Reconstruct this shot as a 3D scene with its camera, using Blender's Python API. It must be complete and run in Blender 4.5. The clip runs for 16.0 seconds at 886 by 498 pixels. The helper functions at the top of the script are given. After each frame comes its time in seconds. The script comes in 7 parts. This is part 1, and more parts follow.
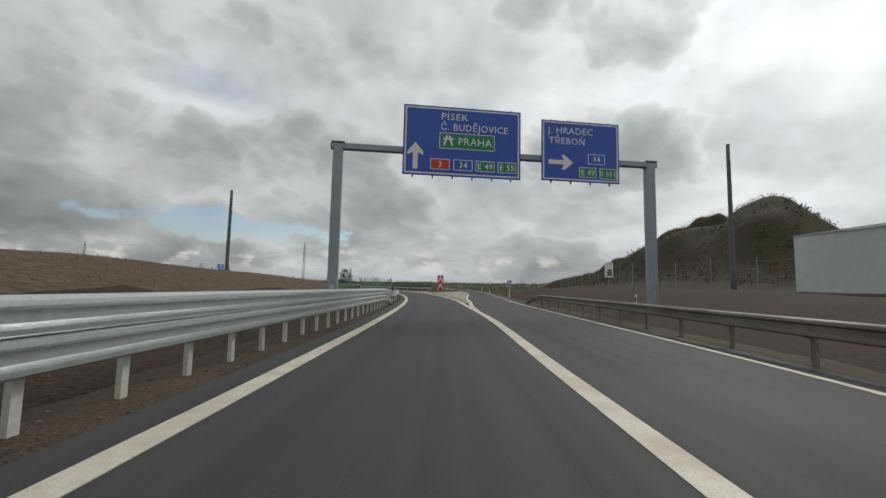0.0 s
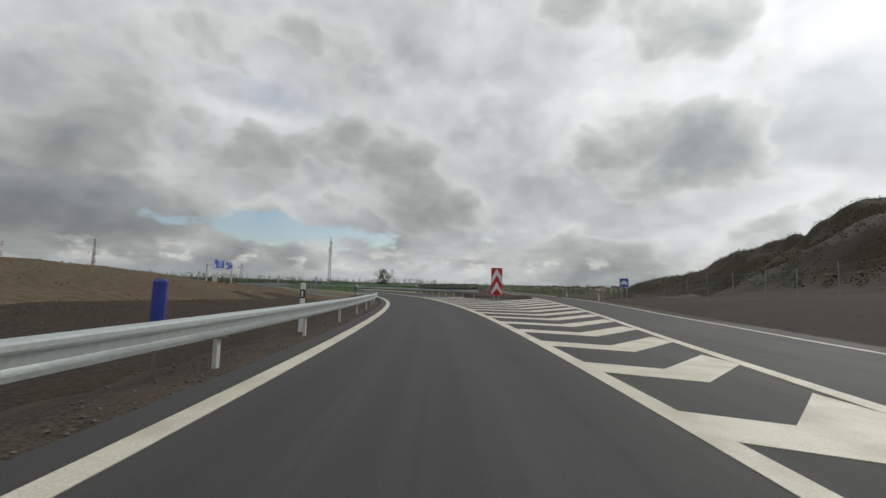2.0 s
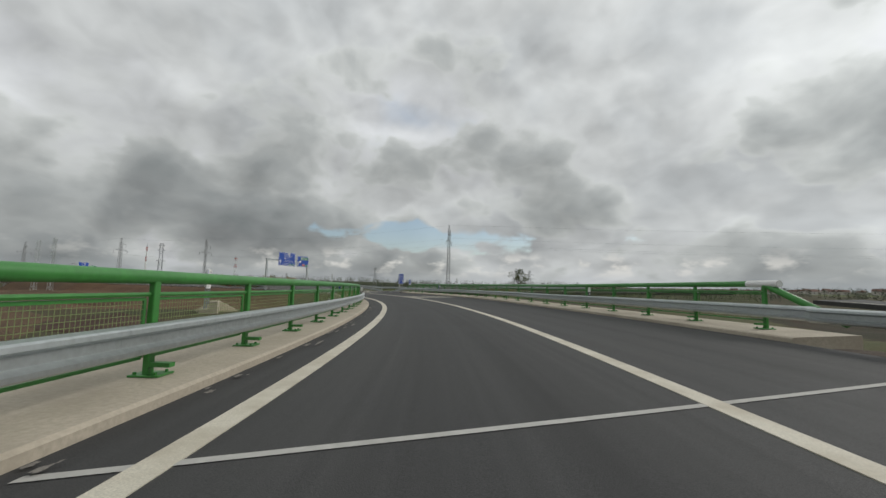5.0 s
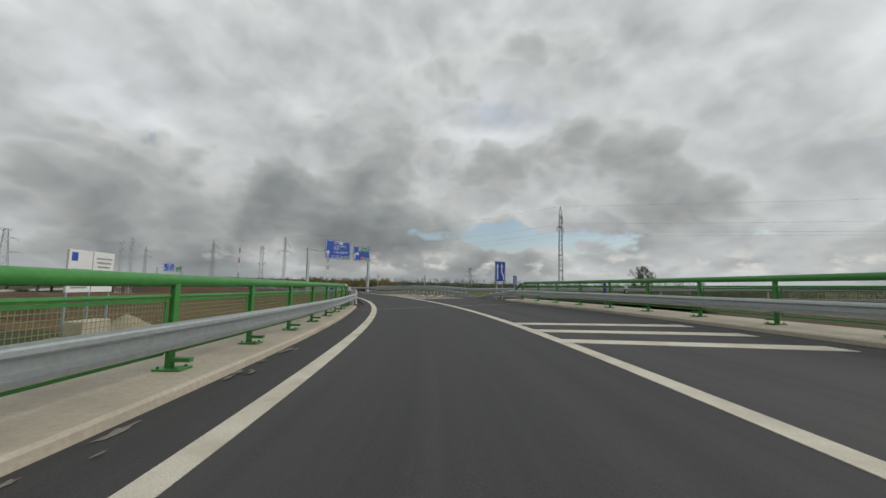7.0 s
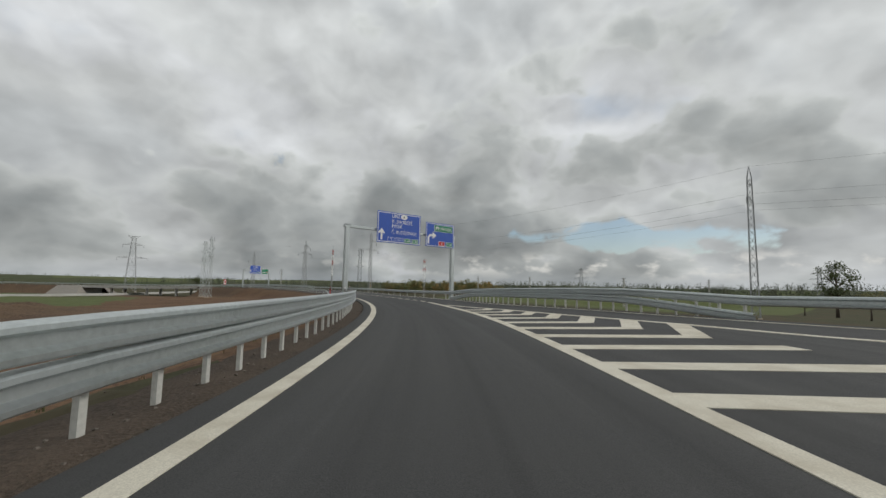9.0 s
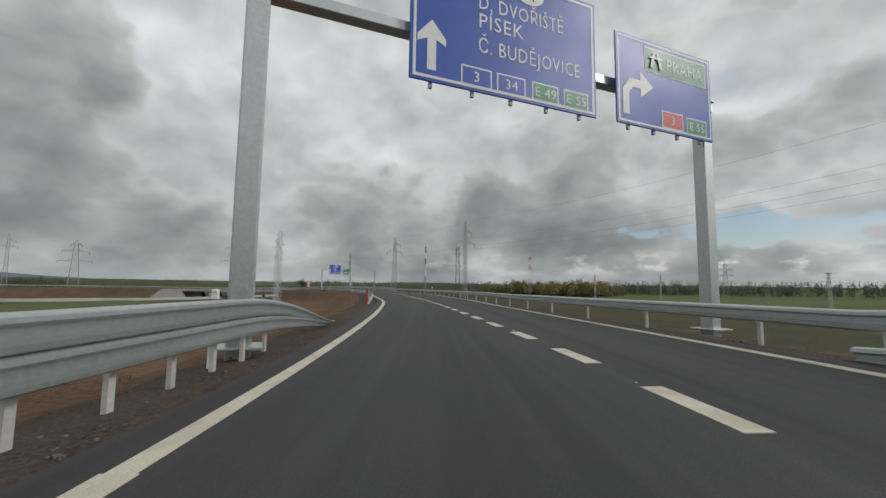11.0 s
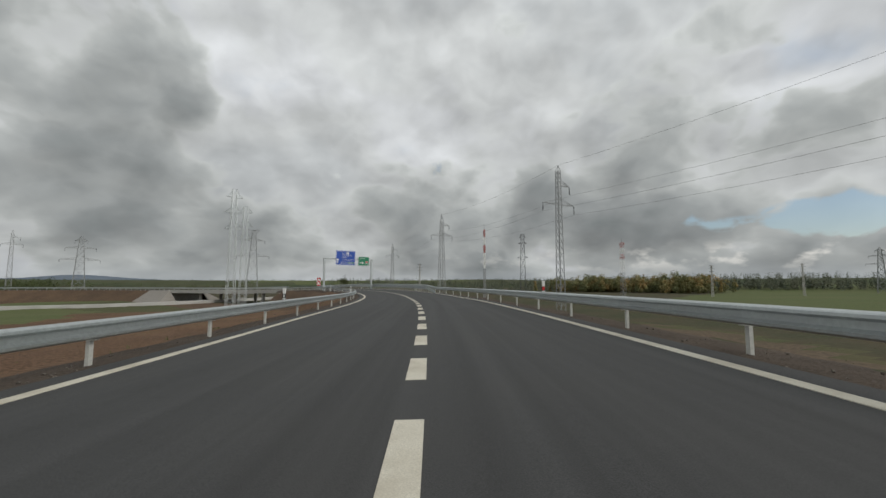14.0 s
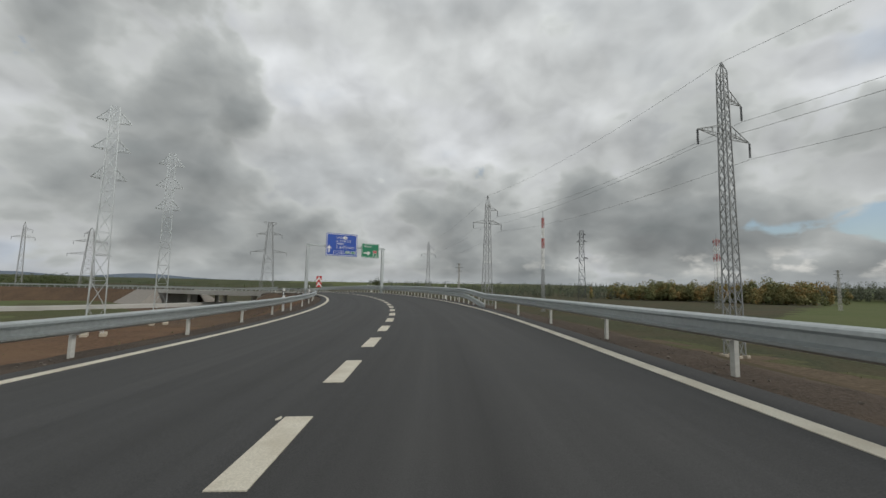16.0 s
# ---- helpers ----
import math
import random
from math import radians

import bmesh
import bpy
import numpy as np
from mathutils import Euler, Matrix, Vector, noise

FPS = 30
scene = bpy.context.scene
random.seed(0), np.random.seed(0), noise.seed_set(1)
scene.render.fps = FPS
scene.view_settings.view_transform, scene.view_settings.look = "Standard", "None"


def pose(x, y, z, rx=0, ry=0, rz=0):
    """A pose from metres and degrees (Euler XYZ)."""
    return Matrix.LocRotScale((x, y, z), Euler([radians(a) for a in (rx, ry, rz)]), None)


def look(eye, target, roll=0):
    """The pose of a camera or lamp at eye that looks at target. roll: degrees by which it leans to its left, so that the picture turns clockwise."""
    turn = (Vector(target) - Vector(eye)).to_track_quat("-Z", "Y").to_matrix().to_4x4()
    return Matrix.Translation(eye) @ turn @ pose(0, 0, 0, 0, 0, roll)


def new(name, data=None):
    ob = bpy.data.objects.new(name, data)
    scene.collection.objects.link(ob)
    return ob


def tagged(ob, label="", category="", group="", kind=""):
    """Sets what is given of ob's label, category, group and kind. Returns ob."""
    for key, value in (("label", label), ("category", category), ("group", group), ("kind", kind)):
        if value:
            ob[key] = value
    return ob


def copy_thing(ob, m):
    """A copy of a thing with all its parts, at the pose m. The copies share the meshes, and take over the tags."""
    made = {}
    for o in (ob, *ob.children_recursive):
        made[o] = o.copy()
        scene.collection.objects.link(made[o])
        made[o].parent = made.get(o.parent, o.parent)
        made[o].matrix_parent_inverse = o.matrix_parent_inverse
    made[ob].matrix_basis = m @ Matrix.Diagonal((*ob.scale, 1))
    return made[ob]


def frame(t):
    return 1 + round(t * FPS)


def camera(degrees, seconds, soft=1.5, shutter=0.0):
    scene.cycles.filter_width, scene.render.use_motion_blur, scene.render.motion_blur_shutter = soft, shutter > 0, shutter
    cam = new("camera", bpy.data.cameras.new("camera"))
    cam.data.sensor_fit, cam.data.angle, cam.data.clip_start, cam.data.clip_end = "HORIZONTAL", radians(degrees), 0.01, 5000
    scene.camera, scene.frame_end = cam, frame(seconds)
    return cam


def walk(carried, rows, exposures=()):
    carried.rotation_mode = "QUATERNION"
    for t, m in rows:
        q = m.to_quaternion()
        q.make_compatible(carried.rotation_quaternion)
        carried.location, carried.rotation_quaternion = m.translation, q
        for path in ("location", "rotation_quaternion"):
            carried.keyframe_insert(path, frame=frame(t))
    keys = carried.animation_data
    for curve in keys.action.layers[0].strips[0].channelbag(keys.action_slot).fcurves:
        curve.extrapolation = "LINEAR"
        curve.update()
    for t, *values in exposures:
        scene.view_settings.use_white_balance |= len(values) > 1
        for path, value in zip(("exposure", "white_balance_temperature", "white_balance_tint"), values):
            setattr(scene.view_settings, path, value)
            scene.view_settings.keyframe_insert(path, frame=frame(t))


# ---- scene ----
# ---- camera ----
LENS = 94.18
PATH = [
    (0.0, look((0.000, 0.000, 1.130), (2.504, 19.758, 2.960), 1.20)),
    (0.5, look((1.307, 9.882, 1.130), (3.725, 29.653, 2.940), 0.99)),
    (1.0, look((2.471, 19.842, 1.130), (4.360, 39.662, 3.019), 0.93)),
    (1.5, look((3.305, 29.880, 1.130), (4.439, 49.762, 2.980), 1.18)),
    (2.0, look((3.733, 39.970, 1.130), (4.030, 59.879, 3.015), 1.48)),
    (2.5, look((3.730, 50.065, 1.130), (3.156, 69.966, 3.034), 1.69)),
    (3.0, look((3.248, 60.106, 1.130), (1.657, 79.958, 2.962), 1.56)),
    (3.5, look((2.251, 70.020, 1.130), (-0.436, 89.750, 3.001), 1.43)),
    (4.0, look((0.680, 79.715, 1.130), (-3.317, 99.216, 3.061), 1.52)),
    (4.5, look((-1.449, 89.094, 1.130), (-6.551, 108.336, 3.057), 1.48)),
    (5.0, look((-4.004, 98.099, 1.130), (-10.096, 117.054, 3.025), 1.38)),
    (5.5, look((-6.945, 106.674, 1.130), (-14.106, 125.253, 3.007), 1.32)),
    (6.0, look((-10.267, 114.776, 1.130), (-18.521, 132.900, 2.973), 1.38)),
    (6.5, look((-13.933, 122.397, 1.130), (-23.233, 140.009, 2.949), 1.45)),
    (7.0, look((-17.902, 129.554, 1.130), (-28.201, 146.597, 2.987), 1.25)),
    (7.5, look((-22.164, 136.278, 1.129), (-33.489, 152.658, 2.987), 1.16)),
    (8.0, look((-26.747, 142.600, 1.129), (-39.072, 158.230, 3.083), 1.30)),
    (8.5, look((-31.665, 148.587, 1.129), (-44.890, 163.468, 3.044), 1.38)),
    (9.0, look((-36.951, 154.288, 1.129), (-51.074, 168.321, 3.038), 1.19)),
    (9.5, look((-42.650, 159.719, 1.129), (-57.609, 172.847, 3.096), 1.41)),
    (10.0, look((-48.785, 164.877, 1.129), (-64.536, 177.035, 3.144), 1.30)),
    (10.5, look((-55.369, 169.734, 1.129), (-71.866, 180.868, 3.098), 1.05)),
    (11.0, look((-62.377, 174.274, 1.130), (-79.472, 184.481, 3.024), 0.79)),
    (11.5, look((-69.722, 178.548, 1.130), (-87.203, 188.086, 2.988), 0.51)),
    (12.0, look((-77.293, 182.631, 1.130), (-95.022, 191.715, 2.910), 0.25)),
    (12.5, look((-84.988, 186.558, 1.130), (-102.882, 195.326, 2.839), 0.09)),
    (13.0, look((-92.713, 190.349, 1.130), (-110.713, 198.886, 2.895), 0.03)),
    (13.5, look((-100.398, 193.999, 1.130), (-118.531, 202.265, 2.826), -0.03)),
    (14.0, look((-108.011, 197.442, 1.130), (-126.321, 205.297, 2.874), 0.04)),
    (14.5, look((-115.516, 200.648, 1.130), (-133.974, 208.138, 2.912), 0.13)),
    (15.0, look((-122.868, 203.623, 1.130), (-141.466, 210.755, 2.937), 0.37)),
    (15.5, look((-130.040, 206.364, 1.130), (-148.789, 213.078, 2.977), 0.82)),
    (16.0, look((-137.040, 208.793, 1.129), (-156.037, 214.751, 3.034), 1.10)),
]

cam = camera(LENS, 16.0)
walk(cam, PATH)

# ---- light ----
SUN_AZ, SUN_EL = -48.0, 31.0     # degrees: azimuth to the left of +y, elevation
SKY_BASE = 0.84                  # the cloud deck's brightness


# the day's larger cloud banks (+) and bright thin places (-): azimuth, elevation, sharpness, amount
BANKS = ((-36, 31, 90, 0.10), (-39, 18, 60, 0.15), (-29, 18.5, 90, 0.11), (9, 21, 110, 0.05), (11, 27, 120, 0.04), (23, 15.5, 120, 0.06), (36, 16, 140, 0.08),
         (49, 13, 140, 0.08), (57, 14, 110, 0.07), (77, 14, 140, 0.05), (107, 19, 36, 0.15), (112, 13, 50, 0.07), (30, 12, 120, 0.05), (45, 18, 160, 0.05),
         (-50, 25, 60, -0.18), (-41, 25, 140, -0.12), (-32, 10, 180, -0.13), (-29, 26, 140, -0.10), (0, 32, 60, -0.08), (48, 23, 90, -0.11),
         (62, 8, 40, 0.07), (48, 9, 40, 0.07), (-48, 11, 60, -0.14), (70, 24, 220, -0.14), (71, 22, 60, -0.06), (92, 25, 130, -0.13), (60, 31, 60, -0.10))


def build_world():
    w = bpy.data.worlds.new("overcast_sky")
    scene.world = w
    w.use_nodes = True
    nt = w.node_tree
    nt.nodes.clear()
    N, K = nt.nodes.new, nt.links.new

    def math_node(op, a, b=None, clamp=False):
        n = N("ShaderNodeMath")
        n.operation, n.use_clamp = op, clamp
        for i, v in enumerate((a, b)):
            if v is None:
                continue
            if isinstance(v, (int, float)):
                n.inputs[i].default_value = v
            else:
                K(v, n.inputs[i])
        return n.outputs[0]

    def ramp(fac, stops, interp="EASE"):
        n = N("ShaderNodeValToRGB")
        n.color_ramp.interpolation = interp
        while len(n.color_ramp.elements) < len(stops):
            n.color_ramp.elements.new(0.5)
        for e, (p, c) in zip(n.color_ramp.elements, stops):
            e.position, e.color = p, (*c, 1) if len(c) == 3 else c
        K(fac, n.inputs[0])
        return n.outputs[0]

    def mix(fac, a, b):
        n = N("ShaderNodeMix")
        n.data_type = "RGBA"
        for i, v in ((0, fac), (6, a), (7, b)):
            if isinstance(v, tuple):
                n.inputs[i].default_value = (*v, 1)
            elif isinstance(v, (int, float)):
                n.inputs[i].default_value = v
            else:
                K(v, n.inputs[i])
        return n.outputs[2]

    def noise_tex(vec, scale, detail, rough, dist=0.0):
        n = N("ShaderNodeTexNoise")
        n.inputs["Scale"].default_value, n.inputs["Detail"].default_value = scale, detail
        n.inputs["Roughness"].default_value, n.inputs["Distortion"].default_value = rough, dist
        K(vec, n.inputs["Vector"])
        return n.outputs[0]

    tc = N("ShaderNodeTexCoord")
    sep = N("ShaderNodeSeparateXYZ")
    K(tc.outputs["Generated"], sep.inputs[0])
    x, y, z = sep.outputs
    def toward(az, el, power, vec=None):
        """A soft lobe round one direction of the sky."""
        d = N("ShaderNodeVectorMath")
        d.operation = "DOT_PRODUCT"
        K(vec or tc.outputs["Generated"], d.inputs[0])
        d.inputs[1].default_value = (-math.sin(radians(az)) * math.cos(radians(el)), math.cos(radians(az)) * math.cos(radians(el)), math.sin(radians(el)))
        return math_node("POWER", math_node("MAXIMUM", d.outputs["Value"], 0.0), power)

    sun_dir = Vector((-math.sin(radians(SUN_AZ)) * math.cos(radians(SUN_EL)),
                      math.cos(radians(SUN_AZ)) * math.cos(radians(SUN_EL)), math.sin(radians(SUN_EL))))
    # cloud space: directions, stretched so that low cloud lies flatter
    c = N("ShaderNodeCombineXYZ")
    K(x, c.inputs[0])
    K(y, c.inputs[1])
    K(math_node("MULTIPLY", math_node("POWER", math_node("MAXIMUM", z, 0.0005), 0.80), 1.40), c.inputs[2])
    deck = c.outputs[0]

    def moved(vec, scale, shift):
        n = N("ShaderNodeVectorMath")
        n.operation = "MULTIPLY_ADD"
        K(vec, n.inputs[0])
        n.inputs[1].default_value, n.inputs[2].default_value = (scale, scale, scale), shift
        return n.outputs[0]

    # the deck's slow swirl, which bends every edge
    swirl = N("ShaderNodeTexNoise")
    swirl.inputs["Scale"].default_value, swirl.inputs["Detail"].default_value = 6.0, 4.0
    K(deck, swirl.inputs["Vector"])
    bend = N("ShaderNodeVectorMath")
    bend.operation = "MULTIPLY_ADD"
    K(swirl.outputs["Color"], bend.inputs[0])
    bend.inputs[1].default_value = (0.10, 0.10, 0.10)
    K(deck, bend.inputs[2])
    v = bend.outputs[0]

    def billows(vec, scale, soft):
        n = N("ShaderNodeTexVoronoi")
        n.feature = "SMOOTH_F1"
        n.inputs["Scale"].default_value, n.inputs["Smoothness"].default_value = scale, soft
        n.inputs["Detail"].default_value, n.inputs["Roughness"].default_value = 2.0, 0.45
        K(vec, n.inputs["Vector"])
        return math_node("SUBTRACT", 0.62, n.outputs["Distance"])

    def puffs(vec):
        n = math_node("ADD", math_node("MULTIPLY", noise_tex(vec, 3.1, 1.5, 0.4), 0.62), math_node("MULTIPLY", noise_tex(vec, 7.5, 6.0, 0.5), 0.27))
        return math_node("ADD", n, math_node("MULTIPLY", billows(vec, 8.5, 0.35), 0.17))

    thick = puffs(v)
    # rims turned to the light are brighter, undersides darker
    relief = math_node("SUBTRACT", thick, puffs(moved(v, 1.0, (sun_dir.x * 0.03, sun_dir.y * 0.03, 0.055))))
    wob = N("ShaderNodeTexNoise")
    wob.inputs["Scale"].default_value, wob.inputs["Detail"].default_value = 4.5, 4.0
    K(deck, wob.inputs["Vector"])
    shift = N("ShaderNodeVectorMath")
    shift.operation = "MULTIPLY_ADD"
    K(wob.outputs["Color"], shift.inputs[0])
    shift.inputs[1].default_value = (0.26, 0.26, 0.16)
    K(tc.outputs["Generated"], shift.inputs[2])
    bent = N("ShaderNodeVectorMath")
    bent.operation = "ADD"
    K(shift.outputs[0], bent.inputs[0])
    bent.inputs[1].default_value = (-0.13, -0.13, -0.08)
    unit = N("ShaderNodeVectorMath")
    unit.operation = "NORMALIZE"
    K(bent.outputs[0], unit.inputs[0])
    for az, el, sharp, amount in BANKS:
        thick = math_node("ADD", thick, math_node("MULTIPLY", toward(az, el, sharp, unit.outputs[0]), amount))
    # more contrast, and denser towards the horizon, where the deck is seen edge-on
    low_deck = math_node("SUBTRACT", 1.0, math_node("DIVIDE", math_node("MAXIMUM", z, 0.0), 0.34), clamp=True)
    thick = math_node("ADD", math_node("MULTIPLY", math_node("SUBTRACT", thick, 0.48), 1.22), 0.490)
    thick = math_node("ADD", thick, math_node("MULTIPLY", low_deck, 0.085))
    # the bright veil behind, with faint blue thin places
    veil = noise_tex(moved(deck, 1.0, (3.1, 7.7, 0.0)), 2.6, 4.0, 0.5)
    back = ramp(veil, [(0.34, (0.47, 0.492, 0.50)), (0.50, (0.585, 0.605, 0.605)), (0.60, (0.63, 0.650, 0.665)), (0.72, (0.50, 0.56, 0.64))])
    body = ramp(thick, [(0.47, (0.55, 0.572, 0.562)), (0.55, (0.40, 0.420, 0.416)), (0.66, (0.275, 0.292, 0.293)), (0.82, (0.165, 0.182, 0.183))], "LINEAR")
    cover = ramp(thick, [(0.435, (0, 0, 0)), (0.51, (1, 1, 1))])
    shade = mix(cover, back, body)
    glow = toward(SUN_AZ, SUN_EL, 8.0)
    lit = N("ShaderNodeVectorMath")
    lit.operation = "SCALE"
    K(shade, lit.inputs[0])
    climb = math_node("MULTIPLY", math_node("MINIMUM", math_node("MAXIMUM", z, 0.0), 0.6), 0.35)
    bright = math_node("ADD", math_node("ADD", SKY_BASE, climb), math_node("MULTIPLY", glow, 0.62))
    bright = math_node("ADD", bright, math_node("MULTIPLY", relief, 1.5))
    K(bright, lit.inputs["Scale"])
    sky = N("ShaderNodeTexSky")
    sky.sky_type, sky.sun_disc = "NISHITA", False
    sky.sun_elevation, sky.sun_rotation = radians(SUN_EL), radians(-SUN_AZ)
    blue = N("ShaderNodeVectorMath")
    blue.operation = "SCALE"
    K(sky.outputs[0], blue.inputs[0])
    blue.inputs["Scale"].default_value = 0.105
    # breaks in the deck, most of them in the low north
    gaps = noise_tex(v, 6.5, 6.0, 0.5)
    low = math_node("SUBTRACT", 1.0, math_node("MULTIPLY", math_node("ABSOLUTE", math_node("SUBTRACT", z, 0.122)), 13.0), clamp=True)
    hole = math_node("ADD", gaps, math_node("MULTIPLY", math_node("MULTIPLY", toward(15, 7, 14), low), 0.365))
    hole = math_node("ADD", hole, math_node("MULTIPLY", toward(-54, 21, 900), 0.20))
    hole = math_node("ADD", hole, math_node("MULTIPLY", math_node("MULTIPLY", toward(22, 7, 160), low), 0.14))
    open_ = ramp(hole, [(0.725, (0, 0, 0)), (0.81, (0.85, 0.85, 0.85))])
    col = mix(open_, lit.outputs[0], blue.outputs[0])
    # small bright heads of far cumulus near the horizon
    heads = noise_tex(deck, 15.0, 6.0, 0.5)
    near = math_node("SUBTRACT", 1.0, math_node("MULTIPLY", math_node("ABSOLUTE", math_node("SUBTRACT", z, 0.058)), 28.0), clamp=True)
    north = math_node("MULTIPLY", toward(10, 3, 3.0), 1.15, clamp=True)
    peak = ramp(heads, [(0.51, (0, 0, 0)), (0.66, (1, 1, 1))])
    col = mix(math_node("MULTIPLY", math_node("MULTIPLY", math_node("MULTIPLY", peak, near), north), 0.85), col, (0.76, 0.745, 0.70))
    # the horizon pales into haze
    hz = ramp(math_node("MAXIMUM", z, 0.0), [(0.0, (1, 1, 1)), (0.05, (0, 0, 0))])
    col = mix(math_node("MULTIPLY", hz, 0.45), col, (0.42, 0.455, 0.485))
    bg = N("ShaderNodeBackground")
    K(col, bg.inputs[0])
    bg.inputs[1].default_value = 1.0
    out = N("ShaderNodeOutputWorld")
    K(bg.outputs[0], out.inputs[0])
    return sun_dir


SUN_DIR = build_world()
sun = new("sun", bpy.data.lights.new("sun", "SUN"))
sun.data.energy, sun.data.angle, sun.data.color = 1.15, radians(14), (1.0, 0.96, 0.9)
sun.matrix_world = look(SUN_DIR * 100, (0, 0, 0))
scene.view_settings.exposure = 0.0


# ---- materials ----
def rgb(c):
    return (*c, 1.0)


def surface(name, colour, rough=0.8, metal=0.0, vary=0.25, scale=3.0, fine=40.0, bump=0.3, tint=None, patch=0.35, depth=0.02, spec=0.5, per_piece=0.0):
    """A worn surface: a base colour that varies at two scales, with fine relief."""
    m = bpy.data.materials.new(name)
    m.use_nodes = True
    nt = m.node_tree
    b = nt.nodes["Principled BSDF"]
    N, K = nt.nodes.new, nt.links.new
    tc = N("ShaderNodeTexCoord")
    n1, n2 = N("ShaderNodeTexNoise"), N("ShaderNodeTexNoise")
    for n, s, d in ((n1, scale, 5.0), (n2, fine, 3.0)):
        n.inputs["Scale"].default_value, n.inputs["Detail"].default_value, n.inputs["Roughness"].default_value = s, d, 0.6
        K(tc.outputs["Object"], n.inputs["Vector"])
    dark = tuple(c * (1 - vary) for c in colour)
    light = tuple(min(c * (1 + vary), 0.95) for c in colour)
    ramp = N("ShaderNodeValToRGB")
    ramp.color_ramp.elements[0].position, ramp.color_ramp.elements[1].position = 0.32, 0.68
    ramp.color_ramp.elements[0].color, ramp.color_ramp.elements[1].color = rgb(dark), rgb(light)
    K(n2.outputs[0], ramp.inputs[0])
    mixer = N("ShaderNodeMix")
    mixer.data_type = "RGBA"
    K(ramp.outputs[0], mixer.inputs[6])
    mixer.inputs[7].default_value = rgb(tint or tuple(c * (1 - vary) for c in colour))
    pr = N("ShaderNodeValToRGB")
    pr.color_ramp.elements[0].position, pr.color_ramp.elements[1].position = 0.42, 0.66
    pr.color_ramp.elements[1].color = (patch, patch, patch, 1) if patch < 1 else (1, 1, 1, 1)
    K(n1.outputs[0], pr.inputs[0])
    K(pr.outputs[0], mixer.inputs[0])
    last = mixer.outputs[2]
    if per_piece:
        info, hsv = N("ShaderNodeObjectInfo"), N("ShaderNodeHueSaturation")
        mr = N("ShaderNodeMapRange")
        mr.inputs[3].default_value, mr.inputs[4].default_value = 1 - per_piece, 1 + per_piece
        K(info.outputs["Random"], mr.inputs[0])
        K(mr.outputs[0], hsv.inputs["Value"])
        K(last, hsv.inputs["Color"])
        last = hsv.outputs[0]
    K(last, b.inputs["Base Color"])
    b.inputs["Roughness"].default_value, b.inputs["Metallic"].default_value = rough, metal
    b.inputs["Specular IOR Level"].default_value = spec
    rr = N("ShaderNodeMapRange")
    rr.inputs[3].default_value, rr.inputs[4].default_value = max(rough - 0.12, 0.05), min(rough + 0.12, 1)
    K(n1.outputs[0], rr.inputs[0])
    K(rr.outputs[0], b.inputs["Roughness"])
    if bump:
        bp = N("ShaderNodeBump")
        bp.inputs["Strength"].default_value, bp.inputs["Distance"].default_value = bump, depth
        K(n2.outputs[0], bp.inputs["Height"])
        K(bp.outputs[0], b.inputs["Normal"])
    return m


def asphalt():
    """Worn asphalt: grain, large patches, and faint streaks along the way that the wheels run (the mesh's own coordinates: across, along)."""
    m = surface("asphalt", (0.046, 0.0458, 0.0455), 0.80, vary=0.34, scale=0.35, fine=90, bump=0.5, depth=0.006, tint=(0.058, 0.057, 0.055), patch=0.6, spec=0.35)
    nt = m.node_tree
    N, K = nt.nodes.new, nt.links.new
    b = nt.nodes["Principled BSDF"]
    base = b.inputs["Base Color"].links[0].from_socket
    uv = N("ShaderNodeUVMap")
    uv.uv_map = "along"
    last = base
    for across_, along_, lo, hi in ((1.3, 0.012, 0.80, 1.22), (5.0, 0.05, 0.90, 1.12)):
        mp, n, mr, hsv = N("ShaderNodeMapping"), N("ShaderNodeTexNoise"), N("ShaderNodeMapRange"), N("ShaderNodeHueSaturation")
        mp.inputs["Scale"].default_value = (across_, along_, 1.0)
        K(uv.outputs[0], mp.inputs["Vector"])
        K(mp.outputs[0], n.inputs["Vector"])
        n.inputs["Scale"].default_value, n.inputs["Detail"].default_value = 1.0, 4.0
        mr.inputs[1].default_value, mr.inputs[2].default_value = 0.3, 0.7
        mr.inputs[3].default_value, mr.inputs[4].default_value = lo, hi
        K(n.outputs[0], mr.inputs[0])
        K(mr.outputs[0], hsv.inputs["Value"])
        K(last, hsv.inputs["Color"])
        last = hsv.outputs[0]
    K(last, b.inputs["Base Color"])
    return m


M_ASPHALT = asphalt()
M_PAINT = surface("road_paint", (0.61, 0.57, 0.47), 0.65, vary=0.16, scale=1.6, fine=70, bump=0.25, depth=0.004, tint=(0.44, 0.39, 0.30), patch=0.75)
M_SOIL = surface("soil", (0.105, 0.072, 0.050), 0.95, vary=0.45, scale=0.25, fine=5.0, bump=0.8, depth=0.12, tint=(0.145, 0.098, 0.062), patch=0.8, spec=0.1)
M_SOIL_DARK = surface("dark_soil", (0.048, 0.036, 0.029), 0.95, vary=0.45, scale=0.3, fine=11.0, bump=0.6, depth=0.05, tint=(0.064, 0.047, 0.034), patch=0.8, spec=0.1)
M_MUD = surface("reddish_mud", (0.080, 0.054, 0.045), 0.95, vary=0.4, scale=0.3, fine=9.0, bump=0.6, depth=0.06, tint=(0.105, 0.070, 0.056), patch=0.8, spec=0.1)
M_SOIL_RED = surface("red_soil", (0.120, 0.073, 0.046), 0.95, vary=0.45, scale=0.16, fine=5.0, bump=0.6, depth=0.07, tint=(0.165, 0.105, 0.064), patch=0.8, spec=0.1)
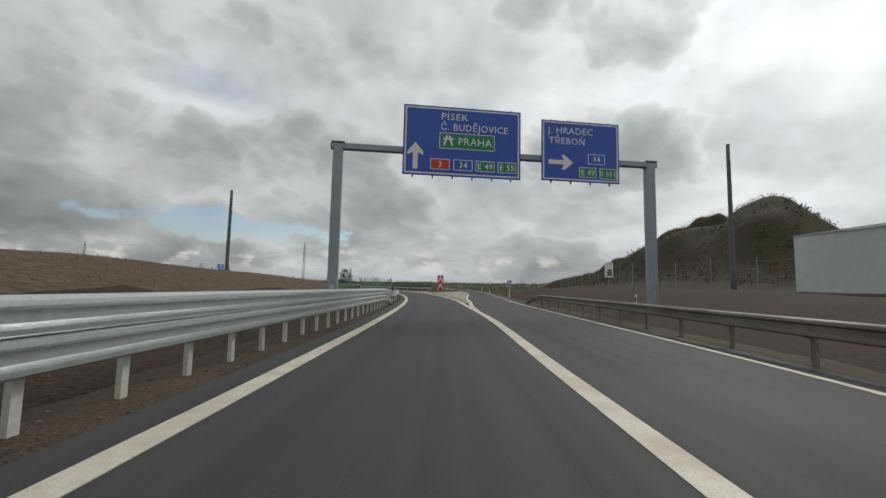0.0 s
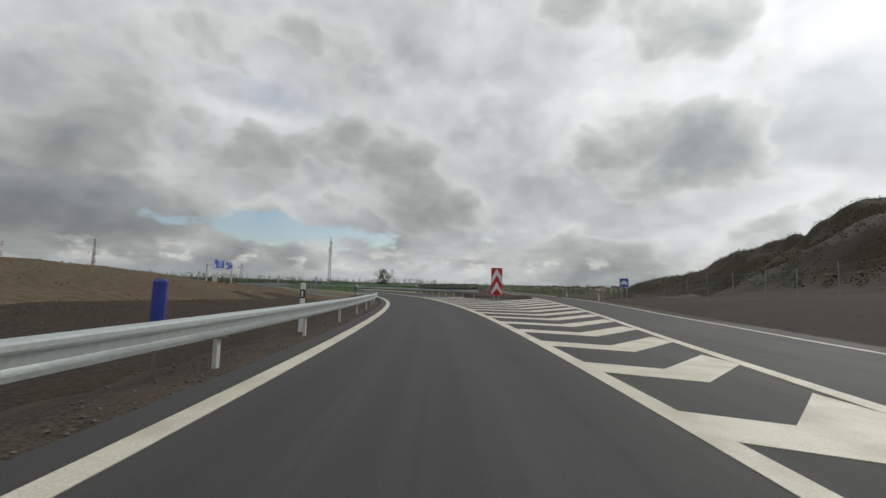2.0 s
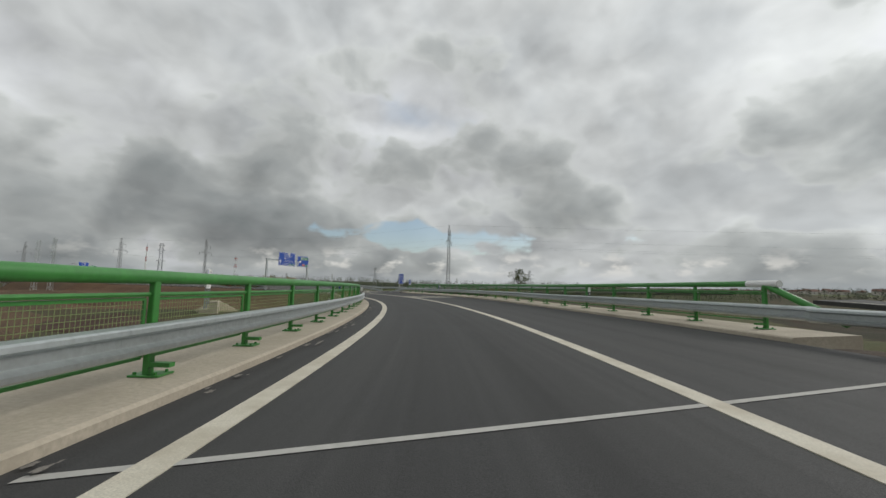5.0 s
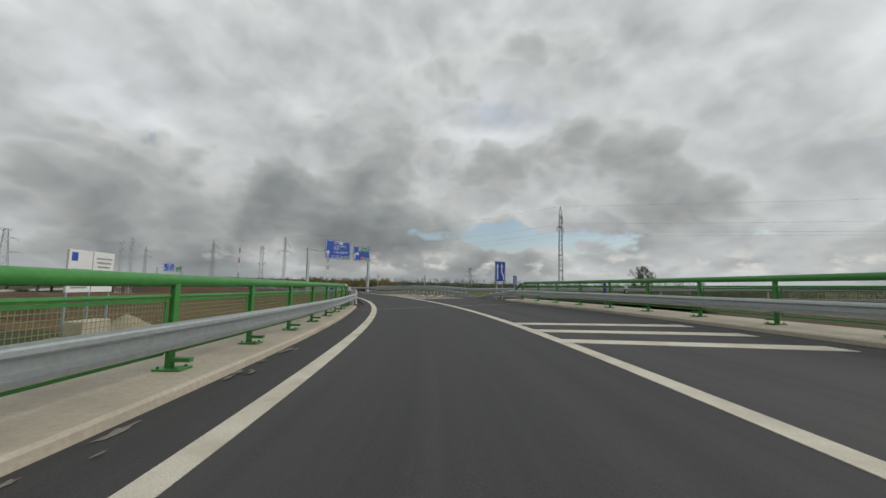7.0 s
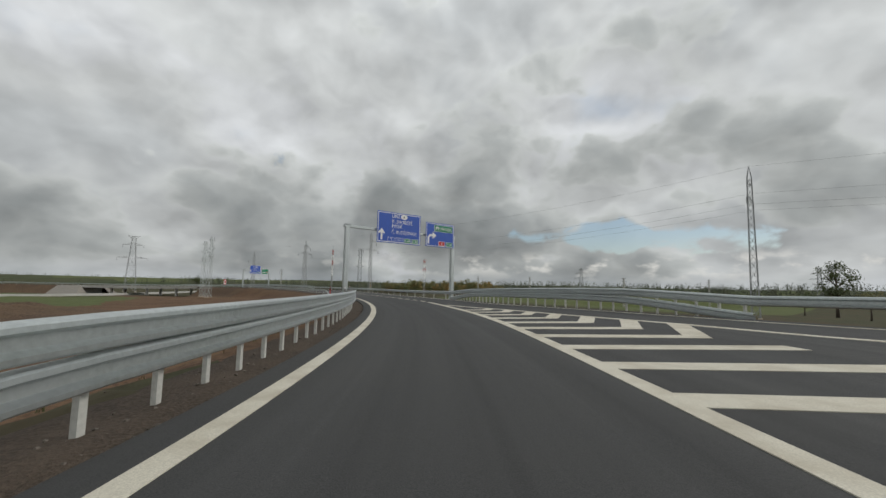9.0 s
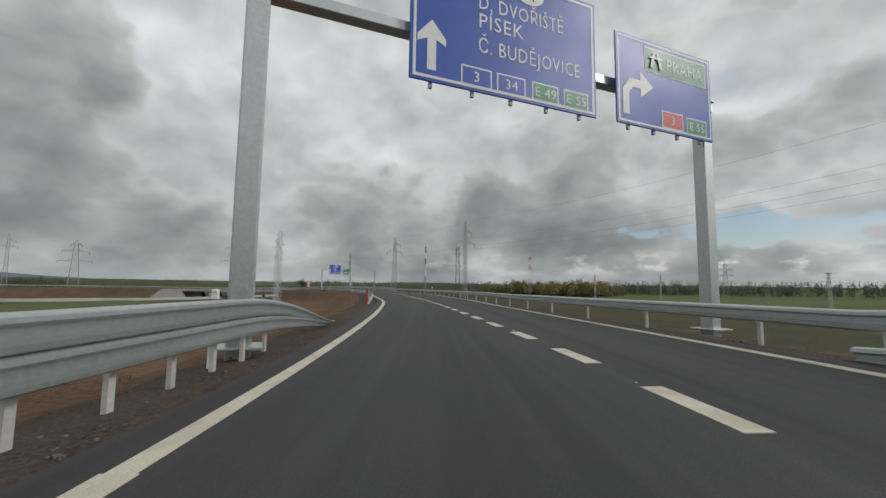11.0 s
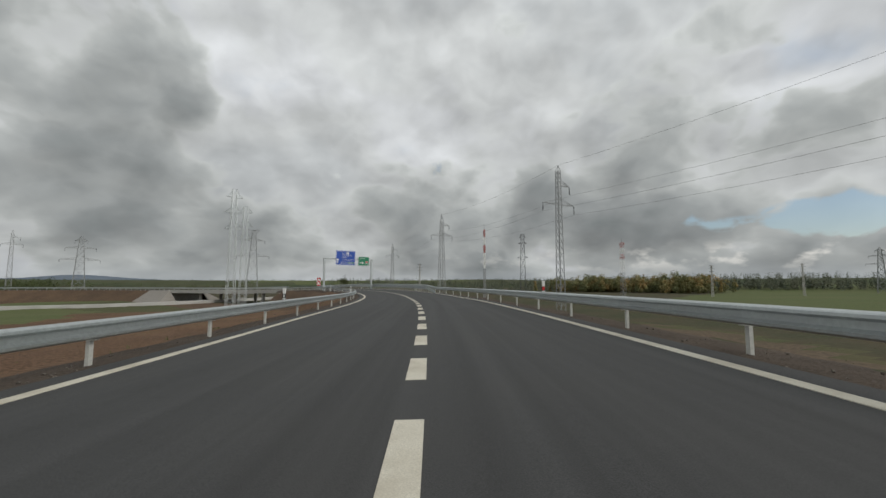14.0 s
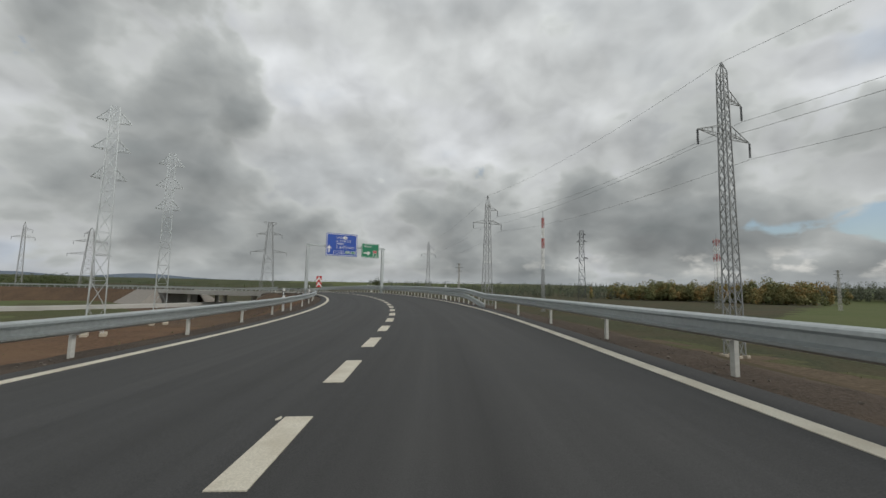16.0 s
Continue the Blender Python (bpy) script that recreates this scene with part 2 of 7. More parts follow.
M_VERGE = surface("gravel_verge", (0.075, 0.058, 0.045), 0.95, vary=0.5, scale=0.7, fine=22, bump=0.9, depth=0.04, tint=(0.11, 0.085, 0.065), patch=0.7, spec=0.15)
M_PEBBLE = surface("pebbles", (0.15, 0.13, 0.11), 0.9, vary=0.4, scale=3.0, fine=30, bump=0.4, depth=0.01, patch=0.7, spec=0.2)
M_DRY = surface("dry_grass", (0.118, 0.088, 0.060), 0.95, vary=0.38, scale=0.12, fine=3.2, bump=0.5, depth=0.05, tint=(0.098, 0.076, 0.050), patch=0.8, spec=0.1)
M_GRASS = surface("grass", (0.080, 0.086, 0.040), 0.95, vary=0.35, scale=0.10, fine=3.5, bump=0.7, depth=0.12, tint=(0.105, 0.092, 0.050), patch=0.8, spec=0.1)
M_FIELD = surface("green_field", (0.095, 0.115, 0.044), 0.95, vary=0.20, scale=0.02, fine=1.2, bump=0.4, depth=0.1, tint=(0.118, 0.125, 0.058), patch=0.8, spec=0.1)
M_FAR = surface("far_land", (0.060, 0.075, 0.040), 0.95, vary=0.30, scale=0.006, fine=0.05, bump=0.0, tint=(0.095, 0.090, 0.052), patch=0.8, spec=0.05)
M_STEEL = surface("galvanised_steel", (0.50, 0.535, 0.53), 0.40, metal=0.78, vary=0.10, scale=1.1, fine=14, bump=0.08, depth=0.003, tint=(0.47, 0.49, 0.50), patch=0.6, per_piece=0.05)
M_POST = surface("zinc_post", (0.60, 0.60, 0.56), 0.55, metal=0.25, vary=0.10, scale=1.5, fine=18, bump=0.08, depth=0.003, tint=(0.47, 0.46, 0.42), patch=0.6, per_piece=0.08)
M_STEEL_DIRTY = surface("dusty_steel", (0.22, 0.195, 0.165), 0.66, metal=0.15, vary=0.14, scale=0.9, fine=14, bump=0.1, depth=0.003, tint=(0.13, 0.11, 0.09), patch=0.8, per_piece=0.06)
M_STEEL_GREY = surface("painted_grey_steel", (0.30, 0.34, 0.38), 0.5, metal=0.2, vary=0.08, scale=0.8, fine=10, bump=0.05, depth=0.003, tint=(0.25, 0.28, 0.31), patch=0.5)
M_LATTICE = surface("lattice_steel", (0.30, 0.31, 0.31), 0.6, metal=0.3, vary=0.15, scale=0.6, fine=6, bump=0.0, patch=0.5)
M_LATTICE_DARK = surface("dark_lattice_steel", (0.10, 0.105, 0.11), 0.65, metal=0.2, vary=0.15, scale=0.6, fine=6, bump=0.0, patch=0.5)
M_GREEN = surface("green_paint", (0.050, 0.240, 0.045), 0.42, vary=0.12, scale=1.0, fine=9, bump=0.06, depth=0.003, tint=(0.042, 0.19, 0.04), patch=0.6)
M_GREEN_DARK = surface("green_wire", (0.20, 0.26, 0.10), 0.6, vary=0.12, scale=1.0, fine=9, bump=0.0, patch=0.5)
M_CONCRETE = surface("concrete", (0.46, 0.405, 0.32), 0.85, vary=0.12, scale=0.7, fine=18, bump=0.35, depth=0.01, tint=(0.34, 0.295, 0.23), patch=0.7)
M_CONCRETE_PALE = surface("pale_concrete", (0.46, 0.45, 0.42), 0.85, vary=0.10, scale=0.3, fine=8, bump=0.25, depth=0.02, tint=(0.36, 0.35, 0.32), patch=0.6)
M_STONE = surface("stone_paving", (0.24, 0.22, 0.195), 0.88, vary=0.25, scale=2.0, fine=20, bump=0.6, depth=0.02, patch=0.6, per_piece=0.2)
M_BLUE = surface("sign_blue", (0.026, 0.090, 0.44), 0.40, vary=0.05, scale=0.6, fine=4, bump=0.0, tint=(0.020, 0.070, 0.36), patch=0.5)
M_SIGN_GREEN = surface("sign_green", (0.012, 0.21, 0.105), 0.40, vary=0.05, scale=0.6, fine=4, bump=0.0, patch=0.4)
M_SIGN_RED = surface("sign_red", (0.52, 0.030, 0.028), 0.40, vary=0.06, scale=0.8, fine=5, bump=0.0, patch=0.4)
M_WHITE = surface("sign_white", (0.78, 0.78, 0.76), 0.45, vary=0.04, scale=1.0, fine=6, bump=0.0, tint=(0.68, 0.68, 0.66), patch=0.5)
M_BLACK = surface("black_plastic", (0.018, 0.018, 0.02), 0.6, vary=0.2, scale=2, fine=20, bump=0.05)
M_BLUE_WRAP = surface("blue_film", (0.030, 0.050, 0.30), 0.45, vary=0.2, scale=3, fine=20, bump=0.15, patch=0.5)
M_FADED_RED = surface("faded_red_paint", (0.42, 0.10, 0.085), 0.6, vary=0.12, scale=0.8, fine=5, bump=0.0, patch=0.5)
M_RED_POST = surface("red_plastic", (0.50, 0.030, 0.028), 0.5, vary=0.08, scale=2, fine=15, bump=0.03, patch=0.4)
M_HOARDING = surface("pale_sheet_wall", (0.55, 0.60, 0.58), 0.6, vary=0.05, scale=0.25, fine=3, bump=0.05, tint=(0.47, 0.52, 0.50), patch=0.6)
M_WOOD_POLE = surface("tarred_wood", (0.135, 0.130, 0.125), 0.85, vary=0.3, scale=1.5, fine=25, bump=0.4, depth=0.01)
M_BARK = surface("bark", (0.075, 0.058, 0.043), 0.95, vary=0.35, scale=2.0, fine=14, bump=0.7, depth=0.04)
M_SAND = surface("sand", (0.33, 0.28, 0.20), 0.95, vary=0.15, scale=1.0, fine=12, bump=0.5, depth=0.05)
M_MEADOW = surface("olive_meadow", (0.060, 0.062, 0.034), 0.95, vary=0.35, scale=0.09, fine=2.8, bump=0.5, depth=0.08, tint=(0.092, 0.070, 0.044), patch=0.85, spec=0.1)
# blue-grey of distance haze, put into the hills' base colour
M_HAZED_HILLS = surface("wooded_far_hills", (0.15, 0.18, 0.22), 0.95, vary=0.12, scale=0.004, fine=0.03, bump=0.0, tint=(0.17, 0.20, 0.235), patch=0.7, spec=0.0)
M_HILL = surface("overgrown_soil", (0.040, 0.038, 0.023), 0.95, vary=0.45, scale=0.10, fine=2.6, bump=0.7, depth=0.12, tint=(0.058, 0.043, 0.030), patch=0.9, spec=0.1)
M_GLASS_DARK = surface("cab_glass", (0.03, 0.035, 0.04), 0.12, vary=0.1, bump=0.0)
M_ORANGE = surface("rust_orange", (0.17, 0.060, 0.040), 0.7, vary=0.2, scale=2, fine=10, bump=0.1)
M_WALLPAINT = surface("house_plaster", (0.55, 0.53, 0.48), 0.85, vary=0.08, scale=0.4, fine=5, bump=0.1)
M_ROOF = surface("roof_tiles", (0.16, 0.095, 0.075), 0.85, vary=0.2, scale=0.6, fine=6, bump=0.2)


def leafy(name, a, b, c):
    """Foliage in a mix of three tones, each clump its own."""
    m = bpy.data.materials.new(name)
    m.use_nodes = True
    nt = m.node_tree
    N, K = nt.nodes.new, nt.links.new
    p = nt.nodes["Principled BSDF"]
    g = N("ShaderNodeNewGeometry")
    r = N("ShaderNodeValToRGB")
    r.color_ramp.elements.new(0.5)
    for e, (pos, col) in zip(r.color_ramp.elements, ((0.0, a), (0.55, b), (1.0, c))):
        e.position, e.color = pos, rgb(col)
    tc, n = N("ShaderNodeTexCoord"), N("ShaderNodeTexNoise")
    n.inputs["Scale"].default_value = 0.8
    K(tc.outputs["Object"], n.inputs["Vector"])
    h = N("ShaderNodeHueSaturation")
    mr = N("ShaderNodeMapRange")
    mr.inputs[3].default_value, mr.inputs[4].default_value = 0.6, 1.4
    K(n.outputs[0], mr.inputs[0])
    K(mr.outputs[0], h.inputs["Value"])
    wide = N("ShaderNodeTexNoise")
    wide.inputs["Scale"].default_value, wide.inputs["Detail"].default_value = 0.11, 1.0
    K(tc.outputs["Object"], wide.inputs["Vector"])
    tone = N("ShaderNodeMix")
    tone.inputs[0].default_value = 0.68
    K(g.outputs["Random Per Island"], tone.inputs[2])
    spread = N("ShaderNodeMapRange")
    spread.inputs[1].default_value, spread.inputs[2].default_value = 0.34, 0.66
    K(wide.outputs[0], spread.inputs[0])
    K(spread.outputs[0], tone.inputs[3])
    K(tone.outputs[0], r.inputs[0])
    K(r.outputs[0], h.inputs["Color"])
    K(h.outputs[0], p.inputs["Base Color"])
    p.inputs["Roughness"].default_value = 0.8
    p.inputs["Specular IOR Level"].default_value = 0.15
    return m


M_LEAF = leafy("leaves", (0.062, 0.080, 0.036), (0.090, 0.110, 0.048), (0.12, 0.125, 0.056))
M_LEAF_AUTUMN = leafy("autumn_leaves", (0.13, 0.155, 0.075), (0.23, 0.215, 0.095), (0.36, 0.22, 0.085))
# for the far woods: needle tones paled and greyed to include distance haze
M_HAZED_CONIFER = leafy("conifer_needles", (0.105, 0.125, 0.094), (0.135, 0.150, 0.108), (0.17, 0.17, 0.116))
M_DRY_BLADES = leafy("dry_blades", (0.20, 0.155, 0.10), (0.24, 0.185, 0.12), (0.29, 0.23, 0.15))
M_WEEDS = leafy("thin_grass", (0.10, 0.115, 0.052), (0.14, 0.14, 0.07), (0.19, 0.165, 0.09))
M_SCRUB = leafy("scrub", (0.075, 0.080, 0.042), (0.095, 0.092, 0.050), (0.12, 0.10, 0.06))

# ---- the alignment: a reference line through the place, s metres along it, d metres to its right ----
ROUTE = [(0.00, 0.00), (1.92, 14.88), (3.30, 29.81), (3.79, 44.80), (3.28, 59.79), (1.60, 74.69), (-1.49, 89.36), (-5.84, 103.71),
         (-11.53, 117.59), (-18.61, 130.80), (-27.12, 143.14), (-37.01, 154.41), (-48.16, 164.43), (-60.40, 173.09), (-73.39, 180.58),
         (-86.73, 187.44), (-100.24, 193.95), (-113.95, 200.03), (-127.88, 205.59)]


def spline(knots, at):
    """Natural cubic spline through (u, v) knots."""
    u, v = np.array([k[0] for k in knots], float), np.array([k[1] for k in knots], float)
    n, h = len(u), np.diff(u)
    a, r = np.eye(n), np.zeros(n)
    for i in range(1, n - 1):
        a[i, i - 1:i + 2] = h[i - 1], 2 * (h[i - 1] + h[i]), h[i]
        r[i] = 6 * ((v[i + 1] - v[i]) / h[i] - (v[i] - v[i - 1]) / h[i - 1])
    m = np.linalg.solve(a, r)
    at = np.asarray(at, float)
    i = np.clip(np.searchsorted(u, at) - 1, 0, n - 2)
    p, q = (u[i + 1] - at) / h[i], (at - u[i]) / h[i]
    return p * v[i] + q * v[i + 1] + ((p ** 3 - p) * m[i] + (q ** 3 - q) * m[i + 1]) * h[i] ** 2 / 6


def build_line():
    s_in = np.arange(0, 270.5, 0.5)
    xs = spline([(15 * i, p[0]) for i, p in enumerate(ROUTE)], s_in)
    ys = spline([(15 * i, p[1]) for i, p in enumerate(ROUTE)], s_in)
    pts = list(zip(xs, ys))
    # straight back from the start
    t = Vector((xs[1] - xs[0], ys[1] - ys[0])).normalized()
    pts = [(xs[0] - t.x * k * 0.5, ys[0] - t.y * k * 0.5) for k in range(120, 0, -1)] + pts
    # on past the end: the bend tightens to the left
    a = math.atan2(ys[-1] - ys[-2], xs[-1] - xs[-2])
    x, y = xs[-1], ys[-1]
    for k in range(1, 269):
        far = 270 + k * 0.5
        a += 0.5 * (0.00515 if far < 290 else 1 / 118)
        x, y = x + 0.5 * math.cos(a), y + 0.5 * math.sin(a)
        pts.append((x, y))
    return np.array(pts)


LINE = build_line()
LINE_S = -60 + 0.5 * np.arange(len(LINE))
TAN = np.gradient(LINE, axis=0)
TAN /= np.linalg.norm(TAN, axis=1)[:, None]


def rise(s):
    """The road's height along the line: level, a slight crest past the last bend, then falling towards the far bank."""
    k = min(max((s - 286) / 54, 0.0), 1.0)
    q = min(max((s - 340) / 64, 0.0), 1.0)
    return 0.25 * k * k * (3 - 2 * k) - 1.0 * q * q * (3 - 2 * q)


def at_line(s):
    x, y = np.interp(s, LINE_S, LINE[:, 0]), np.interp(s, LINE_S, LINE[:, 1])
    tx, ty = np.interp(s, LINE_S, TAN[:, 0]), np.interp(s, LINE_S, TAN[:, 1])
    k = math.hypot(tx, ty)
    return x, y, tx / k, ty / k


def bank(s):
    """The carriageway's cross fall in degrees: its left side lies lower in the left-hand bends."""
    return np.interp(s, BANK_S, BANK_D)


BANK_S = (40, 50, 60, 70, 80, 122, 134, 150, 165, 184, 200, 214, 223, 232, 248, 264, 272, 280, 300, 340, 404)
BANK_D = (0, 0.1, 0.45, 1.0, 1.2, 1.25, 1.7, 2.0, 2.2, 2.1, 1.5, 0.95, 0.8, 1.05, 1.5, 1.65, 1.67, 1.86, 1.8, 1.5, 0.6)


def P(s, d, z=0.0):
    """A place in the world, s along the line, d to its right across the banked road and z above its surface."""
    x, y, tx, ty = at_line(s)
    b = radians(float(bank(s)))
    u, h = d * math.cos(b) - z * math.sin(b), d * math.sin(b) + z * math.cos(b)
    return Vector((x + ty * u, y - tx * u, h + rise(s)))


def heading(s):
    """Degrees about z that turn +y along the line."""
    _, _, tx, ty = at_line(s)
    return math.degrees(math.atan2(-tx, ty))


def across(*knots):
    """A smooth offset along the line, through (s, d) knots."""
    s, d = [k[0] for k in knots], [k[1] for k in knots]

    def f(u):
        if u <= s[0]:
            return d[0]
        if u >= s[-1]:
            return d[-1]
        i = max(j for j in range(len(s)) if s[j] <= u)
        i = min(i, len(s) - 2)

        def slope(j):
            a, b = max(j - 1, 0), min(j + 1, len(s) - 1)
            return (d[b] - d[a]) / (s[b] - s[a])
        h = s[i + 1] - s[i]
        t = (u - s[i]) / h
        return ((2 * t ** 3 - 3 * t * t + 1) * d[i] + (t ** 3 - 2 * t * t + t) * h * slope(i)
                + (3 * t * t - 2 * t ** 3) * d[i + 1] + (t ** 3 - t * t) * h * slope(i + 1))
    return f


# painted lines: left edge, lane line, right edge, and the edges of the two hatched noses
D_LEFT = across((-60, -2.1), (0, -2.1), (30, -2.16), (55, -2.05), (78, -1.92), (92, -1.92), (115, -1.70), (130, -1.62), (142, -1.80), (157, -1.90),
                (175, -1.90), (195, -1.97), (212, -2.3), (226, -2.8), (232, -3.12), (240, -3.75), (248, -4.5), (257, -5.0), (267, -5.45), (288, -5.75), (420, -5.9))
D_LANE = across((-60, 1.5), (5, 1.6), (14, 1.75), (25, 1.75), (37, 2.08), (45, 2.2), (58, 2.35), (74, 2.42), (88, 2.62), (110, 2.72), (130, 2.72),
                (144, 2.60), (156, 2.46), (168, 2.28), (180, 2.45), (190, 2.38), (199, 2.45), (212, 1.75), (227, 0.98), (234, 0.58), (247, -0.16),
                (266, -0.70), (285, -1.42), (293, -1.55), (420, -1.6))
D_RIGHT = across((-60, 4.6), (0, 4.9), (8, 5.2), (18, 5.45), (29, 6.05), (37, 7.05), (42, 8.0), (47, 8.9), (53, 10.2), (60, 11.9), (65, 13.3), (70, 14.6), (75, 16.1), (80, 17.6),
                 (90, 21.0), (105, 27.0), (130, 40.0))
D_NOSE = across((20.5, 1.80), (24.2, 1.98), (27.5, 2.27), (31.3, 2.74), (38.5, 3.50), (41.2, 3.95), (47.2, 5.1), (53, 6.45), (60, 8.3), (65, 9.55), (70, 10.8), (75, 12.3), (80, 13.8), (90, 17.2), (105, 23.2), (130, 36.0))
D_IN = across((140, 46.0), (150, 29.0), (160, 16.5), (166, 11.8), (171, 9.0), (173, 8.0), (175.6, 7.25), (177.4, 6.65), (180.2, 5.65), (182, 5.15), (184, 4.6), (188, 3.3), (191.5, 2.5))
D_RIGHT_2 = across((140, 50.0), (150, 33.0), (160, 20.5), (166, 15.6), (170.5, 12.4), (174.5, 10.1), (180, 8.5), (184, 7.6), (188.5, 6.4), (192, 5.85), (196, 5.70),
                   (212, 5.0), (226, 4.6), (233, 4.50), (246, 3.85), (255, 3.65), (265, 3.48), (276, 3.12), (284, 2.82), (297, 2.80), (420, 2.80))


# ---- mesh helpers ----
def finish(name, verts, faces, material, parent=None, label="", smooth=False):
    me = bpy.data.meshes.new(name)
    me.from_pydata([tuple(v) for v in verts], [], faces)
    me.update()
    if isinstance(material, (list, tuple)):
        for m in material:
            me.materials.append(m)
    elif material:
        me.materials.append(material)
    if smooth:
        me.polygons.foreach_set("use_smooth", [True] * len(me.polygons))
    ob = new(name, me)
    if parent:
        ob.parent = parent
    if label:
        tagged(ob, label)
    return ob


def part(name, bm, material, parent=None, label="", smooth=False):
    """Links a bmesh as one mesh object under a thing or a part."""
    me = bpy.data.meshes.new(name)
    bmesh.ops.recalc_face_normals(bm, faces=bm.faces)
    bm.to_mesh(me)
    bm.free()
    me.materials.append(material)
    if smooth:
        me.polygons.foreach_set("use_smooth", [True] * len(me.polygons))
    ob = new(name, me)
    if parent:
        ob.parent = parent
    if label:
        tagged(ob, label)
    return ob


def same_mesh(ob, m, parent=None):
    """Another object on the mesh of ob, at the pose m within its parent."""
    o = new(ob.name.split(".")[0], ob.data)
    o.parent = parent
    o.matrix_basis = m
    return o


def thing(name, m, label, category, group=""):
    e = new(name)
    e.empty_display_size = 0.3
    e.matrix_basis = m
    return tagged(e, label, category, group)


def box(bm, size, centre, bevel=0.0, turn=None):
    r = bmesh.ops.create_cube(bm, size=1)
    vs = r["verts"]
    bmesh.ops.scale(bm, vec=size, verts=vs)
    if bevel:
        es = list({e for v in vs for e in v.link_edges})
        g = bmesh.ops.bevel(bm, geom=es, offset=bevel, segments=1, affect="EDGES", profile=0.5)
        vs = list({v for f in g["faces"] for v in f.verts} | {v for v in vs if v.is_valid})
    if turn is not None:
        bmesh.ops.transform(bm, matrix=turn, verts=vs)
    bmesh.ops.translate(bm, vec=centre, verts=vs)
    return vs


def bar(bm, a, b, w, h=None, up=Vector((0, 0, 1))):
    """A straight bar of rectangular section between two points."""
    a, b = Vector(a), Vector(b)
    t = (b - a).normalized()
    if abs(t.dot(up)) > 0.98:
        up = Vector((1, 0, 0))
    r = t.cross(up).normalized() * w / 2
    u = r.cross(t).normalized() * (h or w) / 2
    vs = [bm.verts.new(p + i * r + j * u) for p in (a, b) for i, j in ((-1, -1), (1, -1), (1, 1), (-1, 1))]
    for f in ((0, 1, 2, 3), (7, 6, 5, 4), (0, 4, 5, 1), (1, 5, 6, 2), (2, 6, 7, 3), (3, 7, 4, 0)):
        bm.faces.new([vs[k] for k in f])


def tube(bm, pts, radii, sides=8):
    """A round tube along points; radii one for each, or one for all."""
    pts = [Vector(p) for p in pts]
    radii = [radii] * len(pts) if isinstance(radii, (int, float)) else radii
    rings = []
    for i, p in enumerate(pts):
        t = (pts[min(i + 1, len(pts) - 1)] - pts[max(i - 1, 0)]).normalized()
        a = t.orthogonal().normalized() if abs(t.z) > 0.9 else t.cross(Vector((0, 0, 1))).normalized()
        b = t.cross(a)
        rings.append([bm.verts.new(p + radii[i] * (math.cos(k) * a + math.sin(k) * b)) for k in (2 * math.pi * j / sides for j in range(sides))])
    for r0, r1 in zip(rings, rings[1:]):
        for j in range(sides):
            bm.faces.new((r0[j], r0[(j + 1) % sides], r1[(j + 1) % sides], r1[j]))
    bm.faces.new(rings[0][::-1])
    bm.faces.new(rings[-1])


def ribbon(s0, s1, d0, d1, z0, z1=None, step=1.0, thick=0.0, skirt=0.0):
    """Verts and faces of a band along the line between two offsets; z0 and z1 its heights at the two."""
    z1 = z0 if z1 is None else z1
    n = max(int(math.ceil((s1 - s0) / step)), 1)
    verts, faces = [], []
    call = lambda f, s: f(s) if callable(f) else f
    for i in range(n + 1):
        s = s0 + (s1 - s0) * i / n
        verts += [P(s, call(d0, s), call(z0, s)), P(s, call(d1, s), call(z1, s))]
    for i in range(n):
        a = 2 * i
        faces.append((a, a + 1, a + 3, a + 2))
    if thick:
        m = len(verts)
        verts += [v - Vector((0, 0, thick)) for v in verts]
        for i in range(n):
            a = 2 * i
            faces += [(a, a + 2, a + 2 + m, a + m), (a + 1, a + 1 + m, a + 3 + m, a + 3), (a + m, a + 2 + m, a + 3 + m, a + 1 + m)]
        e = 2 * n
        faces += [(0, m, m + 1, 1), (e, e + 1, e + 1 + m, e + m)]
    return verts, faces


def lettering(text, size, m, material, parent, name="lettering", align="LEFT", width=None):
    """Flat raised letters in the built-in font; m places them in the parent's frame."""
    cu = bpy.data.curves.new("letters", "FONT")
    cu.body, cu.size, cu.align_x, cu.extrude = text, size, align, 0.004
    cu.space_character = 1.08
    cu.resolution_u = 2
    tmp = bpy.data.objects.new("letters", cu)
    me = bpy.data.meshes.new_from_object(tmp)
    bpy.data.objects.remove(tmp)
    if width:
        xs = [v.co.x for v in me.vertices]
        k = width / (max(xs) - min(xs))
        for v in me.vertices:
            v.co.x *= k
    me.materials.clear()
    me.materials.append(material)
    ob = new(name, me)
    ob.parent = parent
    ob.matrix_basis = m
    return ob


# ---- ground ----
def smoothstep(a, b, x):
    t = np.clip((x - a) / (b - a), 0, 1)
    return t * t * (3 - 2 * t)


def hills(x, y, size, seed):
    """Cheap rolling ground from a few sines."""
    r = np.random.RandomState(seed)
    z = 0 * x
    for k in range(7):
        a, f, p = r.uniform(0, 6.28), r.uniform(0.6, 2.2) / size, r.uniform(0, 6.28)
        z = z + np.sin((x * math.cos(a) + y * math.sin(a)) * f * 6.28 + p) / 7
    return z


BRIDGE_0, BRIDGE_1 = 97.5, 157.5


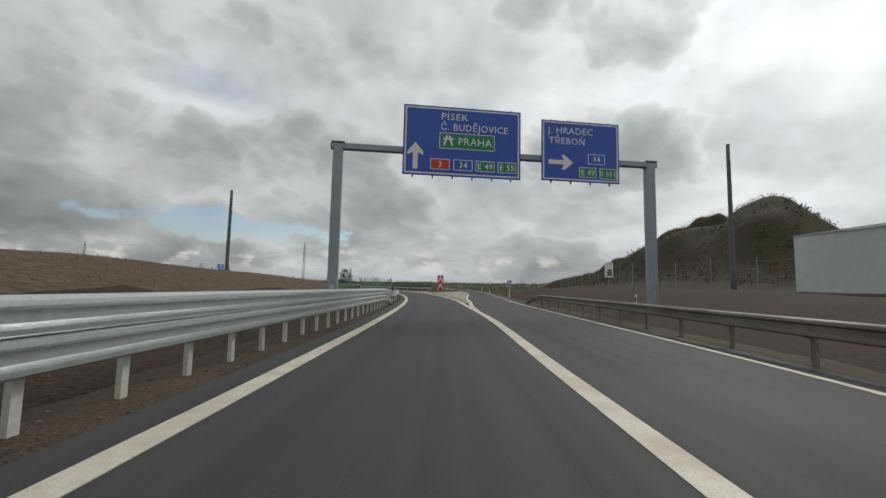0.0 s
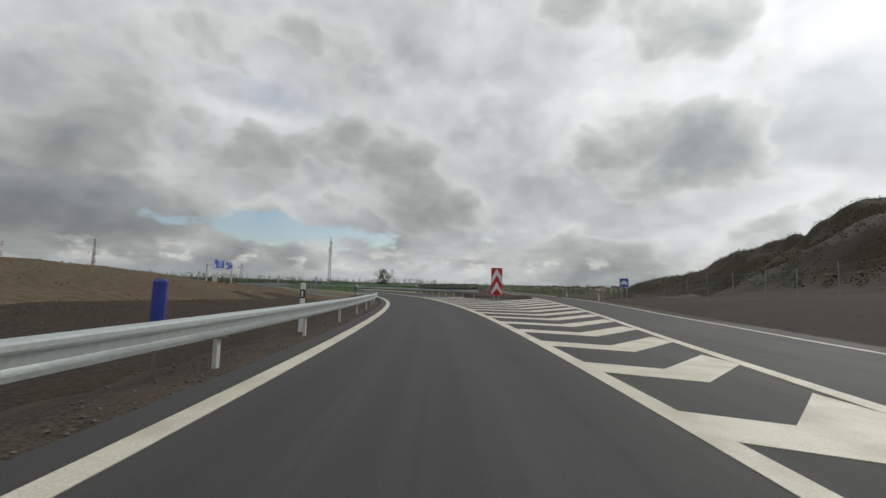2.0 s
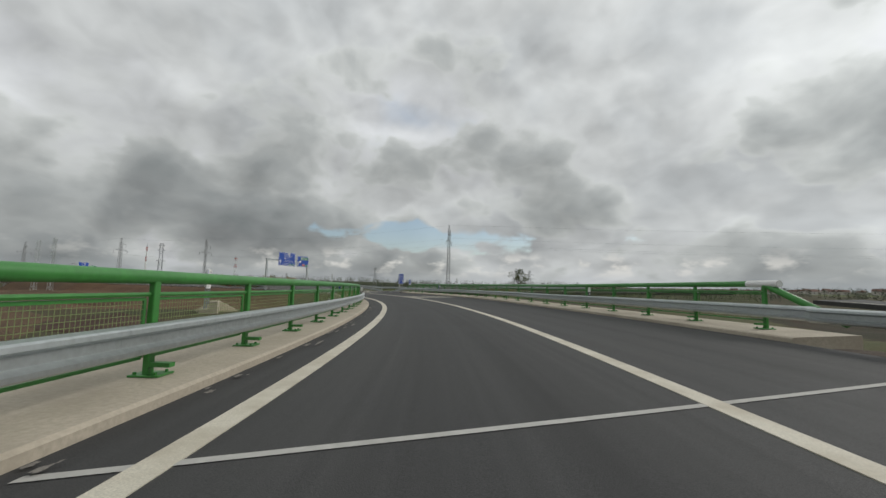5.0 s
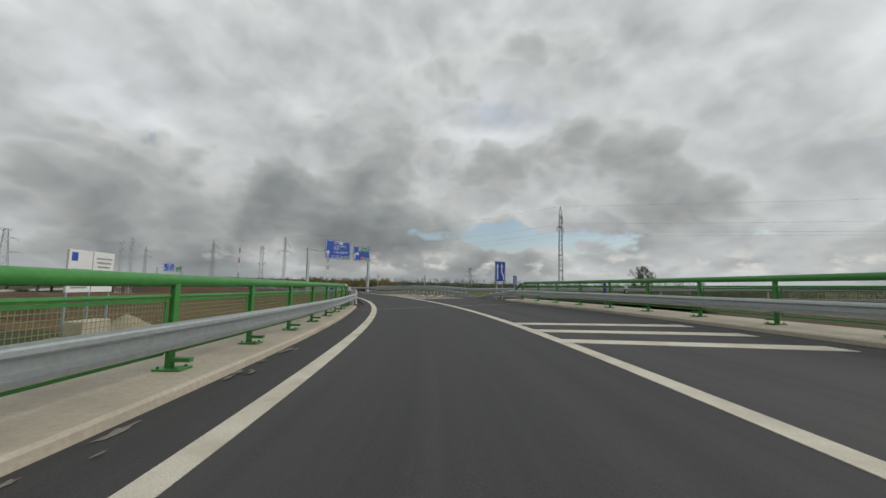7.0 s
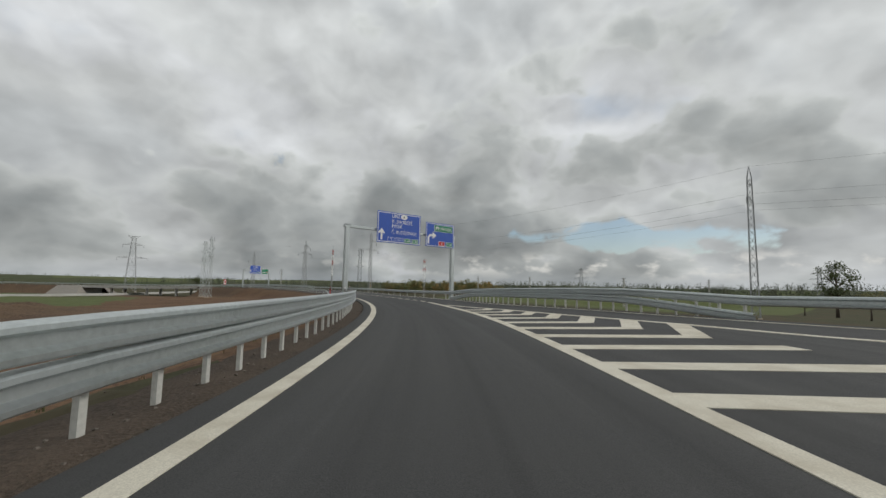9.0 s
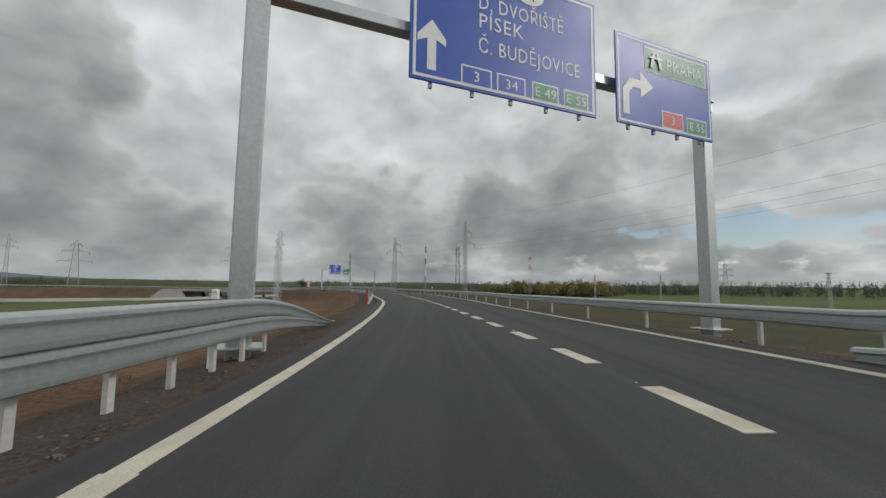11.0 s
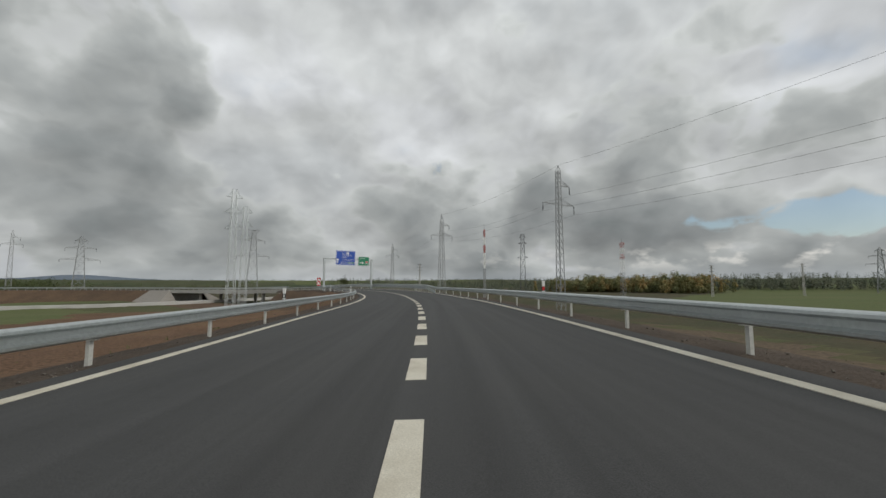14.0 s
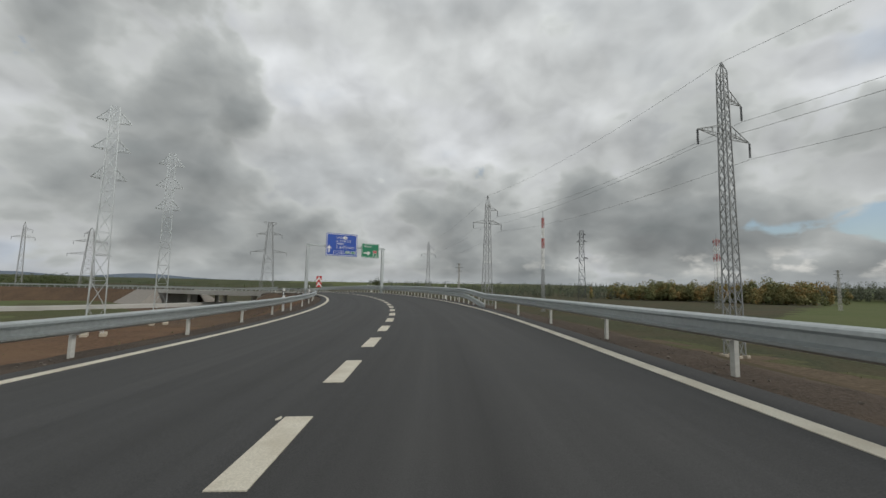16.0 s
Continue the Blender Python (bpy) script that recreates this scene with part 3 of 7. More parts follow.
def nearest(x, y):
    """s and d of points, by the nearest sample of the line."""
    s, d = np.empty(len(x)), np.empty(len(x))
    for k in range(0, len(x), 4000):
        sl = slice(k, k + 4000)
        g = (x[sl, None] - LINE[None, ::2, 0]) ** 2 + (y[sl, None] - LINE[None, ::2, 1]) ** 2
        i = g.argmin(1) * 2
        qx, qy = x[sl] - LINE[i, 0], y[sl] - LINE[i, 1]
        along = np.where((i < 2) | (i > len(LINE) - 4), qx * TAN[i, 0] + qy * TAN[i, 1], 0)
        s[sl] = LINE_S[i] + along
        d[sl] = qx * TAN[i, 1] - qy * TAN[i, 0]
        far = np.abs(along) > 0
        d[sl] = np.where(far, np.sign(d[sl]) * np.hypot(qx, qy), d[sl])
    return s, d


def ground_height(x, y):
    s, d = nearest(x, y)
    lo = np.array([D_LEFT(v) for v in s]) - 1.9
    hi_in = np.where(s < 84, np.array([D_RIGHT(v) for v in s]), 8.0)
    hi_in = np.where(s > 158, np.array([D_RIGHT_2(v) for v in s]), hi_in) + 1.7
    left, right = np.maximum(lo - d, 0), np.maximum(d - hi_in, 0)
    # the wide country, lower than the road past the bridge
    base_l = np.interp(s, [-60, 20, 60, 80, 92, 100, 150, 175, 230, 300, 340, 362], [2.0, 2.35, 1.85, 1.0, -1.2, -2.7, -2.6, -2.6, -2.6, -2.8, -3.2, -4.2])
    base_r = np.interp(s, [-60, 0, 60, 84, 96, 105, 150, 170, 200, 300, 362], [1.2, 1.3, 1.2, 0.6, -1.5, -4.6, -5.5, -3.6, -3.2, -3.8, -4.3])
    run_l = np.interp(s, [-60, 60, 90, 100, 400], [13, 13, 8, 7, 7])
    run_r = np.interp(s, [-60, 60, 90, 100, 400], [9, 9, 8, 7, 8])
    zl = base_l * smoothstep(0, 1, left / run_l)
    zr = base_r * smoothstep(0, 1, right / run_r)
    stations = np.arange(280, 406, 2.0)
    road = np.interp(s, stations, [rise(v) for v in stations])
    z = np.where(left > 0, zl, np.where(right > 0, zr, -0.10)) + road * (1 - smoothstep(0, 12, left + right))
    z = np.where((left > 0) | (right > 0), z - 0.10, z - 0.25)
    z = z + np.clip(d, -12, 14) * np.radians(bank(s)) * (1 - smoothstep(0, 12, left + right))
    gone = smoothstep(361, 368, s) * (1 - smoothstep(20, 60, left + right))
    z = z * (1 - gone) - 4.3 * gone
    under = smoothstep(BRIDGE_0 - 4, BRIDGE_0 + 4, s) * (1 - smoothstep(BRIDGE_1 - 4, BRIDGE_1 + 4, s))
    z = z * (1 - under) + np.minimum(z, -3.4) * under
    out = np.maximum(left, right)
    z = z + 0.35 * hills(x, y, 26, 3) * smoothstep(1.0, 10, out) + 0.12 * hills(x, y, 5, 4) * smoothstep(0.8, 4, out)
    # the bare hill beyond the slip road
    def dome(cx, cy, h, rx, ry, turn):
        a = radians(turn)
        u, v = (x - cx) * math.cos(a) + (y - cy) * math.sin(a), -(x - cx) * math.sin(a) + (y - cy) * math.cos(a)
        return h * np.exp(-((u / rx) ** 2 + (v / ry) ** 2) ** 1.15)
    hill = np.maximum.reduce([dome(60.4, 58.4, 14.8, 11, 24, -46), dome(56, 68, 11.8, 13, 22, -40), dome(108, 152, 22.0, 34, 46, 0), dome(68, 84, 13.5, 18, 30, 0), dome(98, 118, 24.0, 26, 36, 0),
                              dome(90, 182, 12.5, 24, 34, 0), dome(93, 243, 4.5, 22, 36, 0)])
    hill = hill * smoothstep(5, 30, right) * (1 + 0.10 * hills(x, y, 14, 8))
    z = z + hill
    z = z - 0.9 * smoothstep(38, 80, left) * smoothstep(150, 200, s)
    # the valley to the right and the far hills
    far = np.hypot(x + 60, y - 120)
    z = z + 13 * smoothstep(330, 640, right)
    z = z - 4.5 * smoothstep(60, 230, right) * smoothstep(120, 200, s) * (s < 300)
    west = smoothstep(-60, 420, 120 - y - 0.5 * x)
    z = z + smoothstep(700, 2600, far) * (17 + 17 * hills(x, y, 2600, 11)) * (1 - 0.65 * west) + smoothstep(300, 900, far) * 3.0 * hills(x, y, 700, 12) * (1 - 0.7 * west)
    return z, s, d, left, right, far


def grade(lo, hi, step, reach, ratio):
    mid = list(np.arange(lo, hi + step / 2, step))
    a, b, w = [], [], step
    u, v = mid[0], mid[-1]
    while v - hi < reach:
        w *= ratio
        u, v = u - w, v + w
        a.append(u)
        b.append(v)
    return np.array(a[::-1] + mid + b)


def build_ground():
    gx, gy = grade(-330, 120, 1.6, 4400, 1.16), grade(-40, 290, 1.6, 4400, 1.16)
    x, y = np.meshgrid(gx, gy)
    x, y = x.ravel(), y.ravel()
    z, s, d, left, right, far = ground_height(x, y)
    nx, ny = len(gx), len(gy)
    i, j = np.meshgrid(np.arange(nx - 1), np.arange(ny - 1))
    a = (j * nx + i).ravel()
    faces = np.stack([a, a + 1, a + nx + 1, a + nx], 1)
    me = bpy.data.meshes.new("ground")
    me.vertices.add(len(x))
    me.vertices.foreach_set("co", np.stack([x, y, z], 1).ravel())
    me.loops.add(faces.size)
    me.loops.foreach_set("vertex_index", faces.ravel())
    me.polygons.add(len(faces))
    me.polygons.foreach_set("loop_start", np.arange(0, faces.size, 4))
    for m in (M_SOIL, M_DRY, M_GRASS, M_FIELD, M_SOIL_DARK, M_SOIL_RED, M_FAR, M_HILL, M_MEADOW, M_MUD):
        me.materials.append(m)
    cx, cy = x[faces].mean(1), y[faces].mean(1)
    cs, cl, cr, cf = s[faces].mean(1), left[faces].mean(1), right[faces].mean(1), far[faces].mean(1)
    wob = hills(cx, cy, 18, 21) * 3 + hills(cx, cy, 6, 22) * 1.2
    k = np.full(len(faces), 2)
    k = np.where((cl > 0) & (cs < 78), 1, k)
    k = np.where((cl > 0) & (cl + wob * 0.3 < 5) & (cs < 78), 4, k)
    k = np.where((cl > 0) & (cs >= 70) & (cs < 180) & (cl + wob * 3 < 60), 0, k)
    k = np.where((cl > 0) & (cs >= 150) & (cs < 345) & (cl + wob * 1.5 < 34), 5, k)
    k = np.where((cl > 0) & (cs >= 190) & (cl + wob * 1.5 >= 34) & (cl < 130), 3, k)
    k = np.where((cl > 0) & (cs >= 330) & (cl + wob < 16), 0, k)
    k = np.where((cr > 0) & (cs < 96), 4, k)
    k = np.where((cr > 0) & (cs >= 160) & (cr + wob * 2 < 24), 1, k)
    k = np.where((cr > 0) & (cs >= 160) & (cr + wob < 17), 8, k)
    k = np.where((cr > 0) & (cs >= 170) & (cr + wob * 2 >= 26), 8, k)
    k = np.where((cr > 0) & (cs >= 200) & (cr > 75) & (cf < 900) & ((cx + 215) * 140 + (cy - 330) * 75 > 0) & (cx < -60), 3, k)
    k = np.where((cr > 16 + wob) & (cs < 110), 7, k)
    k = np.where((cr > 14 + wob) & (cx > 40 + wob * 4) & (cy < 290) & (cx < 170 + wob * 6), 7, k)
    k = np.where((cr > 0) & (cr <= 22 + wob) & (cs >= 84) & (cs < 112), 9, k)
    k = np.where((cl > 0) & (cs >= 114) & (cs < 172) & (cl + wob * 1.5 < 38), 8, k)
    k = np.where((cr == 0) & (cl == 0) & (cs < 112), 4, k)
    k = np.where(cf > 620, 6, k)
    k = np.where((cf > 620) & (hills(cx, cy, 900, 31) > 0.22), 3, k)
    me.polygons.foreach_set("material_index", k.astype(np.int32))
    me.polygons.foreach_set("use_smooth", [True] * len(faces))
    me.update(calc_edges=True)
    me.validate()
    return tagged(new("ground", me), "rough brown soil and thin grass beside the new road", "ground", kind="structure")


ground = build_ground()


def ground_z(x, y):
    return float(ground_height(np.array([x], float), np.array([y], float))[0][0])


# ---- carriageways ----
D_KERB_L = across((96, -2.55), (99, -2.66), (112, -2.62), (130, -2.58), (142, -2.82), (157, -2.90), (159, -2.6))


def road_left(s):
    return D_KERB_L(s) - 0.04 if 96 <= s <= 159 else D_LEFT(s) - 0.55


def lay_along(ob, s0, s1, d0, d1):
    """Gives a road's mesh coordinates across and along the line."""
    me = ob.data
    half = len(me.vertices) // 2
    n = half // 2 - 1
    where = []
    for i in range(n + 1):
        u = s0 + (s1 - s0) * i / n
        where += [(d0(u) + 20, u), (d1(u) + 20, u)]
    layer = me.uv_layers.new(name="along")
    layer.data.foreach_set("uv", [c for l in me.loops for c in where[l.vertex_index % half]])
    return ob


road_v, road_f = ribbon(-60, 30, road_left, lambda s: D_RIGHT(s) + 0.55, 0.0, thick=0.35)
road = lay_along(finish("road", road_v, road_f, M_ASPHALT), -60, 30, road_left, lambda s: D_RIGHT(s) + 0.55)
tagged(road, "new dark asphalt carriageway with fresh pale markings", "road", kind="structure")


def pave(name, s0, s1, d0, d1, label, z=0.0):
    v, f = ribbon(s0, s1, d0, d1, z, thick=0.35)
    return tagged(lay_along(finish(name, v, f, M_ASPHALT), s0, s1, d0, d1), label, "road", kind="structure")


NOSE_S = 89.0      # where the hatched nose ends in bare soil
wide = across((30, 6.7), (37, 7.6), (42, 8.65), (50, 10.5), (56, 11.7), (62, 10.0), (70, 11.6), (75.5, 12.9), (78.5, 10.6), (81, 8.2), (85, 7.7), (97, 7.5), (112, 7.5), (130, 7.60), (140, 7.72), (148, 7.55), (157.5, 7.3),
              (164, 7.7), (168, 9.6), (171, 11.0), (173.5, 11.0), (180, 9.05), (184, 8.15), (188.5, 6.95), (192, 6.4), (200, 6.2))
road_main = pave("road", 30, 200, road_left, wide, "dark asphalt carriageway curving left over the bridge")
road_end = pave("road", 200, 368, road_left, lambda s: D_RIGHT_2(s) + 0.55, "dark two-lane asphalt carriageway in a long bend")
slip_out = pave("slip_road", 44, 128, lambda s: max(D_NOSE(s) - 0.5, 3.0), lambda s: D_RIGHT(s) + 0.5, "asphalt slip road turning off to the right", z=-0.012)
slip_in = pave("slip_road", 142, 178, lambda s: D_IN(s) - 0.5, lambda s: D_RIGHT_2(s) + 0.5, "asphalt slip road joining from the right", z=-0.012)

# ---- road markings, 8 mm proud ----
PAINT_Z = 0.008


def stripe(name, s0, s1, f, width, parent, step=1.0, lift=0.0):
    v, fc = ribbon(s0, s1, lambda s: f(s) - width / 2, lambda s: f(s) + width / 2, PAINT_Z + lift, step=step, thick=0.012)
    return finish(name, v, fc, M_PAINT, parent)


stripe("edge_line", -60, 30, D_LEFT, 0.25, road)
stripe("edge_line", 30, 200, D_LEFT, 0.25, road_main)
stripe("edge_line", 200, 368, D_LEFT, 0.20, road_end)
stripe("lane_line", -60, 30, D_LANE, 0.26, road)
stripe("lane_line", 30, 196, D_LANE, 0.25, road_main)
stripe("edge_line", -60, 45, D_RIGHT, 0.14, road)
stripe("edge_line", 45, 126, D_RIGHT, 0.14, slip_out)
stripe("nose_line", 20.5, 84, D_NOSE, 0.25, road_main, lift=0.004)
stripe("nose_line", 84, 126, D_NOSE, 0.20, slip_out)
stripe("nose_line", 162, 191, D_IN, 0.25, slip_in)
stripe("edge_line", 150, 196, D_RIGHT_2, 0.15, slip_in)
stripe("edge_line", 196, 368, D_RIGHT_2, 0.20, road_end)
DASH_S = across((-10, 197.6), (0, 227.0), (6, 244.6), (9, 253.6), (12, 262.26), (15, 270.95), (18, 279.45), (20, 284.9), (21, 288.0), (60, 405.0))
for k in range(-10, 47):
    s0, s1 = DASH_S(k), DASH_S(k + 1)
    stripe("lane_dash", s0, (s0 + s1) / 2, D_LANE, 0.25, road_end if s0 > 200 else road_main, step=0.75)


def chevron(s_left, slope, s_width, right, parent, right_slope=0.0, frac=0.43, z=PAINT_Z, arm=0.0):
    """One hatch stripe: from the lane line out to its apex, and, where the far edge line has it, back along it."""
    a = D_LANE(s_left) + 0.11
    if right_slope:
        s_end = s_left
        for _ in range(6):
            edge = right(s_end)
            mid = a + frac * (edge - a)
            s_end = s_left + slope * (mid - a) + right_slope * (edge - mid)
    else:
        mid = right(s_left)
    s_a = s_left + slope * (mid - a)
    arm = arm or s_width
    # the far edges of the two arms meet inside the apex
    inner = mid - (arm - s_width) / (right_slope - slope) if right_slope else mid
    rows = []
    for k in range(4):
        d, e = a + (mid - a) * k / 3, a + (inner - a) * k / 3
        rows.append(((s_left + slope * (d - a), d), (s_left + slope * (e - a) + s_width, e)))
    if right_slope:
        for k in (1, 2):
            d, e = mid + (edge - 0.1 - mid) * k / 2, inner + (edge - 0.1 - inner) * k / 2
            rows.append(((s_a + right_slope * (d - mid), d), (s_a + right_slope * (e - mid) + arm, e)))
    verts, faces = [], []
    for near_, far_ in rows:
        verts += [P(*near_, z), P(*far_, z)]
    n = len(rows)
    for i in range(n - 1):
        faces.append((2 * i, 2 * i + 2, 2 * i + 3, 2 * i + 1))
    m = len(verts)
    verts += [v - Vector((0, 0, 0.012)) for v in verts]
    for i in range(n - 1):
        faces += [(2 * i, 2 * i + m, 2 * i + 2 + m, 2 * i + 2), (2 * i + 1, 2 * i + 3, 2 * i + 3 + m, 2 * i + 1 + m)]
    return finish("hatch_stripe", verts, faces, M_PAINT, parent)


for k in range(22):
    s = 30.35 + 2.62 * k
    if s < 75.5:
        chevron(s, -0.45, 0.80, D_NOSE, road_main, right_slope=0.95, arm=0.95)
    else:
        chevron(s, -0.48, 0.75, lambda u: 7.05, road_main)
for s in (141.7, 143.65, 145.6):
    chevron(s, -0.36, 0.58, lambda u: 7.0, road_main)
for k in range(10):
    s = 168.7 + 1.79 * k
    if k < 3:
        chevron(s, -0.20, 0.52, lambda u: 6.2, road_main)
    else:
        chevron(s, -0.27, 0.52, D_IN, road_main, right_slope=1.9, frac=0.70, arm=1.05)

# expansion joints of the bridge deck
for s0, sl in ((101.6, 0.30), (154.9, 0.31)):
    vv, ff = [], []
    for k in range(9):
        d = -2.5 + 10.0 * k / 8
        vv += [P(s0 + sl * (d + 2.5), d, 0.007), P(s0 + 0.10 + sl * (d + 2.5), d, 0.007)]
    ff = [(2 * k, 2 * k + 1, 2 * k + 3, 2 * k + 2) for k in range(8)]
    finish("expansion_joint", vv, ff, M_CONCRETE_PALE, road_main)

# ---- verges: stony strips between asphalt and slope ----


def verge(s0, s1, inner, out, drop, label):
    """A rough strip from the asphalt's edge outwards, with an uneven surface."""
    n = int((s1 - s0) / 0.5)
    cols = 7
    verts, faces = [], []
    for i in range(n + 1):
        s = s0 + (s1 - s0) * i / n
        for j in range(cols):
            q = j / (cols - 1)
            d = inner(s) + out * q
            p = P(s, d, 0.0)
            lump = noise.noise(Vector((p.x * 1.3, p.y * 1.3, 0))) * 0.05 + noise.noise(Vector((p.x * 5, p.y * 5, 3))) * 0.025
            p.z += -0.03 - drop * q * q + (lump if j else -0.03)
            if j == cols - 1:
                p.z -= 0.35
            verts.append(p)
    for i in range(n):
        for j in range(cols - 1):
            a = i * cols + j
            f = (a, a + 1, a + cols + 1, a + cols)
            faces.append(f if out > 0 else f[::-1])
    return tagged(finish("verge", verts, faces, M_VERGE, smooth=True), label, "verge", kind="structure")


verge(-60, BRIDGE_0 + 0.5, road_left, -1.9, 0.18, "brown stony verge under the guardrail")
verge(BRIDGE_1 - 0.5, 366, road_left, -1.9, 0.18, "brown stony verge under the guardrail")
verge(-60, 110, lambda s: D_RIGHT(s) + 0.5, 1.9, 0.12, "dark muddy verge beside the slip road")
verge(150, 366, lambda s: D_RIGHT_2(s) + 0.5, 1.9, 0.18, "brown stony verge under the guardrail")
verge(157.5, 170, lambda s: wide(s) - 0.02, 3.2, 0.25, "brown soil between the bridge end and the joining road")
verge(NOSE_S - 2, 107, lambda s: wide(s) - 0.02, 2.6, 0.25, "dark soil beside the nose of the junction")

# ---- guardrails ----
W_FRONT = [(-0.158, 0.0), (-0.140, 0.066), (-0.122, 0.088), (-0.082, 0.092), (-0.045, 0.010), (0.045, 0.010), (0.082, 0.092), (0.122, 0.088), (0.140, 0.066), (0.158, 0.0)]
W_LOOP = W_FRONT + [(v, u - 0.007) for v, u in W_FRONT[::-1]]


def beam_section(s0, s1, d, z, face, material, parent, lift):
    """One W-shaped steel section of a rail, following the line; face -1: it looks to the left. lift(s): a height factor."""
    verts, faces = [], []
    n = max(int(round((s1 - s0) / 0.8)), 1)
    m = len(W_LOOP)
    for i in range(n + 1):
        s = s0 + (s1 - s0) * i / n
        x, y, tx, ty = at_line(s)
        nx, ny = ty * face, -tx * face
        p = P(s, d(s), 0)
        k = lift(s)
        height = z(s) if callable(z) else z
        for v, u in W_LOOP:
            verts.append((p.x + nx * (u + 0.002 * (i == 0)), p.y + ny * (u + 0.002 * (i == 0)), p.z + height * k + v * (0.35 + 0.65 * k) - 0.14 * (1 - k)))
    for i in range(n):
        for j in range(m):
            a, b = i * m + j, i * m + (j + 1) % m
            faces.append((a, b, b + m, a + m))
    faces += [tuple(range(m))[::-1], tuple(range(n * m, n * m + m))]
    ob = finish("beam", verts, faces, material, parent)
    return ob


def post_mesh(height, material):
    """A C-shaped rolled post with its spacer, open to the back."""
    bm = bmesh.new()
    t = 0.006
    outline = [(-0.045, -0.03), (0.045, -0.03), (0.045, 0.03), (0.045 - t * 3, 0.03), (0.045 - t * 3, -0.03 + t), (-0.045 + t * 3, -0.03 + t), (-0.045 + t * 3, 0.03), (-0.045, 0.03)]
    low = [bm.verts.new((x, y, -0.45)) for x, y in outline]
    top = [bm.verts.new((x, y, height)) for x, y in outline]
    k = len(outline)
    for i in range(k):
        bm.faces.new((low[i], low[(i + 1) % k], top[(i + 1) % k], top[i]))
    bm.faces.new(top)
    box(bm, (0.09, 0.10, 0.16), (0.0, -0.075, height - 0.17))
    me = bpy.data.meshes.new("post")
    bmesh.ops.recalc_face_normals(bm, faces=bm.faces)
    bm.to_mesh(me)
    bm.free()
    me.materials.append(material)
    return me


POSTS = {}


def guardrail(s0, s1, d, face, levels, step, label, ramp_in=0.0, ramp_out=0.0, material=None, low=0.0, top=None):
    """A steel guardrail along the line from s0 to s1: beams at the levels, posts every step metres, its ends ramped into the ground."""
    material = material or M_STEEL
    rail = thing("guardrail", Matrix.Identity(4), label, "guardrail", "guardrails of the junction")

    def lift(s):
        k = 1.0
        if ramp_in:
            k = min(k, max(0.0, (s - s0) / ramp_in))
        if ramp_out:
            k = min(k, max(0.0, (s1 - s) / ramp_out))
        return k * k * (3 - 2 * k)
    n = max(int(round((s1 - s0) / 4.0)), 1)
    for z in levels:
        for i in range(n):
            a, b = s0 + (s1 - s0) * i / n, s0 + (s1 - s0) * (i + 1) / n
            beam_section(a, b + 0.05, d, z, face, material, rail, lift)
    last = levels[-1]
    s = s0 + step / 2
    while s < s1:
        if lift(s) > 0.9:
            h = top or (last(s) if callable(last) else last) + 0.10
            key = (round(h, 2), material.name)
            if key not in POSTS:
                POSTS[key] = post_mesh(h, M_POST if material is M_STEEL else material)
            p = P(s, d(s) - face * 0.14, -0.03)
            o = new("post", POSTS[key])
            o.parent = rail
            o.matrix_basis = Matrix.Translation(p) @ Euler((0, 0, radians(heading(s) + (90 if face > 0 else -90)))).to_matrix().to_4x4()
        s += step
    return rail


D_RAIL_L = across((-60, -3.05), (10, -3.05), (28, -2.98), (60, -2.85), (80, -2.80), (92, -2.80), (98, -3.02), (112, -3.0), (130, -2.95), (142, -3.12), (157, -3.12), (163, -2.95), (175, -2.92),
                  (195, -3.08), (206, -3.25), (214, -3.7))
D_RAIL_L2 = across((224, -4.0), (229, -4.1), (234, -4.25), (240, -4.75), (248, -5.4), (256, -5.75), (268, -6.2), (288, -6.65), (300, -6.85), (420, -6.9))
D_RAIL_R0 = across((-60, 5.5), (8, 6.05), (15, 6.3), (22, 6.5), (28, 6.85), (36, 8.0))
D_RAIL_R1 = across((86, 9.8), (91, 8.8), (97, 8.2), (107, 7.95), (130, 8.1), (142, 8.2), (157, 7.8), (161, 7.8), (164, 7.5), (170, 7.9))
D_RAIL_R2 = across((150, 36.5), (160, 22.5), (166, 17.0), (170.5, 13.6), (174.5, 11.2), (180, 9.4), (184, 8.5), (188.5, 7.2), (192, 6.65), (196, 6.50), (204, 6.3),
                   (212, 5.9), (226, 5.45), (233, 5.30), (246, 4.65), (255, 4.45), (265, 4.22), (276, 3.87), (287, 3.6), (297, 3.5), (420, 3.5))
LOW_1, TOP_1 = across((-60, 0.50), (22, 0.50), (28, 0.02)), across((-60, 0.82), (22, 0.82), (28, 0.56))
LOW_2, TOP_2 = across((163, 0.02), (168.5, 0.50), (220, 0.50)), across((163, 0.56), (168.5, 0.82), (220, 0.82))
LOW_3, TOP_3 = across((177, 0.02), (182.5, 0.50), (197, 0.50), (203.5, 0.02)), across((177, 0.56), (182.5, 0.82), (197, 0.82), (203.5, 0.58))
LOW_4, TOP_4 = across((302, 0.02), (308, 0.50), (420, 0.50)), across((302, 0.58), (308, 0.82), (420, 0.82))
guardrail(-52, 28, D_RAIL_L, 1, (LOW_1, TOP_1), 1.05, "double-beam galvanised steel guardrail on close posts")
guardrail(28, BRIDGE_0, D_RAIL_L, 1, (0.56,), 4.0, "single-beam galvanised guardrail beside a brown bank")
guardrail(BRIDGE_1, 163, D_RAIL_L, 1, (0.56,), 2.0, "short single-beam guardrail past the bridge end")
guardrail(163, 214, D_RAIL_L, 1, (LOW_2, TOP_2), 1.0, "double-beam galvanised guardrail on white-lit posts", ramp_out=10)
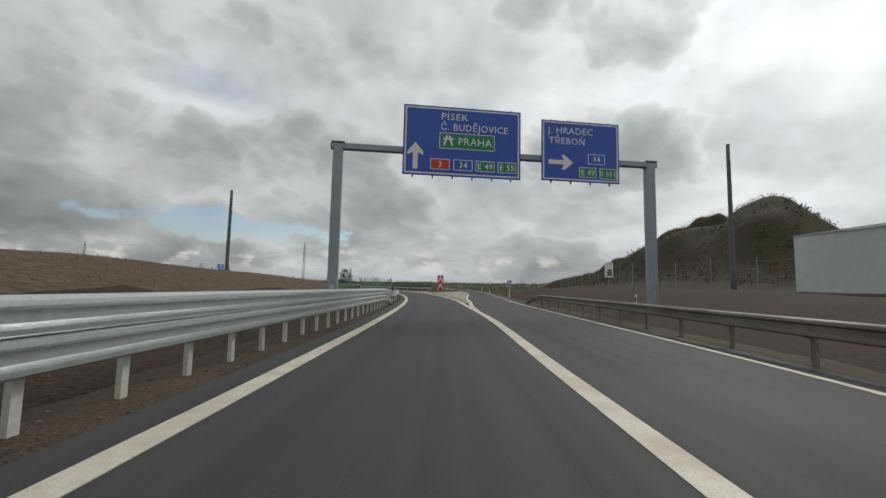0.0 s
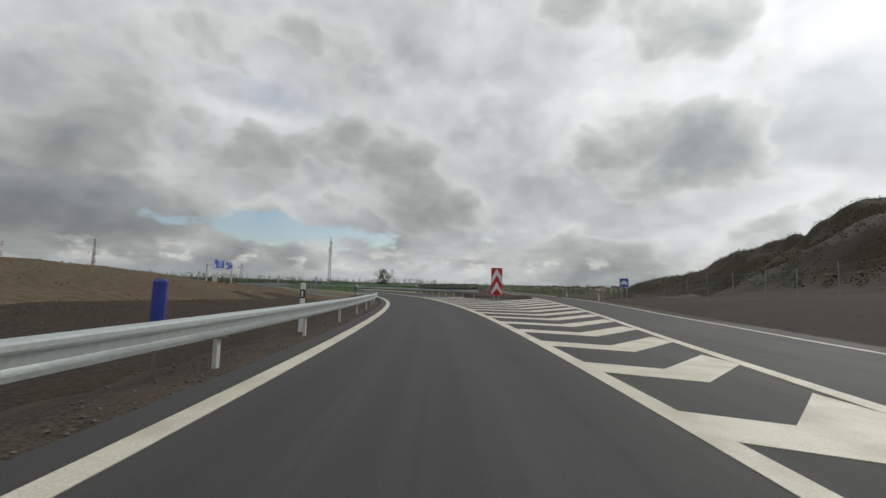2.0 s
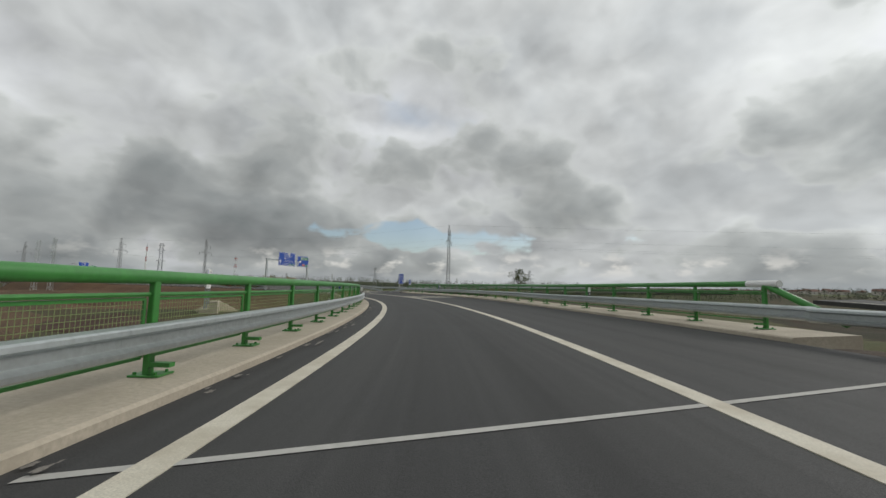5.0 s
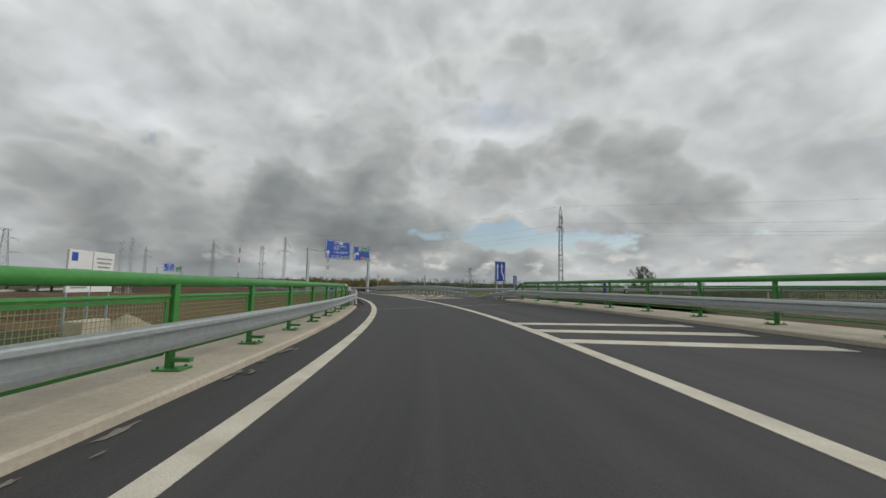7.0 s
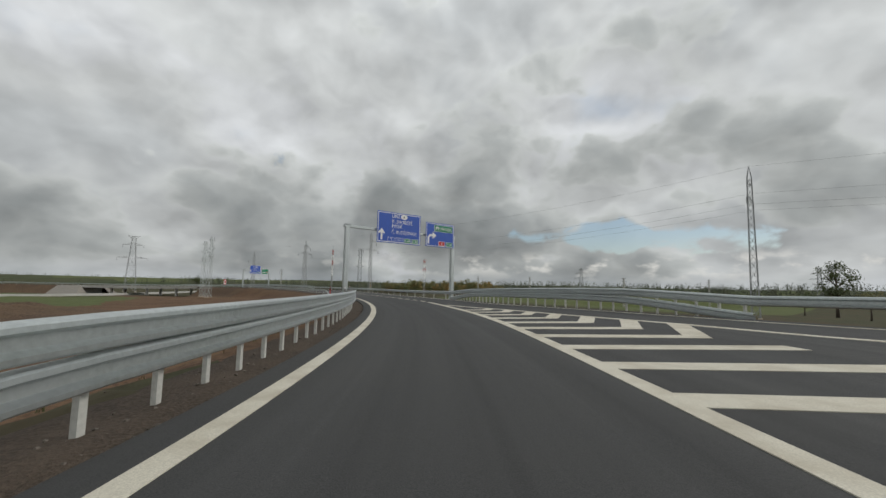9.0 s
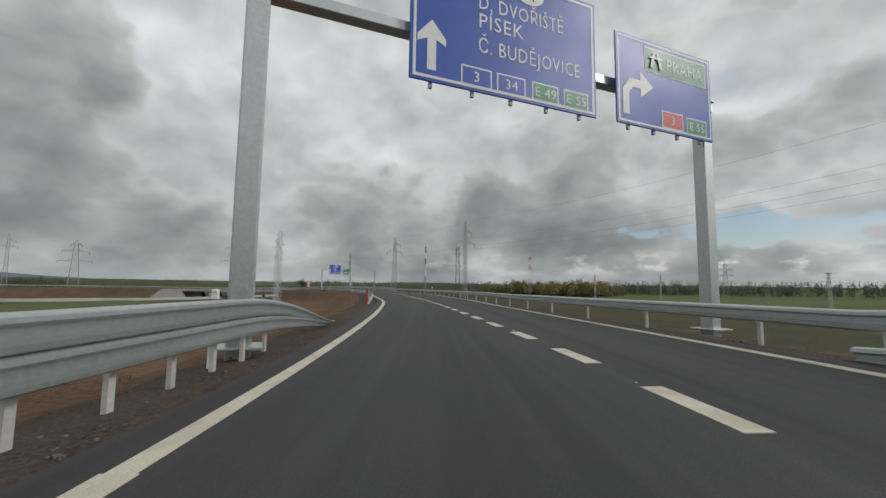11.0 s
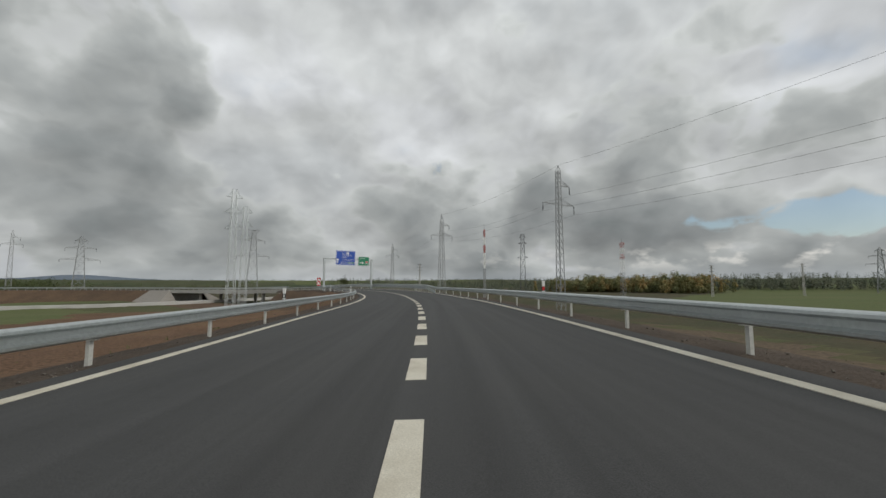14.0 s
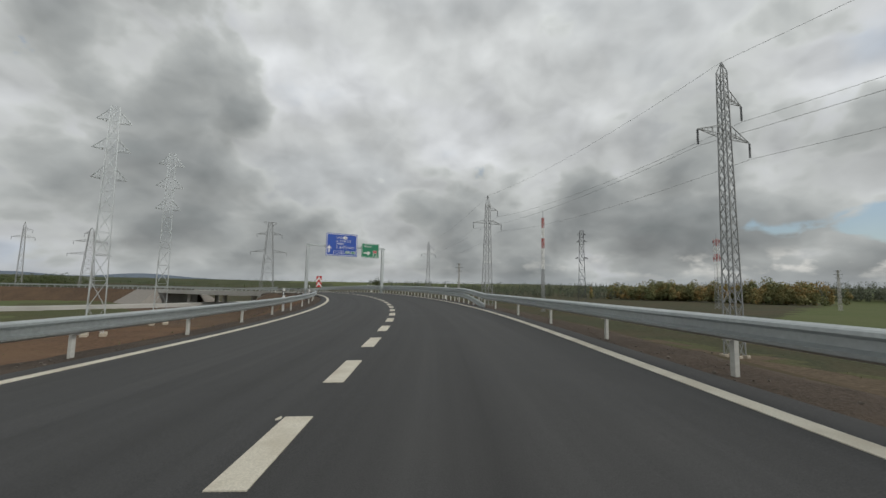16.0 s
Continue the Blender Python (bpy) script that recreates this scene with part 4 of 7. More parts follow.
guardrail(225.5, 367, D_RAIL_L2, 1, (0.56,), 4.0, "single-beam guardrail rising out of the verge", ramp_in=11.5)
guardrail(-52, 35, D_RAIL_R0, -1, (0.58,), 2.0, "mud-splashed brownish steel guardrail by the slip road", ramp_out=9, material=M_STEEL_DIRTY)
guardrail(86.5, 107.5, D_RAIL_R1, -1, (0.58,), 2.6, "galvanised guardrail from the junction nose to the bridge")
guardrail(161.3, 171.0, D_RAIL_R1, -1, (0.58,), 2.0, "guardrail end dipping into the verge past the bridge", ramp_out=11)
guardrail(152, 177, D_RAIL_R2, -1, (0.56,), 4.0, "single-beam guardrail along the joining slip road")
guardrail(177, 203.5, D_RAIL_R2, -1, (LOW_3, TOP_3), 0.76, "double-beam galvanised guardrail on close posts")
guardrail(203.5, 302, D_RAIL_R2, -1, (0.58,), 3.8, "long single-beam guardrail along the bend")
guardrail(302, 367, D_RAIL_R2, -1, (LOW_4, TOP_4), 1.3, "double-beam guardrail on the outside of the bend")


# ---- the bridge ----
def kerb(s0, s1, d0, d1, label):
    """A concrete edge beam with a bevelled upstand, its outer face hanging down."""
    prof = [(0.0, -0.30), (0.0, 0.085), (0.025, 0.115), (1.0, 0.15), (1.0, -0.55), (0.75, -0.60), (0.75, -0.30)]
    verts, faces = [], []
    n = int((s1 - s0) / 1.0)
    m = len(prof)
    for i in range(n + 1):
        s = s0 + (s1 - s0) * i / n
        a, b = d0(s), d1(s)
        for q, z in prof:
            verts.append(P(s, a + (b - a) * q, z))
    for i in range(n):
        for j in range(m):
            u, v = i * m + j, i * m + (j + 1) % m
            faces.append((u, v, v + m, u + m))
    faces += [tuple(range(m))[::-1], tuple(range(n * m, n * m + m))]
    return finish("edge_beam", verts, faces, M_CONCRETE, bridge, label)


bridge = thing("bridge", Matrix.Identity(4), "concrete road bridge carrying the curved slip road", "bridge")
tagged(bridge, kind="structure")
deck_l = lambda s: D_RAIL_L(s) - 1.05
deck_r = lambda s: wide(s) + 1.55
v, f = ribbon(BRIDGE_0 - 1, BRIDGE_1 + 3, deck_l, deck_r, -0.40, thick=1.0, step=2)
finish("deck", v, f, M_CONCRETE_PALE, bridge)
kerb(BRIDGE_0 + 1, BRIDGE_1, lambda s: D_KERB_L(s), lambda s: D_RAIL_L(s) - 1.1, "pale concrete kerb with dirt at its foot")
kerb(107.5, 161.5, lambda s: wide(s), lambda s: wide(s) + 1.55, "pale concrete kerb")
for s0 in (BRIDGE_0 + 0.5, BRIDGE_1 + 2.5):
    v, f = ribbon(s0 - 0.6, s0 + 0.6, deck_l, deck_r, -1.4, thick=4.6, step=0.6)
    finish("abutment", v, f, M_CONCRETE_PALE, bridge)
for s0 in (117.0, 138.0):
    for d in (-1.2, 5.8):
        bm = bmesh.new()
        tube(bm, [P(s0, d, -6.2), P(s0, d, -1.38)], 0.55, 14)
        part("pier", bm, M_CONCRETE_PALE, bridge, smooth=False)


def railing(s0, s1, d, face, label):
    """A green bridge railing: posts on base plates, a thick top tube, a mid rail, wire mesh panels and a steel beam in front."""
    rail = thing("bridge_railing", Matrix.Identity(4), label, "railing", "bridge railings")
    n = int(round((s1 - s0) / 2.5))
    step = (s1 - s0) / n
    back = lambda s: d(s) - face * 0.30
    bm = bmesh.new()
    box(bm, (0.11, 0.07, 1.08), (0, 0, 0.54), 0.008)
    box(bm, (0.30, 0.34, 0.022), (0, -0.04, 0.011), 0.004)
    box(bm, (0.10, 0.24, 0.05), (0, -0.15, 0.12))
    box(bm, (0.09, 0.20, 0.18), (0, -0.13, 0.42))
    for sx in (-0.1, 0.1):
        for sy in (-0.15, 0.08):
            r = bmesh.ops.create_cone(bm, segments=6, radius1=0.02, radius2=0.02, depth=0.03, cap_ends=True)
            bmesh.ops.translate(bm, vec=(sx, sy, 0.035), verts=r["verts"])
    first = None
    for i in range(n + 1):
        s = s0 + i * step
        p = P(s, back(s), 0.135)
        m = Matrix.Translation(p) @ Euler((0, 0, radians(heading(s) + (90 if face > 0 else -90)))).to_matrix().to_4x4()
        if first is None:
            first = part("post", bm, M_GREEN, rail)
            first.matrix_basis = m
        else:
            same_mesh(first, m, rail)
    # top tube: shallow sections, ends turned down
    path = [P(s0 - 1.9, back(s0), 0.42)] + [P(s0 + (s1 - s0) * i / (n * 2), back(s0 + (s1 - s0) * i / (n * 2)) - 0.0, 1.25) for i in range(2 * n + 1)] + [P(s1 + 1.9, back(s1), 0.42)]
    bm = bmesh.new()
    tube(bm, path, 0.080, 14)
    part("top_rail", bm, M_GREEN, rail, smooth=True)
    for e, q in ((s0, -0.4), (s1, 0.4)):
        bm = bmesh.new()
        tube(bm, [P(e - 0.45, back(e), 1.25), P(e + 0.45, back(e), 1.25)], 0.087, 14)
        part("end_band", bm, M_WHITE, rail, "white reflective band")
    bm = bmesh.new()
    tube(bm, [P(s0 + (s1 - s0) * i / (2 * n), back(s0 + (s1 - s0) * i / (2 * n)), 1.05) for i in range(2 * n + 1)], 0.028, 6)
    part("mid_rail", bm, M_GREEN, rail)
    # wire mesh panels between the posts
    for i in range(n):
        a, b = s0 + i * step + 0.09, s0 + (i + 1) * step - 0.09
        pa, pb = P(a, back(a) - face * 0.05, 0), P(b, back(b) - face * 0.05, 0)
        along = pb - pa
        verts, faces = [], []

        def wire(p, q, w):
            t = (q - p).normalized()
            side = Vector((-along.y, along.x, 0)).normalized() * w
            up = side.cross(t).normalized() * w
            k = len(verts)
            verts.extend([p + side, p - 0.5 * side + up, p - 0.5 * side - up, q + side, q - 0.5 * side + up, q - 0.5 * side - up])
            faces.extend([(k, k + 1, k + 4, k + 3), (k + 1, k + 2, k + 5, k + 4), (k + 2, k, k + 3, k + 5)])
        z0, z1 = 0.34, 1.00
        nv = int(along.length / 0.055)
        for k in range(nv + 1):
            p = pa + along * k / nv
            wire(p + Vector((0, 0, z0)), p + Vector((0, 0, z1)), 0.0032)
        for k in range(12):
            z = Vector((0, 0, z0 + (z1 - z0) * k / 11))
            wire(pa + z, pb + z, 0.0032)
        finish("mesh_panel", verts, faces, M_GREEN_DARK, rail)
        bm = bmesh.new()
        for z in (z0, z1):
            bar(bm, pa + Vector((0, 0, z)), pb + Vector((0, 0, z)), 0.03, 0.035)
        for p in (pa, pb):
            bar(bm, p + Vector((0, 0, z0)), p + Vector((0, 0, z1)), 0.03)
        part("panel_frame", bm, M_GREEN, rail)
    m = int(round((s1 - s0) / 4))
    for i in range(m):
        a, b = s0 + (s1 - s0) * i / m, s0 + (s1 - s0) * (i + 1) / m
        beam_section(a - (1.6 if i == 0 else 0), b + (1.6 if i == m - 1 else 0.05), d, 0.60, face, M_STEEL, rail, lambda s: 1.0)
    return rail


railing(BRIDGE_0 + 1.5, BRIDGE_1 - 1.0, D_RAIL_L, 1, "bright green steel bridge railing with wire mesh and crash beam")
railing(109, 160.3, lambda s: wide(s) + 0.50, -1, "bright green steel bridge railing with wire mesh and crash beam")

# stone paving down the slope at the bridge's near corner
paving = thing("stone_paving", Matrix.Identity(4), "rough grey stone slabs paving the slope by the bridge", "paving")
tagged(paving, kind="structure")
random.seed(5)
bm = bmesh.new()
box(bm, (0.62, 0.48, 0.12), (0, 0, 0), 0.03)
slab = None
for i in range(6, 22):
    for j in range(5):
        s = 85.0 + i * 0.60 + random.uniform(-0.07, 0.07)
        d = -3.2 - j * 0.47 + random.uniform(-0.05, 0.05)
        p = P(s, d, -0.12 - 0.09 * j + random.uniform(-0.015, 0.015))
        m = Matrix.Translation(p) @ Euler((random.uniform(-0.03, 0.03), random.uniform(-0.04, 0.04) - 0.19, radians(heading(s) + random.uniform(-25, 25)))).to_matrix().to_4x4()
        m = m @ Matrix.Diagonal((random.uniform(0.55, 1.1), random.uniform(0.6, 1.05), 1, 1))
        if slab is None:
            slab = part("slab", bm, M_STONE, paving)
            slab.matrix_basis = m
        else:
            same_mesh(slab, m, paving)


# ---- sign gantries ----
def sign_panel(w, h, material, parent, place, name="sign_panel", border=True):
    """A sign board in the xz plane facing -y, its origin at the middle, with a white border line and stiffeners behind."""
    bm = bmesh.new()
    box(bm, (w, 0.05, h), (0, 0, 0), 0.012)
    ob = part(name, bm, material, parent)
    ob.matrix_basis = place
    if border:
        bm = bmesh.new()
        e, t = 0.07 * min(w, h) / 2.5 + 0.02, 0.045 * min(w, h) / 2.5 + 0.008
        for z in (-1, 1):
            box(bm, (w - 2 * e + t, 0.006, t), (0, -0.028, z * (h / 2 - e)))
        for x in (-1, 1):
            box(bm, (t, 0.006, h - 2 * e - t), (x * (w / 2 - e), -0.028, 0))
        part("border", bm, M_WHITE, ob, "white border line")
    bm = bmesh.new()
    k = max(int(w / 0.95), 2)
    for i in range(k):
        x = -w / 2 + w * (i + 0.5) / k
        box(bm, (0.07, 0.08, h + 0.16), (x, 0.065, -0.03))
    part("stiffeners", bm, M_STEEL_GREY, ob)
    return ob


def plate(w, h, x, z, material, parent, text="", ink=None, size=0.3, frame_ink=True, name="plate"):
    bm = bmesh.new()
    if frame_ink:
        box(bm, (w, 0.008, h), (0, 0, 0))
        rim = part(name, bm, ink or M_WHITE, parent)
        rim.matrix_basis = Matrix.Translation((x, -0.030, z))
        bm = bmesh.new()
        box(bm, (w - 0.07, 0.008, h - 0.07), (0, 0, 0))
        face = part("plate_face", bm, material, rim)
        face.matrix_basis = Matrix.Translation((0, -0.004, 0))
    else:
        box(bm, (w, 0.008, h), (0, 0, 0))
        rim = part(name, bm, material, parent)
        rim.matrix_basis = Matrix.Translation((x, -0.030, z))
    if text:
        lettering(text, size, pose(0, -0.012, -size * 0.35, 90, 0, 0), ink or M_WHITE, rim, align="CENTER")
    return rim


def arrow(x, z, size, turn, parent, bent=0):
    """A white direction arrow; bent: it leaves straight up, then turns right."""
    def slab(pts):
        bm = bmesh.new()
        fr = [bm.verts.new((px * size, -0.033, pz * size)) for px, pz in pts]
        bk = [bm.verts.new((px * size, -0.026, pz * size)) for px, pz in pts]
        bm.faces.new(fr)
        bm.faces.new(bk[::-1])
        for i in range(len(pts)):
            j = (i + 1) % len(pts)
            bm.faces.new((fr[i], bk[i], bk[j], fr[j]))
        return bm
    if bent:
        pts = [(-0.42, -0.5), (-0.24, -0.5), (-0.24, 0.0), (-0.12, 0.14), (0.10, 0.14), (0.10, -0.06), (0.5, 0.24), (0.10, 0.54), (0.10, 0.33), (-0.20, 0.33), (-0.42, 0.06)]
    else:
        pts = [(-0.09, -0.5), (0.09, -0.5), (0.09, 0.12), (0.29, 0.02), (0.29, 0.16), (0, 0.5), (-0.29, 0.16), (-0.29, 0.02), (-0.09, 0.12)]
    ob = part("arrow", slab(pts), M_WHITE, parent, "white direction arrow")
    ob.matrix_basis = Matrix.Translation((x, 0, z)) @ Euler((0, radians(turn), 0)).to_matrix().to_4x4()
    return ob


def motorway_mark(x, z, size, parent):
    """The small white pictogram of a motorway under a bridge."""
    bm = bmesh.new()
    for a, b in (((-0.42, -0.5), (-0.12, 0.5)), ((0.42, -0.5), (0.12, 0.5))):
        bar(bm, (a[0] * size, -0.036, a[1] * size), (b[0] * size, -0.036, b[1] * size), 0.2 * size, 0.006, up=Vector((0, 1, 0)))
    box(bm, (1.1 * size, 0.006, 0.14 * size), (0, -0.037, 0.16 * size))
    ob = part("motorway_mark", bm, M_WHITE, parent)
    ob.matrix_basis = Matrix.Translation((x, -0.008, z))


def gantry(place, span, height, beam_z, size, label, material, arms=True):
    """A portal over the road: two box posts, a box beam; origin at the road under the left post, x across, y ahead."""
    g = thing("sign_gantry", place, label, "sign gantry", "sign gantries")
    post = None
    for x in (0, span):
        bm = bmesh.new()
        box(bm, (size, size * 0.9, height + 1.2), (0, 0, height / 2 - 0.6), size * 0.08)
        box(bm, (size * 1.9, size * 1.9, 0.04), (0, 0, 0.02), 0.006)
        box(bm, (size * 1.35, size * 1.25, 0.035), (0, 0, height + 0.0175), 0.006)
        p = part("post", bm, material, g)
        p.matrix_basis = Matrix.Translation((x, 0, 0))
        # maintenance hatch
        bm = bmesh.new()
        box(bm, (size * 0.4, 0.012, 0.4), (0, -size * 0.46, 0.9), 0.004)
        h = part("hatch", bm, M_STEEL, p)
    bm = bmesh.new()
    box(bm, (span + size * 1.6, size * 0.75, size * 0.62), (span / 2, 0, beam_z), size * 0.05)
    part("beam", bm, material, g)
    return g


# first gantry, blue boards over the two lanes
G1 = Matrix.Translation((-2.75, 20.5, 0))
g1 = gantry(G1, 16.65, 8.15, 8.0, 0.48, "grey steel portal with two blue direction boards", M_STEEL_GREY)
b1 = sign_panel(6.05, 3.6, M_BLUE, g1, Matrix.Translation((6.2, -0.42, 8.46)))
lettering("PÍSEK", 0.50, pose(-1.15, -0.031, 1.12, 90, 0, 0), M_WHITE, b1, width=1.38)
lettering("Č. BUDĚJOVICE", 0.50, pose(-1.15, -0.031, 0.58, 90, 0, 0), M_WHITE, b1, width=3.45)
q = plate(2.85, 0.83, 0.22, 0.03, M_SIGN_GREEN, b1, "", M_WHITE)
lettering("PRAHA", 0.54, pose(-0.48, -0.012, -0.19, 90, 0, 0), M_WHITE, q, width=1.72)
motorway_mark(-0.98, 0.0, 0.5, q)
for x, w, c, txt in ((-1.15, 0.98, M_SIGN_RED, "3"), (0.02, 0.98, M_BLUE, "34"), (1.16, 0.98, M_SIGN_GREEN, "E 49"), (2.30, 0.98, M_SIGN_GREEN, "E 55")):
    plate(w, 0.56, x, -1.2, c, b1, txt, M_WHITE, 0.42)
arrow(-2.40, -0.82, 1.35, 0, b1)
b2 = sign_panel(4.3, 3.25, M_BLUE, g1, Matrix.Translation((12.5, -0.42, 8.36)))
lettering("J. HRADEC", 0.50, pose(-1.80, -0.031, 0.92, 90, 0, 0), M_WHITE, b2, width=2.5)
lettering("TŘEBOŇ", 0.50, pose(-1.75, -0.031, 0.36, 90, 0, 0), M_WHITE, b2, width=1.95)
plate(0.95, 0.56, 0.86, -0.37, M_BLUE, b2, "34", M_WHITE, 0.42)
plate(0.95, 0.56, 0.37, -1.1, M_SIGN_GREEN, b2, "E 49", M_WHITE, 0.40)
plate(0.95, 0.56, 1.50, -1.12, M_SIGN_GREEN, b2, "E 551", M_WHITE, 0.36)
arrow(-1.10, -0.62, 1.33, 90, b2)


def long_board(parent, place, w, h, first):
    b = sign_panel(w, h, M_BLUE, parent, place)
    k = w / 5.1
    lettering("LINZ", 0.50 * k, pose(-0.92 * k, -0.031, 1.02 * k, 90, 0, 0), M_WHITE, b, width=0.9 * k)
    bm = bmesh.new()
    r = bmesh.ops.create_cone(bm, segments=24, radius1=0.40 * k, radius2=0.40 * k, depth=0.01, cap_ends=True)
    bmesh.ops.rotate(bm, verts=r["verts"], cent=(0, 0, 0), matrix=Euler((radians(90), 0, 0)).to_matrix())
    bmesh.ops.scale(bm, vec=(1, 1, 0.62), verts=r["verts"])
    o = part("country_oval", bm, M_WHITE, b, "white oval country mark")
    o.matrix_basis = Matrix.Translation((0.50 * k, -0.032, 1.18 * k))
    lettering("A", 0.38 * k, pose(0, -0.008, -0.13 * k, 90, 0, 0), M_BLACK, o, align="CENTER")
    for z, wd, t in ((0.46, 2.4, "D. DVOŘIŠTĚ"), (0.0, 1.2, "PÍSEK"), (-0.60, 2.9, "Č. BUDĚJOVICE")):
        lettering(t, 0.50 * k, pose(-0.92 * k, -0.031, z * k, 90, 0, 0), M_WHITE, b, width=wd * k)
    for x, c, t in ((-0.95, M_BLUE, "3"), (-0.03, M_BLUE, "34"), (0.94, M_SIGN_GREEN, "E 49"), (1.88, M_SIGN_GREEN, "E 55")):
        plate(0.78 * k, 0.46 * k, x * k, -1.22 * k, c, b, t, M_WHITE, 0.34 * k)
    arrow(-2.05 * k, -0.72 * k, 1.15 * k, 0, b)
    return b


# second gantry, past the bridge
G2 = Matrix.Translation((-70.67, 175.0, 0.02)) @ Euler((0, 0, radians(82.0))).to_matrix().to_4x4()
g2 = gantry(G2, 12.6, 6.95, 6.80, 0.42, "slim pale steel portal with two blue direction boards", M_STEEL)
long_board(g2, Matrix.Translation((5.5, -0.34, 7.1)), 5.1, 3.12, True)
b4 = sign_panel(3.8, 2.58, M_BLUE, g2, Matrix.Translation((10.65, -0.34, 6.87)))
q = plate(2.5, 0.74, 0.42, 0.72, M_SIGN_GREEN, b4, "", M_WHITE)
lettering("PRAHA", 0.50, pose(-0.42, -0.012, -0.18, 90, 0, 0), M_WHITE, q, width=1.48)
motorway_mark(-0.85, 0.0, 0.46, q)
arrow(-1.15, -0.38, 1.25, 0, b4, bent=1)
plate(0.85, 0.5, 0.2, -0.92, M_SIGN_RED, b4, "3", M_WHITE, 0.36)
plate(0.85, 0.5, 1.2, -0.95, M_SIGN_GREEN, b4, "E 55", M_WHITE, 0.34)

# third gantry, far round the bend
G3 = Matrix.Translation((-192.4, 208.0, 0.1)) @ Euler((0, 0, radians(100.0))).to_matrix().to_4x4()
g3 = gantry(G3, 10.05, 6.35, 6.3, 0.36, "slim steel portal with a blue and a green board", M_STEEL)
long_board(g3, Matrix.Translation((4.25, -0.34, 6.5)), 4.1, 2.95, True)
b6 = sign_panel(2.45, 1.9, M_SIGN_GREEN, g3, Matrix.Translation((8.15, -0.34, 5.95)))
lettering("PRAHA", 0.34, pose(-0.9, -0.031, 0.45, 90, 0, 0), M_WHITE, b6)
arrow(-0.45, -0.35, 0.95, 90, b6)
plate(0.55, 0.38, 0.65, -0.15, M_SIGN_RED, b6, "3", M_WHITE, 0.24)
plate(0.55, 0.38, 0.65, -0.62, M_SIGN_GREEN, b6, "E 55", M_WHITE, 0.19)


# ---- roadside signs ----
def facing(p, target):
    """A pose at p whose -y looks at target, level."""
    v = Vector(target) - Vector(p)
    return Matrix.Translation(p) @ Euler((0, 0, math.atan2(v.x, -v.y))).to_matrix().to_4x4()


def chevron_board(p, target, w, h, z0, label):
    """A tall red and white board of upward chevrons on two legs."""
    t = thing("chevron_sign", facing(p, target), label, "road sign", "chevron boards")
    bm = bmesh.new()
    box(bm, (w, 0.03, h), (0, 0, z0 + h / 2), 0.05 * w)
    board = part("board", bm, M_SIGN_RED, t, "red reflective board")
    bands = 2
    rise_, thick = w * 0.80, h / (2 * bands + 0.12)
    for i in range(bands + 1):
        base = z0 + h - thick * (0.06 + 2 * i) - 0.02
        pts = []
        x = w / 2 - 0.012
        apex = min(base, z0 + h - 0.01)
        outer = [(-x, base - rise_ * 1.0), (0, apex), (x, base - rise_ * 1.0)]
        inner = [(x, base - rise_ - thick), (0, base - thick), (-x, base - rise_ - thick)]
        poly = outer + inner
        poly = [(px, max(pz, z0 + 0.012)) for px, pz in poly]
        if poly[3][1] - poly[2][1] > -0.02:
            continue
        bm = bmesh.new()
        fr = [bm.verts.new((px, -0.021, pz)) for px, pz in poly]
        bk = [bm.verts.new((px, -0.014, pz)) for px, pz in poly]
        for idx in ((0, 1, 4, 5), (1, 2, 3, 4)):
            bm.faces.new([fr[k] for k in idx])
        for k in range(6):
            bm.faces.new((fr[k], bk[k], bk[(k + 1) % 6], fr[(k + 1) % 6]))
        part("chevron", bm, M_WHITE, board, "white chevron")
    for x in (-w * 0.22, w * 0.22):
        bm = bmesh.new()
        tube(bm, [(x, 0.05, -0.5), (x, 0.05, z0 + h * 0.85)], 0.03, 10)
        part("leg", bm, M_STEEL, t)
        bm = bmesh.new()
        box(bm, (0.14, 0.14, 0.10), (x, 0.05, 0.03), 0.01)
        part("foot", bm, M_STEEL, t)
    return t


chevron_board((10.4, 85.2, 0.16), (20, 53, 0), 1.3, 3.0, 0.32, "tall red and white chevron board at the nose")
chevron_board((-217.8, 209.9, 0.15), (-137, 209, 0), 0.95, 2.1, 0.75, "distant red and white chevron board on the bend")


def post_sign(p, target, w, h, z0, label, posts=2):
    t = thing("road_sign", facing(p, target), label, "road sign")
    bm = bmesh.new()
    box(bm, (w, 0.025, h), (0, 0, z0 + h / 2), 0.012)
    b = part("board", bm, M_BLUE, t)
    bm = bmesh.new()
    for z in (z0 + 0.03, z0 + h - 0.03):
        box(bm, (w - 0.03, 0.006, 0.025), (0, -0.016, z))
    for x in (-w / 2 + 0.03, w / 2 - 0.03):
        box(bm, (0.025, 0.006, h - 0.085), (x, -0.016, z0 + h / 2))
    part("border", bm, M_WHITE, b)
    for x in ([-w * 0.28, w * 0.28] if posts == 2 else [0.0]):
        bm = bmesh.new()
        tube(bm, [(x, 0.06, -1.2), (x, 0.06, z0 + h * 0.92)], 0.032, 10)
        part("post", bm, M_STEEL, t)
    return t, b


def outline(pts, parent, name="symbol", label="white symbol", y=-0.02):
    bm = bmesh.new()
    fr = [bm.verts.new((x, y, z)) for x, z in pts]
    bk = [bm.verts.new((x, y + 0.007, z)) for x, z in pts]
    bm.faces.new(fr)
    for i in range(len(pts)):
        j = (i + 1) % len(pts)
        bm.faces.new((fr[i], bk[i], bk[j], fr[j]))
    return part(name, bm, M_WHITE, parent, label)


